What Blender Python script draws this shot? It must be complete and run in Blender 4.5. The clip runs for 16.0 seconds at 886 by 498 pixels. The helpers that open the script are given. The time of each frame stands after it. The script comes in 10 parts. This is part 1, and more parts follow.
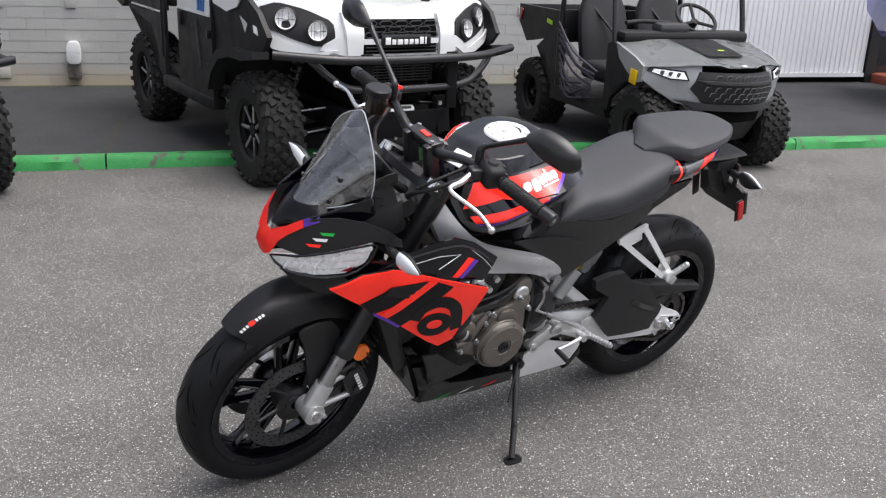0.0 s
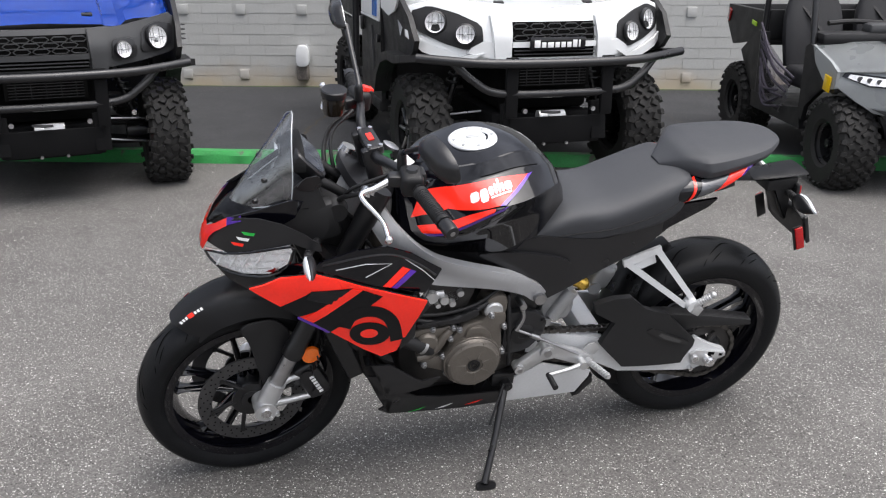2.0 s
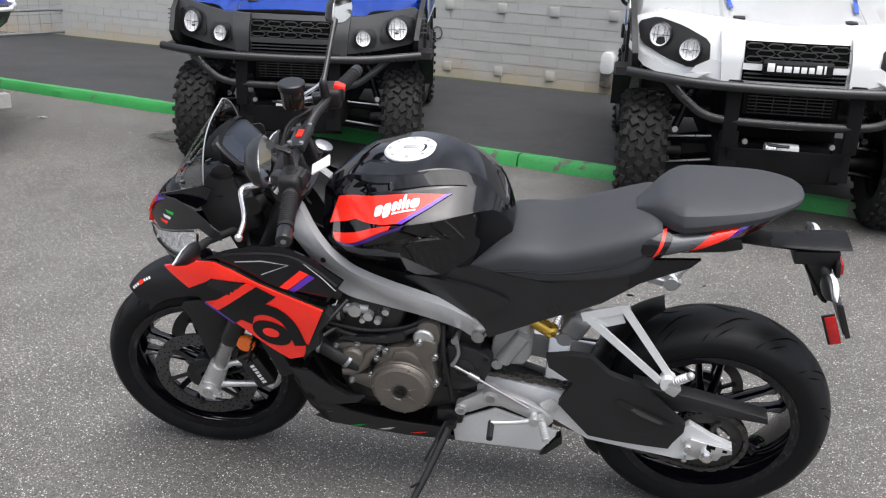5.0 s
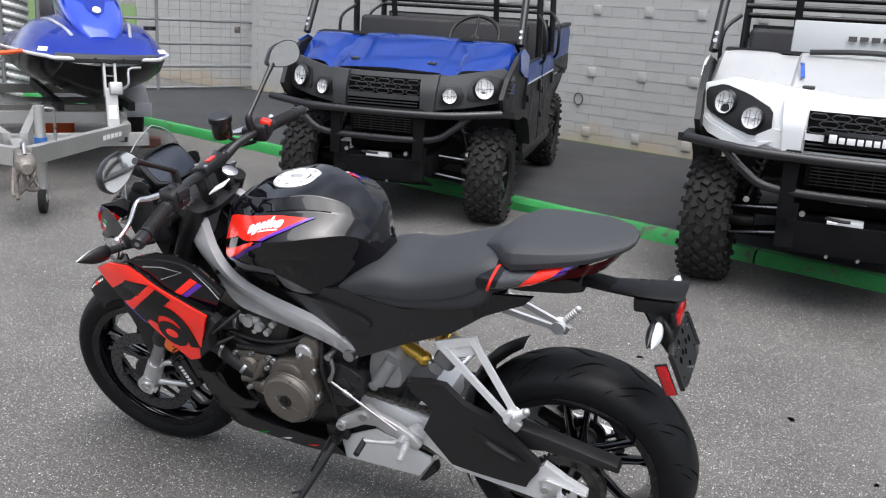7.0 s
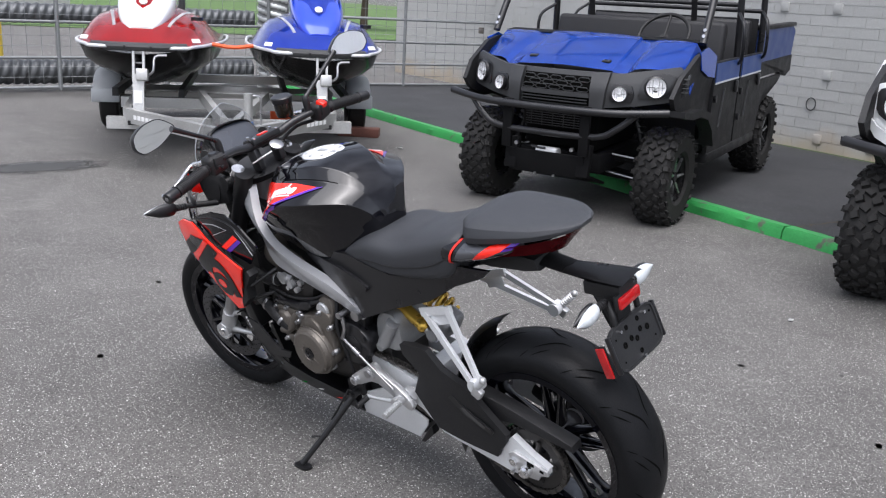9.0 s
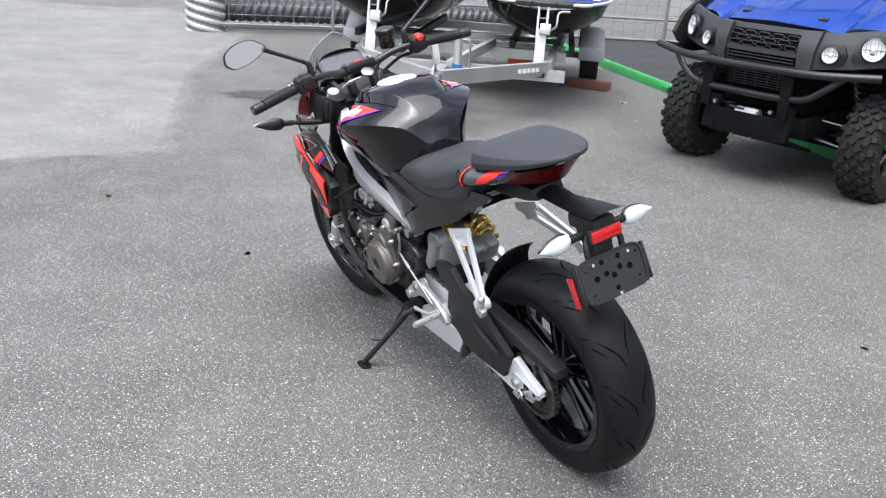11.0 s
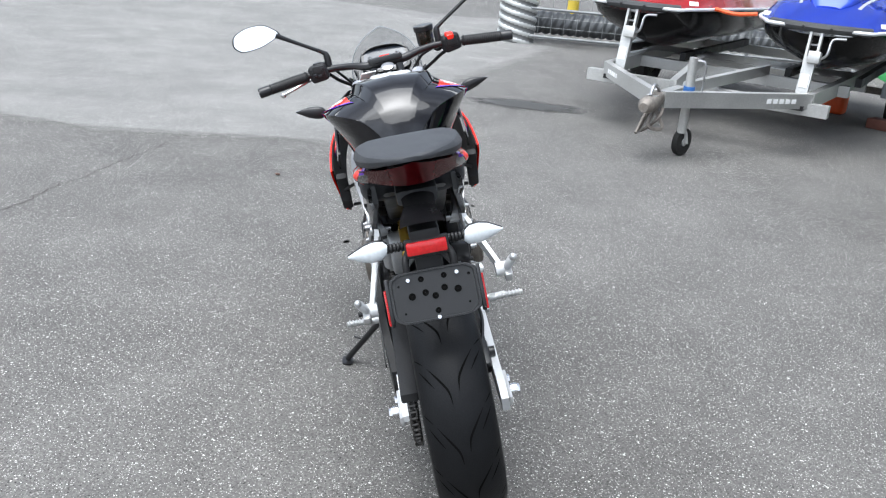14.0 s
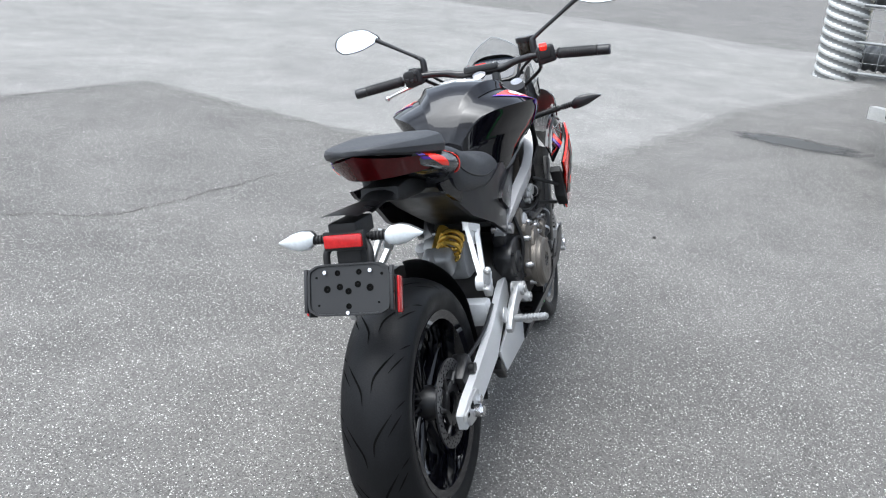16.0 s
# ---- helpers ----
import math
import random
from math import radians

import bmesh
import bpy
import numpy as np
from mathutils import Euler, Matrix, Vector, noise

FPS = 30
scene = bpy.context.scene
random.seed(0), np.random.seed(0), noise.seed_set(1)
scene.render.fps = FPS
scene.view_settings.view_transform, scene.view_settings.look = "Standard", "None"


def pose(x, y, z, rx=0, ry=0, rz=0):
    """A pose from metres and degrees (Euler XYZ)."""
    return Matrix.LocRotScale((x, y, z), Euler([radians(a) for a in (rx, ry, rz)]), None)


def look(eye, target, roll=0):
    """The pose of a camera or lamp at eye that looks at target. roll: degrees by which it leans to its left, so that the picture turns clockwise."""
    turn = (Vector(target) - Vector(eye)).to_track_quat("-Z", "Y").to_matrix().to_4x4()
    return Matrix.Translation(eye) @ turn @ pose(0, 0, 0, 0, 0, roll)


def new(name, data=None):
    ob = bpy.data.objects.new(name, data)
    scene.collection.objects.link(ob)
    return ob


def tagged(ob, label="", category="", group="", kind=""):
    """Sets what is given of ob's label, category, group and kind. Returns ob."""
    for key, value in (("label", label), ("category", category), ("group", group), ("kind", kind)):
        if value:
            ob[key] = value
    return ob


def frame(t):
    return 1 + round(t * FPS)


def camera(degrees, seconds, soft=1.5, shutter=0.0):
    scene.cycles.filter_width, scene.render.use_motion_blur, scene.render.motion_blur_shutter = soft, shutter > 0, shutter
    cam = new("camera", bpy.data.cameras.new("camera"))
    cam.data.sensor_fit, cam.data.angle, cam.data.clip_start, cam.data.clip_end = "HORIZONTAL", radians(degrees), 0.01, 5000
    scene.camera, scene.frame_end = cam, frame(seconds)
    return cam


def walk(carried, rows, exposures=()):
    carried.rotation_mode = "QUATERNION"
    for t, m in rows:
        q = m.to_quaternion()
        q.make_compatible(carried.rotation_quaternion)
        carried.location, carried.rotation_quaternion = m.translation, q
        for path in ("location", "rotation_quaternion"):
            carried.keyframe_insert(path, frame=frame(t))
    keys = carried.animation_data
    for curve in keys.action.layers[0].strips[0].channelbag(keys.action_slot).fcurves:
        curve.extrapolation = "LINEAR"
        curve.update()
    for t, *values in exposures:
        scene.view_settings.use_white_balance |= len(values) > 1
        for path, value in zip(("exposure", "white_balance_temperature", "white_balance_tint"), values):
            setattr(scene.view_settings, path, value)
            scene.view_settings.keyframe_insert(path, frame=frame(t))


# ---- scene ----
cam = camera(52.3, 16.0, soft=1.2)
PATH = [
    (0, (-1.609, -2.107, 1.431), (-0.516, -0.552, 0.808), 2.1),
    (0.5, (-1.442, -2.238, 1.434), (-0.462, -0.621, 0.782), 1.7),
    (1, (-1.258, -2.262, 1.425), (-0.381, -0.589, 0.767), 0.3),
    (1.5, (-1.059, -2.304, 1.445), (-0.339, -0.547, 0.817), -1.1),
    (2, (-0.808, -2.383, 1.43), (-0.266, -0.562, 0.804), 0.2),
    (2.5, (-0.583, -2.426, 1.427), (-0.177, -0.574, 0.791), 1.4),
    (3, (-0.396, -2.354, 1.419), (-0.119, -0.47, 0.807), 2.4),
    (3.5, (-0.22, -2.346, 1.431), (-0.064, -0.446, 0.827), 1.7),
    (3.7, (-0.13, -2.364, 1.431), (-0.028, -0.461, 0.822), 1.7),
    (5.8, (0.595, -2.246, 1.417), (0.125, -0.407, 0.786), 3.1),
    (6, (0.693, -2.287, 1.413), (0.183, -0.458, 0.785), 3.3),
    (6.5, (0.935, -2.321, 1.423), (0.325, -0.513, 0.823), 3.3),
    (7, (1.129, -2.239, 1.421), (0.419, -0.44, 0.911), 3.4),
    (7.5, (1.329, -2.205, 1.428), (0.5, -0.448, 0.952), 3.0),
    (8, (1.582, -2.223, 1.438), (0.654, -0.512, 0.975), 3.2),
    (8.5, (1.73, -2.156, 1.428), (0.671, -0.526, 0.957), 2.7),
    (9, (1.837, -2.009, 1.428), (0.62, -0.515, 0.892), 3.1),
    (9.5, (1.907, -1.912, 1.411), (0.553, -0.578, 0.789), 2.4),
    (10, (2.105, -1.842, 1.407), (0.647, -0.636, 0.759), 2.5),
    (10.2, (2.188, -1.809, 1.411), (0.702, -0.643, 0.756), 2.8),
    (12.3, (2.656, -1.143, 1.434), (0.92, -0.403, 0.772), 5.9),
    (12.5, (2.676, -1.07, 1.429), (0.924, -0.376, 0.76), 6.1),
    (13, (2.664, -0.893, 1.415), (0.874, -0.31, 0.741), 6.7),
    (13.5, (2.639, -0.691, 1.433), (0.809, -0.242, 0.761), 6.0),
    (14, (2.706, -0.411, 1.432), (0.844, -0.144, 0.753), 5.1),
    (14.5, (2.713, -0.2, 1.425), (0.847, -0.115, 0.709), 4.5),
    (15, (2.618, 0.013, 1.41), (0.751, -0.063, 0.697), 4.6),
    (15.5, (2.578, 0.222, 1.424), (0.72, -0.042, 0.734), 4.6),
    (16, (2.601, 0.472, 1.435), (0.782, -0.006, 0.754), 4.8),
]
walk(cam, [(t, look(eye, target, roll)) for t, eye, target, roll in PATH], exposures=[(0, 1.46, 6480, 13), (3.5, 1.59, 6460, 11), (6, 1.50, 6460, 11), (7, 1.50, 6340, 11), (9, 1.46, 6200, 13), (9.5, 1.63, 6190, 11), (10, 1.93, 6180, 10), (12.5, 1.77, 6060, 8), (14.5, 1.79, 6050, 7), (16, 1.88, 6050, 7)])

# ---- daylight: bright overcast sky, very soft sun ----
SUN_ELEVATION, SUN_AZIMUTH = 71.0, 140.0
world = bpy.data.worlds.new("overcast_sky")
scene.world = world
world.use_nodes = True
wn, wl = world.node_tree.nodes, world.node_tree.links
wn.clear()
sky = wn.new("ShaderNodeTexSky")
sky.sky_type, sky.sun_disc = "NISHITA", False
sky.sun_elevation, sky.sun_rotation = radians(SUN_ELEVATION), radians(SUN_AZIMUTH)
sky.dust_density, sky.air_density, sky.ozone_density = 4.0, 1.0, 1.0
grey = wn.new("ShaderNodeRGBToBW")
veil = wn.new("ShaderNodeMix")
veil.data_type = "RGBA"
veil.inputs[0].default_value = 0.72
clouds = wn.new("ShaderNodeTexNoise")
clouds.inputs["Scale"].default_value, clouds.inputs["Detail"].default_value = 2.2, 6.0
band = wn.new("ShaderNodeMapRange")
band.inputs[1].default_value, band.inputs[2].default_value = 0.36, 0.66
band.inputs[3].default_value, band.inputs[4].default_value = 0.62, 1.5
lit = wn.new("ShaderNodeMix")
lit.data_type, lit.blend_type = "RGBA", "MULTIPLY"
lit.inputs[0].default_value = 1.0
back = wn.new("ShaderNodeBackground")
back.inputs[1].default_value = 0.11
wout = wn.new("ShaderNodeOutputWorld")
wl.new(sky.outputs[0], grey.inputs[0])
wl.new(sky.outputs[0], veil.inputs[6])
wl.new(grey.outputs[0], veil.inputs[7])
wl.new(clouds.outputs[0], band.inputs[0])
wl.new(veil.outputs[2], lit.inputs[6])
wl.new(band.outputs[0], lit.inputs[7])
wl.new(lit.outputs[2], back.inputs[0])
wl.new(back.outputs[0], wout.inputs[0])

sun = new("sun", bpy.data.lights.new("sun", "SUN"))
sun.data.energy, sun.data.angle, sun.data.color = 0.8, radians(65), (1.0, 0.97, 0.93)
az, el = radians(SUN_AZIMUTH), radians(SUN_ELEVATION)
sun.matrix_world = look((20 * math.sin(az) * math.cos(el), 20 * math.cos(az) * math.cos(el), 20 * math.sin(el)), (0, 0, 0))

# ---- building tools ----
def mat(name, col, rough=0.5, metal=0.0, var=0.12, scale=6.0, bump=0.0, fine=150.0, coat=0.0, spec=0.5, rvar=0.08, glow=0.0):
    """A surface with colour and gloss varied at two scales, and a fine relief."""
    m = bpy.data.materials.new(name)
    m.use_nodes = True
    n, l = m.node_tree.nodes, m.node_tree.links
    b = n["Principled BSDF"]
    tc = n.new("ShaderNodeTexCoord")
    big, small = n.new("ShaderNodeTexNoise"), n.new("ShaderNodeTexNoise")
    big.inputs["Scale"].default_value, big.inputs["Detail"].default_value = scale, 4.0
    small.inputs["Scale"].default_value, small.inputs["Detail"].default_value = fine, 2.0
    l.new(tc.outputs["Object"], big.inputs["Vector"])
    l.new(tc.outputs["Object"], small.inputs["Vector"])
    add = n.new("ShaderNodeMath")
    add.operation = "ADD"
    l.new(big.outputs[0], add.inputs[0])
    l.new(small.outputs[0], add.inputs[1])
    ramp = n.new("ShaderNodeMapRange")
    ramp.inputs[1].default_value, ramp.inputs[2].default_value = 0.6, 1.4
    ramp.inputs[3].default_value, ramp.inputs[4].default_value = 1.0 - var, 1.0 + var
    l.new(add.outputs[0], ramp.inputs[0])
    mul = n.new("ShaderNodeMix")
    mul.data_type, mul.blend_type = "RGBA", "MULTIPLY"
    mul.inputs[0].default_value = 1.0
    mul.inputs[6].default_value = (*col, 1)
    l.new(ramp.outputs[0], mul.inputs[7])
    l.new(mul.outputs[2], b.inputs["Base Color"])
    rr = n.new("ShaderNodeMapRange")
    rr.inputs[1].default_value, rr.inputs[2].default_value = 0.3, 0.7
    rr.inputs[3].default_value, rr.inputs[4].default_value = max(0.02, rough - rvar), min(1.0, rough + rvar)
    l.new(big.outputs[0], rr.inputs[0])
    l.new(rr.outputs[0], b.inputs["Roughness"])
    b.inputs["Metallic"].default_value = metal
    b.inputs["Coat Weight"].default_value = coat
    b.inputs["Coat Roughness"].default_value = 0.04
    b.inputs["Specular IOR Level"].default_value = spec
    if bump:
        bp = n.new("ShaderNodeBump")
        bp.inputs["Strength"].default_value, bp.inputs["Distance"].default_value = bump, 0.002
        l.new(small.outputs[0], bp.inputs["Height"])
        l.new(bp.outputs[0], b.inputs["Normal"])
    if glow:
        b.inputs["Emission Color"].default_value = (*col, 1)
        b.inputs["Emission Strength"].default_value = glow
    return m


def glass(name, col=(1, 1, 1), rough=0.02, alpha=0.25):
    """Thin clear plastic or glass: part clear, part glossy."""
    m = bpy.data.materials.new(name)
    m.use_nodes = True
    n, l = m.node_tree.nodes, m.node_tree.links
    n.remove(n["Principled BSDF"])
    out = n["Material Output"]
    clear, gloss, mix, fr = n.new("ShaderNodeBsdfTransparent"), n.new("ShaderNodeBsdfGlossy"), n.new("ShaderNodeMixShader"), n.new("ShaderNodeLayerWeight")
    clear.inputs[0].default_value = (*col, 1)
    gloss.inputs["Roughness"].default_value = rough
    fr.inputs[0].default_value = 0.5
    pw = n.new("ShaderNodeMath")
    pw.operation = "POWER"
    pw.inputs[1].default_value = 3.5
    l.new(fr.outputs["Facing"], pw.inputs[0])
    mx = n.new("ShaderNodeMath")
    mx.operation, mx.use_clamp = "MULTIPLY_ADD", True
    mx.inputs[1].default_value, mx.inputs[2].default_value = 0.7, alpha * 0.14
    l.new(pw.outputs[0], mx.inputs[0])
    l.new(mx.outputs[0], mix.inputs[0])
    l.new(clear.outputs[0], mix.inputs[1])
    l.new(gloss.outputs[0], mix.inputs[2])
    l.new(mix.outputs[0], out.inputs[0])
    return m


def part(name, bm, material, parent=None, label="", xf=None, smooth=38):
    """Links a bmesh as one mesh object under a thing or a part."""
    if xf is not None:
        bm.transform(xf)
    bmesh.ops.recalc_face_normals(bm, faces=bm.faces[:])
    me = bpy.data.meshes.new(name)
    bm.to_mesh(me)
    bm.free()
    for m in material if isinstance(material, (list, tuple)) else [material]:
        me.materials.append(m)
    if smooth:
        me.polygons.foreach_set("use_smooth", [True] * len(me.polygons))
        me.set_sharp_from_angle(angle=radians(smooth))
    ob = new(name, me)
    ob.parent = parent
    if label:
        ob["label"] = label
    return ob


def thing(name, m, label, category, group=""):
    """An empty at the thing's base that carries its parts."""
    ob = new(name)
    ob.empty_display_size = 0.2
    ob.matrix_basis = m
    return tagged(ob, label, category, group)


def again(ob, parent, m=Matrix.Identity(4), name=None):
    """The same mesh once more, as a part of its own."""
    o = new(name or ob.name.split(".")[0], ob.data)
    o.parent = parent
    o.matrix_basis = m
    if ob.get("label"):
        o["label"] = ob["label"]
    return o


def B():
    return bmesh.new()


def box(bm, c, s, rot=(0, 0, 0), bevel=0.0, seg=2):
    made = bmesh.ops.create_cube(bm, size=1.0)["verts"]
    m = Matrix.Translation(c) @ Euler([radians(a) for a in rot]).to_matrix().to_4x4() @ Matrix.Diagonal((*s, 1))
    bmesh.ops.transform(bm, matrix=m, verts=made)
    if bevel:
        edges = list({e for v in made for e in v.link_edges})
        bmesh.ops.bevel(bm, geom=edges, offset=bevel, segments=seg, profile=0.5, affect="EDGES")
    return bm


def basis(axis):
    a = Vector(axis).normalized()
    u = a.cross(Vector((0, 0, 1)) if abs(a.z) < 0.9 else Vector((1, 0, 0))).normalized()
    return a, u, a.cross(u)


def skin(bm, rings, cap=True, closed=True, loop=False):
    """Joins rings of points into a surface."""
    vs = [[bm.verts.new(p) for p in r] for r in rings]
    n = len(vs[0])
    pairs = list(zip(vs, vs[1:])) + ([(vs[-1], vs[0])] if loop else [])
    for a, b in pairs:
        for i in range(n if closed else n - 1):
            j = (i + 1) % n
            bm.faces.new((a[i], a[j], b[j], b[i]))
    if cap and closed and not loop:
        bm.faces.new(vs[0][::-1])
        bm.faces.new(vs[-1])
    return bm


def rod(bm, a, b, r, r2=None, n=14):
    a, b = Vector(a), Vector(b)
    d, u, w = basis(b - a)
    rings = []
    for p, q in ((a, r), (b, r if r2 is None else r2)):
        rings.append([p + q * (math.cos(t) * u + math.sin(t) * w) for t in (2 * math.pi * i / n for i in range(n))])
    return skin(bm, rings)


def spline(pts, k=5, closed=False):
    """Catmull-Rom through the points (tuples of any length)."""
    P = [np.array(p, float) for p in pts]
    n = len(P)
    out = []
    for i in range(n if closed else n - 1):
        p1, p2 = P[i], P[(i + 1) % n]
        p0 = P[(i - 1) % n] if closed or i > 0 else 2 * p1 - p2
        p3 = P[(i + 2) % n] if closed or i + 2 < n else 2 * p2 - p1
        for j in range(k):
            t = j / k
            out.append(0.5 * (2 * p1 + (p2 - p0) * t + (2 * p0 - 5 * p1 + 4 * p2 - p3) * t * t + (3 * p1 - p0 - 3 * p2 + p3) * t ** 3))
    if not closed:
        out.append(P[-1])
    return out


def tube(bm, pts, r, n=10, k=5, closed=False):
    """A round tube along a smooth line; r a number or one for each point."""
    rs = r if isinstance(r, (list, tuple)) else [r] * len(pts)
    Q = spline([(*p, q) for p, q in zip(pts, rs)], k, closed)
    C = [Vector(q[:3]) for q in Q]
    u = None
    rings = []
    m = len(C)
    for i, c in enumerate(C):
        d = (C[(i + 1) % m] - C[i - 1]) if closed or 0 < i < m - 1 else (C[1] - C[0] if i == 0 else C[-1] - C[-2])
        d.normalize()
        if u is None:
            u = basis(d)[1]
        u = (u - d * u.dot(d)).normalized()
        w = d.cross(u)
        rings.append([c + max(float(Q[i][3]), 1e-4) * (math.cos(t) * u + math.sin(t) * w) for t in (2 * math.pi * j / n for j in range(n))])
    return skin(bm, rings, loop=closed)


def lathe(bm, prof, c=(0, 0, 0), axis=(0, 1, 0), n=32, closed=False):
    """Turns a profile of (radius, height) round an axis through c."""
    a, u, w = basis(axis)
    c = Vector(c)
    rings = []
    for i in range(n):
        t = 2 * math.pi * i / n
        d = math.cos(t) * u + math.sin(t) * w
        rings.append([c + max(r, 1e-4) * d + h * a for r, h in prof])
    return skin(bm, rings, cap=False, closed=closed, loop=True)


def ring(x, w, zb, zt, f=0.5, e=2.4, n=28, y0=0.0):
    """A rounded cross-section across y and z at x; f: height of the widest place."""
    zm = zb + f * (zt - zb)
    out = []
    for i in range(n):
        a = 2 * math.pi * i / n
        c, s = math.cos(a), math.sin(a)
        out.append((x, y0 + w * math.copysign(abs(c) ** (2 / e), c), zm + (zt - zm if s > 0 else zm - zb) * math.copysign(abs(s) ** (2 / e), s)))
    return out


def body(bm, stations, k=4, n=28):
    """A smooth body through stations (x, half width, bottom, top, height of the widest place, squareness)."""
    return skin(bm, [ring(*q, n=n) for q in spline(stations, k)])


def soften(poly, k=1, q=0.2):
    """Rounds the corners of a flat outline."""
    P = [np.array(p, float) for p in poly]
    for _ in range(k):
        P = [x for a, b in zip(P, P[1:] + P[:1]) for x in (a + q * (b - a), b - q * (b - a))]
    return [tuple(p) for p in P]


def plate(bm, poly, y0, y1, bevel=0.0, seg=2):
    """An outline in x and z made solid from y0 to y1."""
    vs = [bm.verts.new((x, y0, z)) for x, z in poly]
    f = bm.faces.new(vs)
    made = bmesh.ops.extrude_face_region(bm, geom=[f])["geom"]
    top = [g for g in made if isinstance(g, bmesh.types.BMVert)]
    bmesh.ops.translate(bm, vec=(0, y1 - y0, 0), verts=top)
    if bevel:
        tf = [g for g in made if isinstance(g, bmesh.types.BMFace)]
        edges = list({e for q in tf for e in q.edges} | {e for e in f.edges} if f.is_valid else {e for q in tf for e in q.edges})
        bmesh.ops.bevel(bm, geom=edges, offset=bevel, segments=seg, profile=0.5, affect="EDGES")
    return bm


def shell(bm, poly, f, t, cell=0.04):
    """A curved sheet: outline in x and z, the depth y = f(x, z), thickness t along y."""
    tmp = bmesh.new()
    tmp.faces.new([tmp.verts.new((x, 0, z)) for x, z in poly])
    bmesh.ops.triangulate(tmp, faces=tmp.faces[:])
    for _ in range(5):
        long = [e for e in tmp.edges if e.calc_length() > cell]
        if not long:
            break
        bmesh.ops.subdivide_edges(tmp, edges=long, cuts=1)
        bmesh.ops.triangulate(tmp, faces=[q for q in tmp.faces if len(q.verts) > 3])
    bmesh.ops.recalc_face_normals(tmp, faces=tmp.faces[:])
    rim = [e for e in tmp.edges if e.is_boundary]
    a = {v: bm.verts.new((v.co.x, f(v.co.x, v.co.z), v.co.z)) for v in tmp.verts}
    b = {v: bm.verts.new((v.co.x, f(v.co.x, v.co.z) + t, v.co.z)) for v in tmp.verts}
    for q in tmp.faces:
        bm.faces.new([a[v] for v in q.verts])
        bm.faces.new([b[v] for v in reversed(q.verts)])
    for e in rim:
        v, w = e.verts
        bm.faces.new((a[v], a[w], b[w], b[v]))
    tmp.free()
    return bm


def flip(poly, s):
    return poly if s < 0 else poly[::-1]

# ---- materials ----
M_BLACK_GLOSS = mat("black_gloss_paint", (0.0022, 0.0022, 0.004), 0.05, 0, 0.2, 3, coat=0.08, rvar=0.02)
M_BLACK_SATIN = mat("black_satin_plastic", (0.009, 0.009, 0.0105), 0.33, 0, 0.2, 9, 0.08, 400, spec=0.55)
M_BLACK_MATT = mat("black_matt_plastic", (0.011, 0.011, 0.012), 0.55, 0, 0.25, 12, 0.25, 500, spec=0.38)
M_FRAME_BLACK = mat("black_steel", (0.008, 0.008, 0.009), 0.36, 0.0, 0.25, 15, 0.1, 300, spec=0.5)
M_RUBBER = mat("tyre_rubber", (0.0070, 0.0074, 0.0084), 0.46, 0, 0.3, 14, 0.2, 260, rvar=0.1, spec=0.16)
M_RUBBER_OLD = mat("dusty_tyre_rubber", (0.017, 0.0165, 0.016), 0.72, 0, 0.4, 9, 0.4, 120, rvar=0.1, spec=0.3)
# near-black in place of the shade in grooves, holes, grilles and bays
M_RECESS_SHADE = mat("tread_groove", (0.002, 0.002, 0.002), 0.95, 0, 0.1, spec=0.1)
M_SEAT = mat("black_seat_vinyl", (0.030, 0.032, 0.037), 0.55, 0, 0.15, 8, 0.4, 620, rvar=0.06, spec=0.5)
M_RED = mat("fluorescent_red_paint", (0.98, 0.026, 0.012), 0.2, 0, 0.06, 4, coat=0.35, rvar=0.05)
M_PURPLE = mat("purple_stripe", (0.09, 0.02, 0.36), 0.2, 0, 0.05, coat=0.6)
M_WHITE_DECAL = mat("white_decal", (0.8, 0.8, 0.8), 0.3, 0, 0.03)
M_GREEN_DECAL = mat("green_decal", (0.02, 0.42, 0.06), 0.3, 0, 0.05)
M_BLACK_DECAL = mat("black_decal", (0.005, 0.005, 0.006), 0.3, 0, 0.1, coat=0.05, spec=0.25)
M_GREY_PAINT = mat("grey_metal_paint", (0.47, 0.475, 0.49), 0.3, 0.3, 0.02, 3, coat=0.3, rvar=0.03)
M_ALU = mat("cast_aluminium", (0.56, 0.565, 0.57), 0.42, 0.75, 0.12, 20, 0.15, 500)
M_CAST = mat("dull_cast_alloy", (0.34, 0.345, 0.35), 0.5, 0.6, 0.2, 18, 0.25, 400)
M_SILVER = mat("silver_paint", (0.66, 0.67, 0.68), 0.36, 0.2, 0.06, 10)
M_CHROME = mat("polished_metal", (0.75, 0.75, 0.76), 0.16, 1.0, 0.1, 20)
M_STEEL = mat("brushed_steel", (0.42, 0.42, 0.43), 0.34, 1.0, 0.15, 30, 0.1, 600)
M_ENGINE = mat("bronze_grey_engine_paint", (0.15, 0.135, 0.118), 0.42, 0.6, 0.2, 18, 0.3, 350)
M_ENGINE_DARK = mat("dark_engine_metal", (0.03, 0.028, 0.027), 0.5, 0.4, 0.3, 18, 0.3, 350)
M_GOLD = mat("gold_anodised", (0.72, 0.46, 0.08), 0.28, 0.7, 0.1)
M_LENS_RED = mat("red_lens", (0.30, 0.008, 0.010), 0.12, 0, 0.15, 30, coat=0.8)
M_REFLECTOR = mat("bright_red_reflector", (0.45, 0.010, 0.012), 0.16, 0, 0.2, 60, coat=0.3)
M_LENS_AMBER = mat("amber_lens", (0.85, 0.16, 0.01), 0.15, 0, 0.1, 30, coat=0.8)
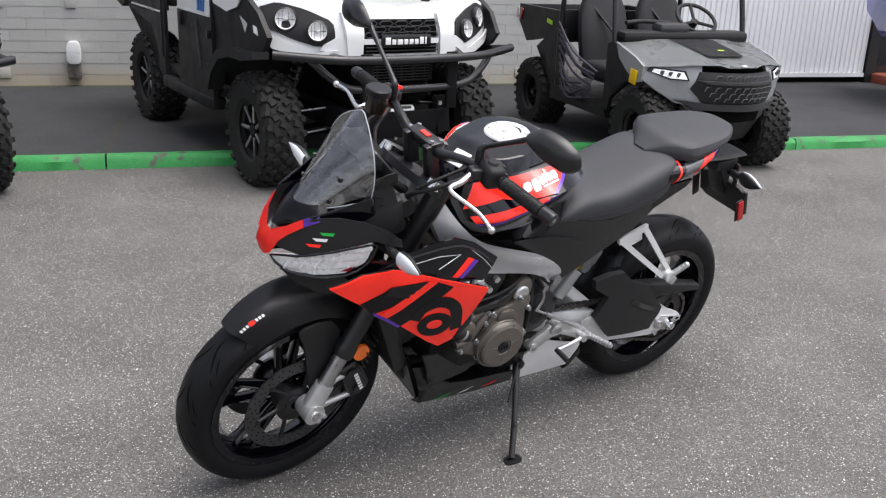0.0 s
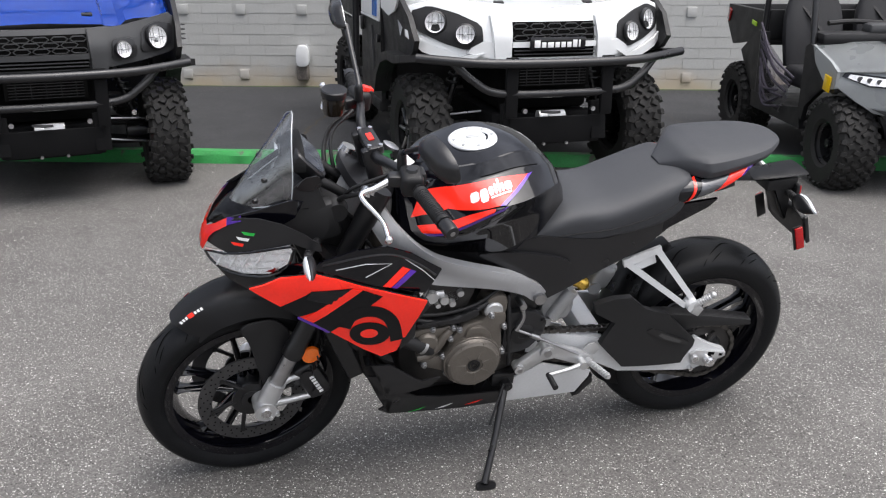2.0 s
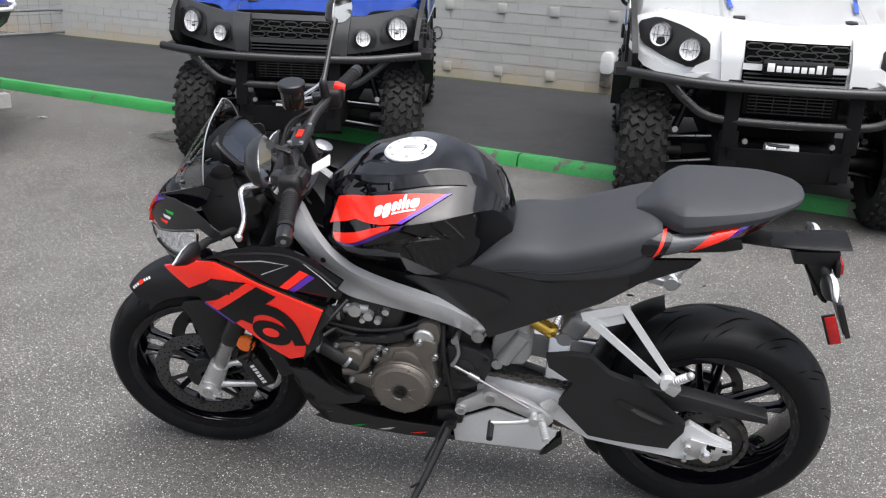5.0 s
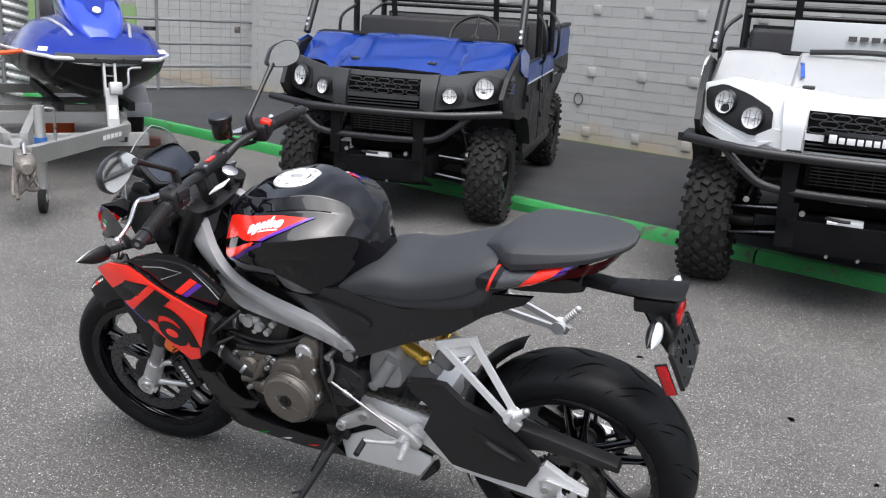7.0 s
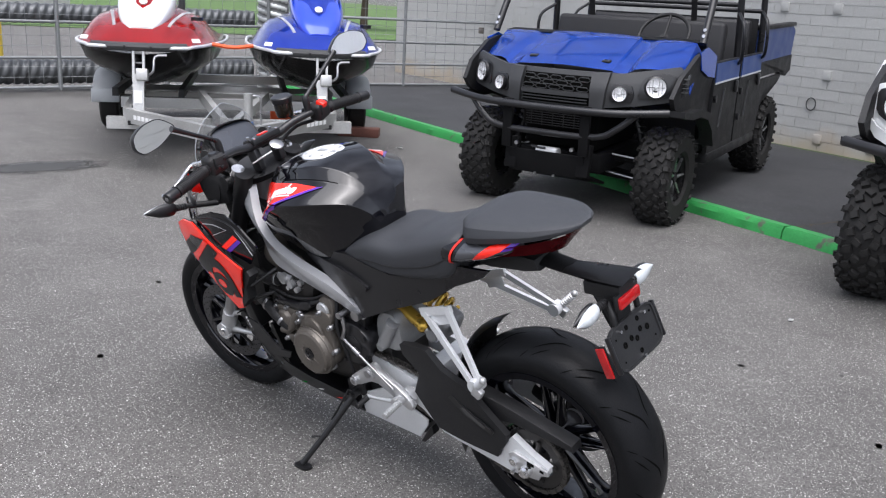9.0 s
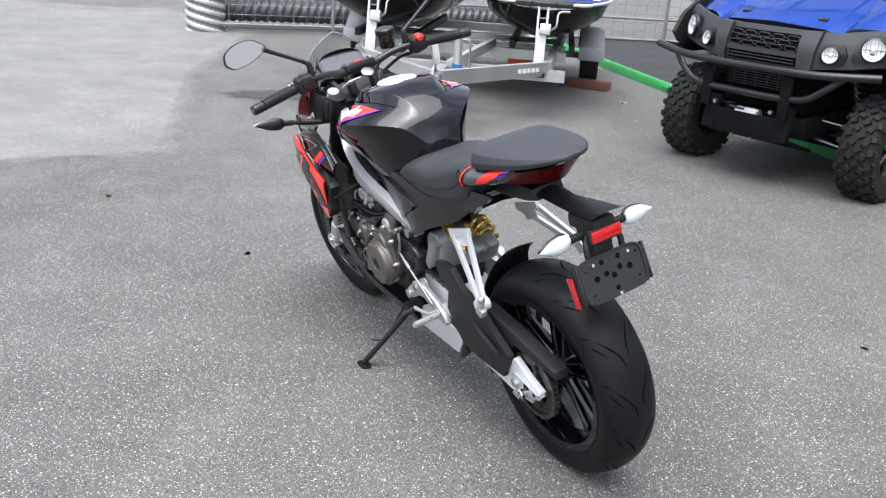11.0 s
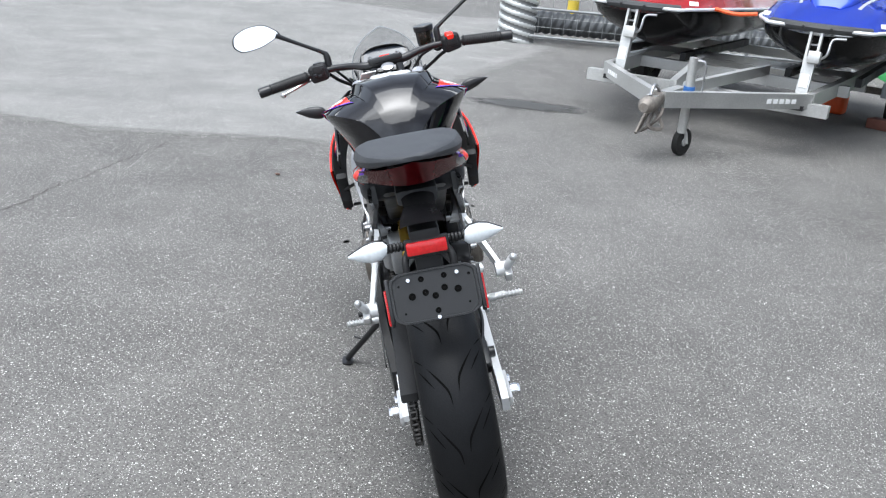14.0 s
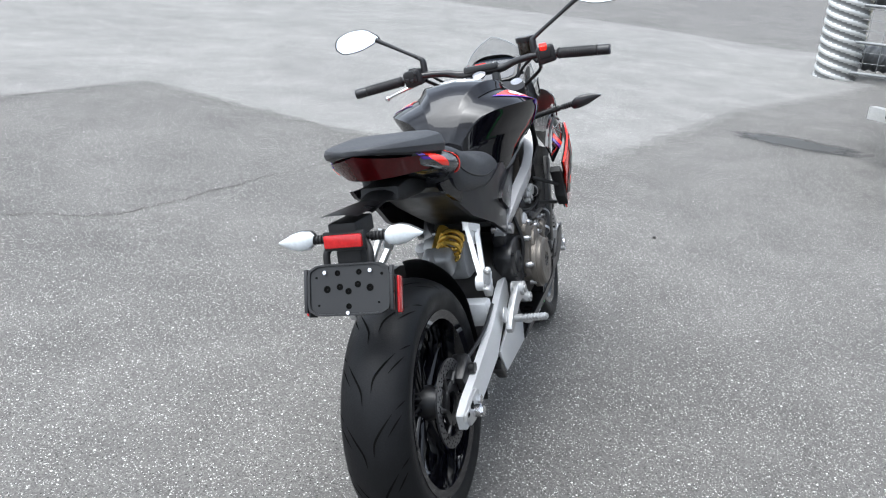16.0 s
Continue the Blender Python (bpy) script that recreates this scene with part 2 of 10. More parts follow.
M_LENS_WHITE = mat("milky_lens", (0.62, 0.66, 0.69), 0.15, 0, 0.1, 40, coat=0.8)
M_LENS_DARK = mat("smoked_lens", (0.05, 0.05, 0.055), 0.1, 0, 0.1, 40, coat=0.8)
M_MIRROR = mat("mirror_glass", (0.9, 0.91, 0.92), 0.03, 1.0, 0.01, rvar=0.01)
M_GLASS = glass("clear_screen", (0.95, 0.96, 0.97), alpha=1.5)
M_CLEAR = glass("clear_lamp_cover", (0.98, 0.98, 0.98), alpha=0.15)
M_DASH = mat("dash_glass", (0.03, 0.036, 0.05), 0.25, 0, 0.1)
M_DISC = mat("worn_disc_steel", (0.11, 0.11, 0.115), 0.36, 0.9, 0.2, 40, 0.1, 600)
M_TAIL_RED = mat("dark_red_tail_lens", (0.13, 0.005, 0.008), 0.12, 0, 0.2, 30, coat=0.1)

from mathutils.geometry import tessellate_polygon

# ---- the lot: asphalt, kerb, raised pad, wall ----
LOT = pose(0, 3.88, 0, 0, 0, -18.5)      # x along the kerb, y towards the wall
WALL_Y = 3.55
PAD_FRONT, PAD_BACK = 0.075, 0.04


def asphalt(name, dark, light, stones, fleck=0.35, patch=0.25):
    """Worn asphalt: binder, a mosaic of grey grains, pale chips of several sizes, dark pits, stains."""
    m = bpy.data.materials.new(name)
    m.use_nodes = True
    n, l = m.node_tree.nodes, m.node_tree.links
    b = n["Principled BSDF"]
    tc = n.new("ShaderNodeTexCoord")

    def noise(scale, detail, rough=0.5):
        q = n.new("ShaderNodeTexNoise")
        q.inputs["Scale"].default_value, q.inputs["Detail"].default_value, q.inputs["Roughness"].default_value = scale, detail, rough
        l.new(tc.outputs["Object"], q.inputs["Vector"])
        return q

    def span(src, lo, hi, to_lo, to_hi):
        q = n.new("ShaderNodeMapRange")
        for i, v in enumerate((lo, hi, to_lo, to_hi)):
            q.inputs[i + 1].default_value = v
        l.new(src, q.inputs[0])
        return q.outputs[0]

    def calc(op, a, c):
        q = n.new("ShaderNodeMath")
        q.operation = op
        for i, v in enumerate((a, c)):
            if isinstance(v, (int, float)):
                q.inputs[i].default_value = v
            else:
                l.new(v, q.inputs[i])
        return q.outputs[0]

    def mix(fac, a, c, blend="MIX"):
        q = n.new("ShaderNodeMix")
        q.data_type, q.blend_type = "RGBA", blend
        for i, v in ((0, fac), (6, a), (7, c)):
            if isinstance(v, (int, float)):
                q.inputs[i].default_value = v
            elif isinstance(v, tuple):
                q.inputs[i].default_value = (*v, 1)
            else:
                l.new(v, q.inputs[i])
        return q.outputs[2]

    # grains are pulled out of round
    bend = noise(70.0, 3.0)
    off = n.new("ShaderNodeVectorMath")
    off.operation = "MULTIPLY_ADD"
    off.inputs[1].default_value = (0.005, 0.005, 0.005)
    l.new(bend.outputs["Color"], off.inputs[0])
    l.new(tc.outputs["Object"], off.inputs[2])
    stain, mid, grit = noise(0.55, 8.0, 0.62), noise(2.2, 5.0, 0.6), noise(190.0, 4.0, 0.6)
    col = mix(span(stain.outputs[0], 0.5 - patch, 0.5 + patch, 0, 1), dark, light)
    col = mix(1.0, col, calc("MULTIPLY", span(mid.outputs[0], 0.3, 0.7, 0.88, 1.12), span(grit.outputs[0], 0.3, 0.7, 0.64, 1.36)), "MULTIPLY")
    height = calc("MULTIPLY", grit.outputs[0], 0.6)
    for i, (scale, share, far) in enumerate(((300.0, stones * 2.0, 0.44), (165.0, stones * 1.15, 0.38), (95.0, stones * 0.45, 0.32))):
        v = n.new("ShaderNodeTexVoronoi")
        v.inputs["Scale"].default_value = scale
        l.new(off.outputs[0], v.inputs["Vector"])
        sep = n.new("ShaderNodeSeparateColor")
        l.new(v.outputs["Color"], sep.inputs[0])
        if i == 1:
            col = mix(1.0, col, span(sep.outputs[2], 0, 1, 0.72, 1.28), "MULTIPLY")
        if i < 2:
            pit = calc("MULTIPLY", calc("GREATER_THAN", sep.outputs[0], 0.955), calc("LESS_THAN", v.outputs["Distance"], 0.42))
            col = mix(pit, col, (dark[0] * 0.35, dark[1] * 0.35, dark[2] * 0.35))
        chip = calc("MULTIPLY", calc("LESS_THAN", sep.outputs[0], share), calc("LESS_THAN", v.outputs["Distance"], far))
        col = mix(chip, col, mix(calc("POWER", sep.outputs[1], 1.3), (fleck * 0.38, fleck * 0.37, fleck * 0.35), (fleck * 1.15, fleck * 1.13, fleck * 1.08)))
        height = calc("ADD", height, calc("MULTIPLY", calc("SUBTRACT", 0.6, v.outputs["Distance"]), 0.35))
    l.new(col, b.inputs["Base Color"])
    b.inputs["Roughness"].default_value = 0.85
    b.inputs["Specular IOR Level"].default_value = 0.3
    bp = n.new("ShaderNodeBump")
    bp.inputs["Strength"].default_value, bp.inputs["Distance"].default_value = 0.4, 0.0012
    l.new(height, bp.inputs["Height"])
    l.new(bp.outputs[0], b.inputs["Normal"])
    return m


M_LOT = asphalt("worn_lot_asphalt", (0.083, 0.080, 0.076), (0.128, 0.1235, 0.1175), 0.058, 0.64)
M_LOT_PALE = asphalt("bleached_asphalt", (0.146, 0.143, 0.138), (0.206, 0.202, 0.194), 0.045, 0.6)
M_PAD = asphalt("sealed_dark_asphalt", (0.03, 0.031, 0.034), (0.046, 0.047, 0.05), 0.015, 0.16)
M_CRACK = mat("crack_dirt", (0.04, 0.037, 0.032), 0.95, 0, 0.3, 20)
M_WEEDS = mat("crack_weeds", (0.045, 0.036, 0.022), 0.95, 0, 0.5, 60, 0.5, 90)
M_MOSS = mat("moss", (0.05, 0.075, 0.02), 0.95, 0, 0.5, 30, 0.6, 90)


def flat(name, poly, z, material, cell=0.0, kind="structure", label="", category="", xf=None, jitter=0.0, seed=1):
    bm = B()
    rng = random.Random(seed)
    pts = []
    for (x0, y0), (x1, y1) in zip(poly, poly[1:] + poly[:1]):
        n = max(1, int(math.hypot(x1 - x0, y1 - y0) / cell)) if cell else 1
        for i in range(n):
            pts.append((x0 + (x1 - x0) * i / n + rng.uniform(-jitter, jitter), y0 + (y1 - y0) * i / n + rng.uniform(-jitter, jitter), z))
    vs = [bm.verts.new(p) for p in pts]
    for tri in tessellate_polygon([[Vector(p) for p in pts]]):
        bm.faces.new([vs[i] for i in tri])
    ob = part(name, bm, material, None, smooth=0)
    if xf is not None:
        ob.matrix_basis = xf
    return tagged(ob, label, category, kind=kind)


bm = B()
bmesh.ops.create_grid(bm, x_segments=40, y_segments=40, size=400)
ground = tagged(part("ground", bm, M_LOT, smooth=0), "worn grey asphalt lot with pale stones showing", "ground", kind="structure")

OLD_POUR = [(-2.9, -4.25), (-3.97, -3.91), (-3.26, -1.9), (-3.25, -0.2), (-4.2, 0.15), (-6.2, 0.85), (-8.2, 1.95), (-9.4, 2.6), (-12.4, 2.3), (-12.3, 1.7), (-13.0, 0.44), (-14.0, -1.5), (-14.2, -3.1), (-15.5, -8), (-18, -20), (8, -30), (3, -9)]
M_LOT_MID = asphalt("part_bleached_asphalt", (0.110, 0.107, 0.102), (0.160, 0.156, 0.149), 0.05, 0.6)
flat("pavement", [(-8 + (x + 8) * 1.014, -6 + (y + 6) * 1.014) for x, y in OLD_POUR], 0.002, M_LOT_MID, cell=0.12, jitter=0.05, label="half-bleached fringe of the older asphalt", category="pavement", seed=4)
flat("pavement", OLD_POUR, 0.004, M_LOT_PALE, cell=0.05, jitter=0.03, label="bleached pale asphalt of an older pour", category="pavement")


def stain_mat():
    """Dark damp film that fades out towards its ragged edge."""
    m = bpy.data.materials.new("damp_stain")
    m.use_nodes = True
    n, l = m.node_tree.nodes, m.node_tree.links
    b, out = n["Principled BSDF"], n["Material Output"]
    b.inputs["Base Color"].default_value, b.inputs["Roughness"].default_value = (0.05, 0.049, 0.047, 1), 0.5
    tc, ln, nz = n.new("ShaderNodeTexCoord"), n.new("ShaderNodeVectorMath"), n.new("ShaderNodeTexNoise")
    ln.operation = "LENGTH"
    nz.inputs["Scale"].default_value, nz.inputs["Detail"].default_value = 2.4, 6.0
    l.new(tc.outputs["Object"], ln.inputs[0])
    l.new(tc.outputs["Object"], nz.inputs["Vector"])
    ad = n.new("ShaderNodeMath")
    ad.operation = "MULTIPLY_ADD"
    ad.inputs[1].default_value = 0.9
    l.new(nz.outputs[0], ad.inputs[0])
    l.new(ln.outputs["Value"], ad.inputs[2])
    rg = n.new("ShaderNodeMapRange")
    rg.inputs[1].default_value, rg.inputs[2].default_value, rg.inputs[3].default_value, rg.inputs[4].default_value = 0.95, 1.35, 0.8, 0.0
    l.new(ad.outputs[0], rg.inputs[0])
    cl, mx = n.new("ShaderNodeBsdfTransparent"), n.new("ShaderNodeMixShader")
    l.new(rg.outputs[0], mx.inputs[0])
    l.new(cl.outputs[0], mx.inputs[1])
    l.new(b.outputs[0], mx.inputs[2])
    l.new(mx.outputs[0], out.inputs[0])
    return m


M_STAIN = stain_mat()


def stain(x, y, rx, ry, turn, label):
    bm = B()
    bmesh.ops.create_circle(bm, cap_ends=True, segments=32, radius=1.2)
    ob = part("damp_stain", bm, M_STAIN, smooth=0)
    ob.matrix_basis = pose(x, y, 0.006, 0, 0, turn) @ Matrix.Diagonal((rx, ry, 1, 1))
    return tagged(ob, label, "stain", kind="structure")


stain(-4.93, 1.32, 0.30, 0.60, -12, "dark damp oil stain on the asphalt")
stain(-2.6, 4.1, 0.4, 0.3, 0, "oil drips under a parked vehicle")


def crack(points, width, material, z, label, xf=None, seed=3):
    rng = random.Random(seed)
    Q = spline([(*p, 0) for p in points], 14)
    bm = B()
    rows = []
    for i, q in enumerate(Q):
        d = Q[min(i + 1, len(Q) - 1)] - Q[max(i - 1, 0)]
        d = d / max(np.linalg.norm(d), 1e-6)
        nx, ny = -d[1], d[0]
        off, w = rng.gauss(0, 0.012), width * rng.uniform(0.35, 1.2)
        rows.append([(q[0] + nx * (off - w), q[1] + ny * (off - w), z), (q[0] + nx * (off + w), q[1] + ny * (off + w), z)])
    skin(bm, rows, cap=False, closed=False)
    ob = part("crack", bm, material, smooth=0)
    if xf is not None:
        ob.matrix_basis = xf
    return tagged(ob, label, "crack", kind="structure")


crack([(-0.35, -2.75), (-0.69, -2.5), (-0.92, -2.1), (-1.33, -1.93), (-1.9, -1.77), (-2.27, -1.63), (-2.9, -1.4), (-3.25, -1.3)], 0.0038, M_CRACK, 0.0025, "thin wandering crack in the asphalt")
crack([(-4.2, 0.3), (-5.2, 0.75), (-6.3, 1.0), (-7.6, 1.75)], 0.002, M_CRACK, 0.0025, "thin crack along the old joint", seed=8)

# scraps lying on the lot
M_DRY_LEAF = mat("dry_leaf", (0.11, 0.055, 0.035), 0.8, 0, 0.3, 40)
M_TAR = mat("tar_spot", (0.055, 0.053, 0.051), 0.7, 0, 0.2, 30)
M_SCRAP = mat("white_scrap", (0.7, 0.7, 0.69), 0.6, 0, 0.1, 30)


def scrap(name, x, y, r, turn, material, label, category, seed, curl=0.0, kind=""):
    """A small ragged thing flat on the ground, its edges curled up a little."""
    rng = random.Random(seed)
    edge = [(r * rng.uniform(0.7, 1.1) * math.cos(a), 0.6 * r * rng.uniform(0.7, 1.1) * math.sin(a)) for a in (2 * math.pi * i / 11 for i in range(11))]
    rings = [[(a * k, b * k, 0.0015 + curl * k * k * rng.uniform(0.3, 1.0)) for a, b in edge] for k in (0.25, 0.6, 1.0)]
    bm = skin(B(), rings)
    bmesh.ops.solidify(bm, geom=bm.faces[:], thickness=0.0008)
    ob = part(name, bm, material)
    ob.matrix_basis = pose(x, y, 0.0012, 0, 0, turn)
    return tagged(ob, label, category, kind=kind)


scrap("leaf", -2.335, -0.675, 0.026, 20, M_DRY_LEAF, "small curled dry brown leaf on the asphalt", "leaf", 1, 0.010)
for i, (x, y, r) in enumerate(((0.589, 1.554, 0.024), (0.934, 1.764, 0.016), (1.506, 0.792, 0.018), (1.229, 1.200, 0.030), (-1.264, -0.297, 0.030), (-1.92, 0.393, 0.026))):
    scrap("tar_spot", x, y, r * 0.75, 37 * i, M_TAR, "small dark tar spot on the asphalt", "spot", 10 + i, 0.0, "structure")
scrap("paper_scrap", 0.532, 2.299, 0.022, 70, M_SCRAP, "white paper scrap beside the kerb", "paper", 4, 0.008)
scrap("paper_scrap", -4.009, 4.417, 0.040, 10, M_SCRAP, "white paper scrap beside the kerb", "paper", 5, 0.010)

# raised pad behind the kerb, falling gently to the wall
bm = B()
skin(bm, [[(-9, 0.09, PAD_FRONT), (14, 0.09, PAD_FRONT)], [(-9, WALL_Y + 0.4, PAD_BACK), (14, WALL_Y + 0.4, PAD_BACK)]], cap=False, closed=False)
pad = tagged(part("pad", bm, M_PAD, smooth=0), "dark sealed asphalt pad along the wall", "pavement", kind="structure")
pad.matrix_basis = LOT


def kerb_mat():
    m = mat("green_kerb_paint", (0.03, 0.27, 0.065), 0.6, 0, 0.25, 5, 0.5, 90)
    n, l = m.node_tree.nodes, m.node_tree.links
    b = n["Principled BSDF"]
    src = b.inputs["Base Color"].links[0].from_socket
    wear = n.new("ShaderNodeTexNoise")
    wear.inputs["Scale"].default_value, wear.inputs["Detail"].default_value = 9.0, 8.0
    tc = n.new("ShaderNodeTexCoord")
    l.new(tc.outputs["Object"], wear.inputs["Vector"])
    cut = n.new("ShaderNodeMapRange")
    cut.inputs[1].default_value, cut.inputs[2].default_value = 0.60, 0.68
    l.new(wear.outputs[0], cut.inputs[0])
    mx = n.new("ShaderNodeMix")
    mx.data_type = "RGBA"
    mx.inputs[7].default_value = (0.09, 0.10, 0.075, 1)
    l.new(cut.outputs[0], mx.inputs[0])
    l.new(src, mx.inputs[6])
    l.new(mx.outputs[2], b.inputs["Base Color"])
    return m


M_KERB = kerb_mat()
kerb = tagged(new("kerb"), "bright green painted concrete kerb, scuffed", "kerb", kind="structure")
kerb.matrix_basis = LOT
KERB_JOINTS = [-9.0, -6.2, -3.16, -0.115, 0.98, 2.95, 5.2, 8.2, 11.2, 14.0]
for a, b in zip(KERB_JOINTS, KERB_JOINTS[1:]):
    bm = B()
    rng = random.Random(int(a * 10) + 99)
    secs = []
    n = max(4, int((b - a) / 0.1))
    for i in range(n + 1):
        x = a + 0.006 + (b - a - 0.012) * i / n
        j = lambda s: rng.uniform(-s, s)
        t = PAD_FRONT + 0.012
        secs.append([(x, 0.0 + j(0.004), -0.05), (x, 0.004 + j(0.004), t - 0.03), (x, 0.028 + j(0.004), t + j(0.003)), (x, 0.10, t + j(0.002)), (x, 0.105, -0.05)])
    skin(bm, secs)
    part("kerb_stone", bm, M_KERB, kerb)

crack([(-0.115, 0.12), (-0.10, 0.8), (-0.08, 1.6), (0.0, 2.5), (0.02, WALL_Y - 0.1)], 0.012, M_WEEDS, PAD_FRONT + 0.004, "joint in the pad filled with dry weeds", LOT @ pose(0, 0, 0.0, -0.58), seed=5)
crack([(2.95, 0.12), (2.98, 1.2), (2.9, 2.4), (2.95, WALL_Y - 0.1)], 0.006, M_CRACK, PAD_FRONT + 0.004, "narrow joint across the dark pad", LOT @ pose(0, 0, 0, -0.58), seed=6)

# wall of long painted bricks
BRICK_L, BRICK_H = 0.328, 0.109


def wall_mat():
    m = mat("grey_white_wall_paint", (0.400, 0.402, 0.388), 0.7, 0, 0.08, 1.3, 0.35, 70)
    n, l = m.node_tree.nodes, m.node_tree.links
    b = n["Principled BSDF"]
    src = b.inputs["Base Color"].links[0].from_socket
    tc, sep = n.new("ShaderNodeTexCoord"), n.new("ShaderNodeSeparateXYZ")
    geo = n.new("ShaderNodeNewGeometry")
    l.new(geo.outputs["Position"], sep.inputs[0])
    spots = n.new("ShaderNodeTexNoise")
    spots.inputs["Scale"].default_value, spots.inputs["Detail"].default_value = 2.6, 6.0
    l.new(geo.outputs["Position"], spots.inputs["Vector"])
    h = n.new("ShaderNodeMath")
    h.operation = "MULTIPLY_ADD"
    h.inputs[1].default_value, h.inputs[2].default_value = 0.55, -0.1
    l.new(spots.outputs[0], h.inputs[0])
    low = n.new("ShaderNodeMath")
    low.operation = "LESS_THAN"
    d = n.new("ShaderNodeMath")
    d.operation = "SUBTRACT"
    l.new(h.outputs[0], d.inputs[0])
    l.new(sep.outputs[2], d.inputs[1])
    rng = n.new("ShaderNodeMapRange")
    rng.inputs[1].default_value, rng.inputs[2].default_value, rng.inputs[3].default_value, rng.inputs[4].default_value = -0.12, 0.14, 0.0, 0.75
    l.new(d.outputs[0], rng.inputs[0])
    mx = n.new("ShaderNodeMix")
    mx.data_type = "RGBA"
    mx.inputs[7].default_value = (0.42, 0.34, 0.24, 1)
    l.new(rng.outputs[0], mx.inputs[0])
    l.new(src, mx.inputs[6])
    oi = n.new("ShaderNodeObjectInfo")
    rv = n.new("ShaderNodeMapRange")
    rv.inputs[3].default_value, rv.inputs[4].default_value = 0.95, 1.05
    l.new(oi.outputs["Random"], rv.inputs[0])
    m2 = n.new("ShaderNodeMix")
    m2.data_type, m2.blend_type = "RGBA", "MULTIPLY"
    m2.inputs[0].default_value = 1.0
    l.new(mx.outputs[2], m2.inputs[6])
    l.new(rv.outputs[0], m2.inputs[7])
    l.new(m2.outputs[2], b.inputs["Base Color"])
    return m


M_WALL = wall_mat()
WALL_X0, WALL_X1, WALL_H = -12.0, 5.55, 4.2
wall = tagged(new("wall_back"), "wall of long grey-white painted bricks with stained foot", "wall", kind="structure")
wall.matrix_basis = LOT @ pose(0, WALL_Y, PAD_BACK)
bm = B()
box(bm, ((WALL_X0 + WALL_X1) / 2, 0.15, WALL_H / 2 - 0.2), (WALL_X1 - WALL_X0, 0.28, WALL_H + 0.4))
part("mortar", bm, M_WALL, wall, smooth=0)

# ---- the motorcycle: x to its tail, y to its right, z up; it leans on its side stand ----
LEAN = 14.2
bike = thing("motorcycle", pose(0, 0.0237, 0, LEAN, 0, -0.7), "black and fluorescent red sport motorcycle leaning on its side stand", "motorcycle")
STEER = Matrix.Translation((-0.33, 0, 0.95)) @ Matrix.Rotation(radians(5.0), 4, Vector((0.423, 0, 0.906))) @ Matrix.Translation((0.33, 0, -0.95))
FRONT, REAR = Vector((-0.678, 0, 0.297)), Vector((0.69, 0, 0.313))


def tyre_profile(R, w, bead, bw):
    """Round-shouldered motorcycle tyre, from bead to bead."""
    pts = [(bead, -bw), (bead + 0.012, -bw - 0.006), (bead + 0.3 * (R - bead), -w * 0.97)]
    for i in range(13):
        a = radians(-84 + 14 * i)
        pts.append((R - w * 0.62 * (1 - math.cos(a)) ** 0.92 * 0.98, w * math.sin(a) / math.sin(radians(84))))
    pts += [(bead + 0.3 * (R - bead), w * 0.97), (bead + 0.012, bw + 0.006), (bead, bw)]
    return pts


def tread_point(c, R, w, ang, s, lift):
    """A place on the tread: ang round the axle, s across (-1 to 1)."""
    a = radians(84) * s
    r = R - w * 0.62 * (1 - math.cos(a)) ** 0.92 * 0.98 + lift * math.cos(a)
    y = w * math.sin(a) / math.sin(radians(84)) + lift * math.sin(a)
    return Vector((c.x + r * math.cos(ang), c.y + y, c.z + r * math.sin(ang)))


def grooves(bm, c, R, w, shapes, count):
    """Sipes drawn as near-black shade strips on the tread: shapes are lines of (turn, across, half width)."""
    for i in range(count):
        for shape in shapes:
            base = 2 * math.pi * i / count
            Q = spline(shape, 4)
            rows = []
            for j, (t, s, h) in enumerate(Q):
                t0, s0, _ = Q[max(j - 1, 0)]
                t1, s1, _ = Q[min(j + 1, len(Q) - 1)]
                dt, ds = (t1 - t0) * R, (s1 - s0) * w * 1.3
                k = max(math.hypot(dt, ds), 1e-6)
                nt, ns = -ds / k / R, dt / k / (w * 1.3)
                rows.append([tread_point(c, R, w, base + t + nt * h, s + ns * h, 0.0007), tread_point(c, R, w, base + t - nt * h, s - ns * h, 0.0007)])
            skin(bm, rows, cap=False, closed=False)


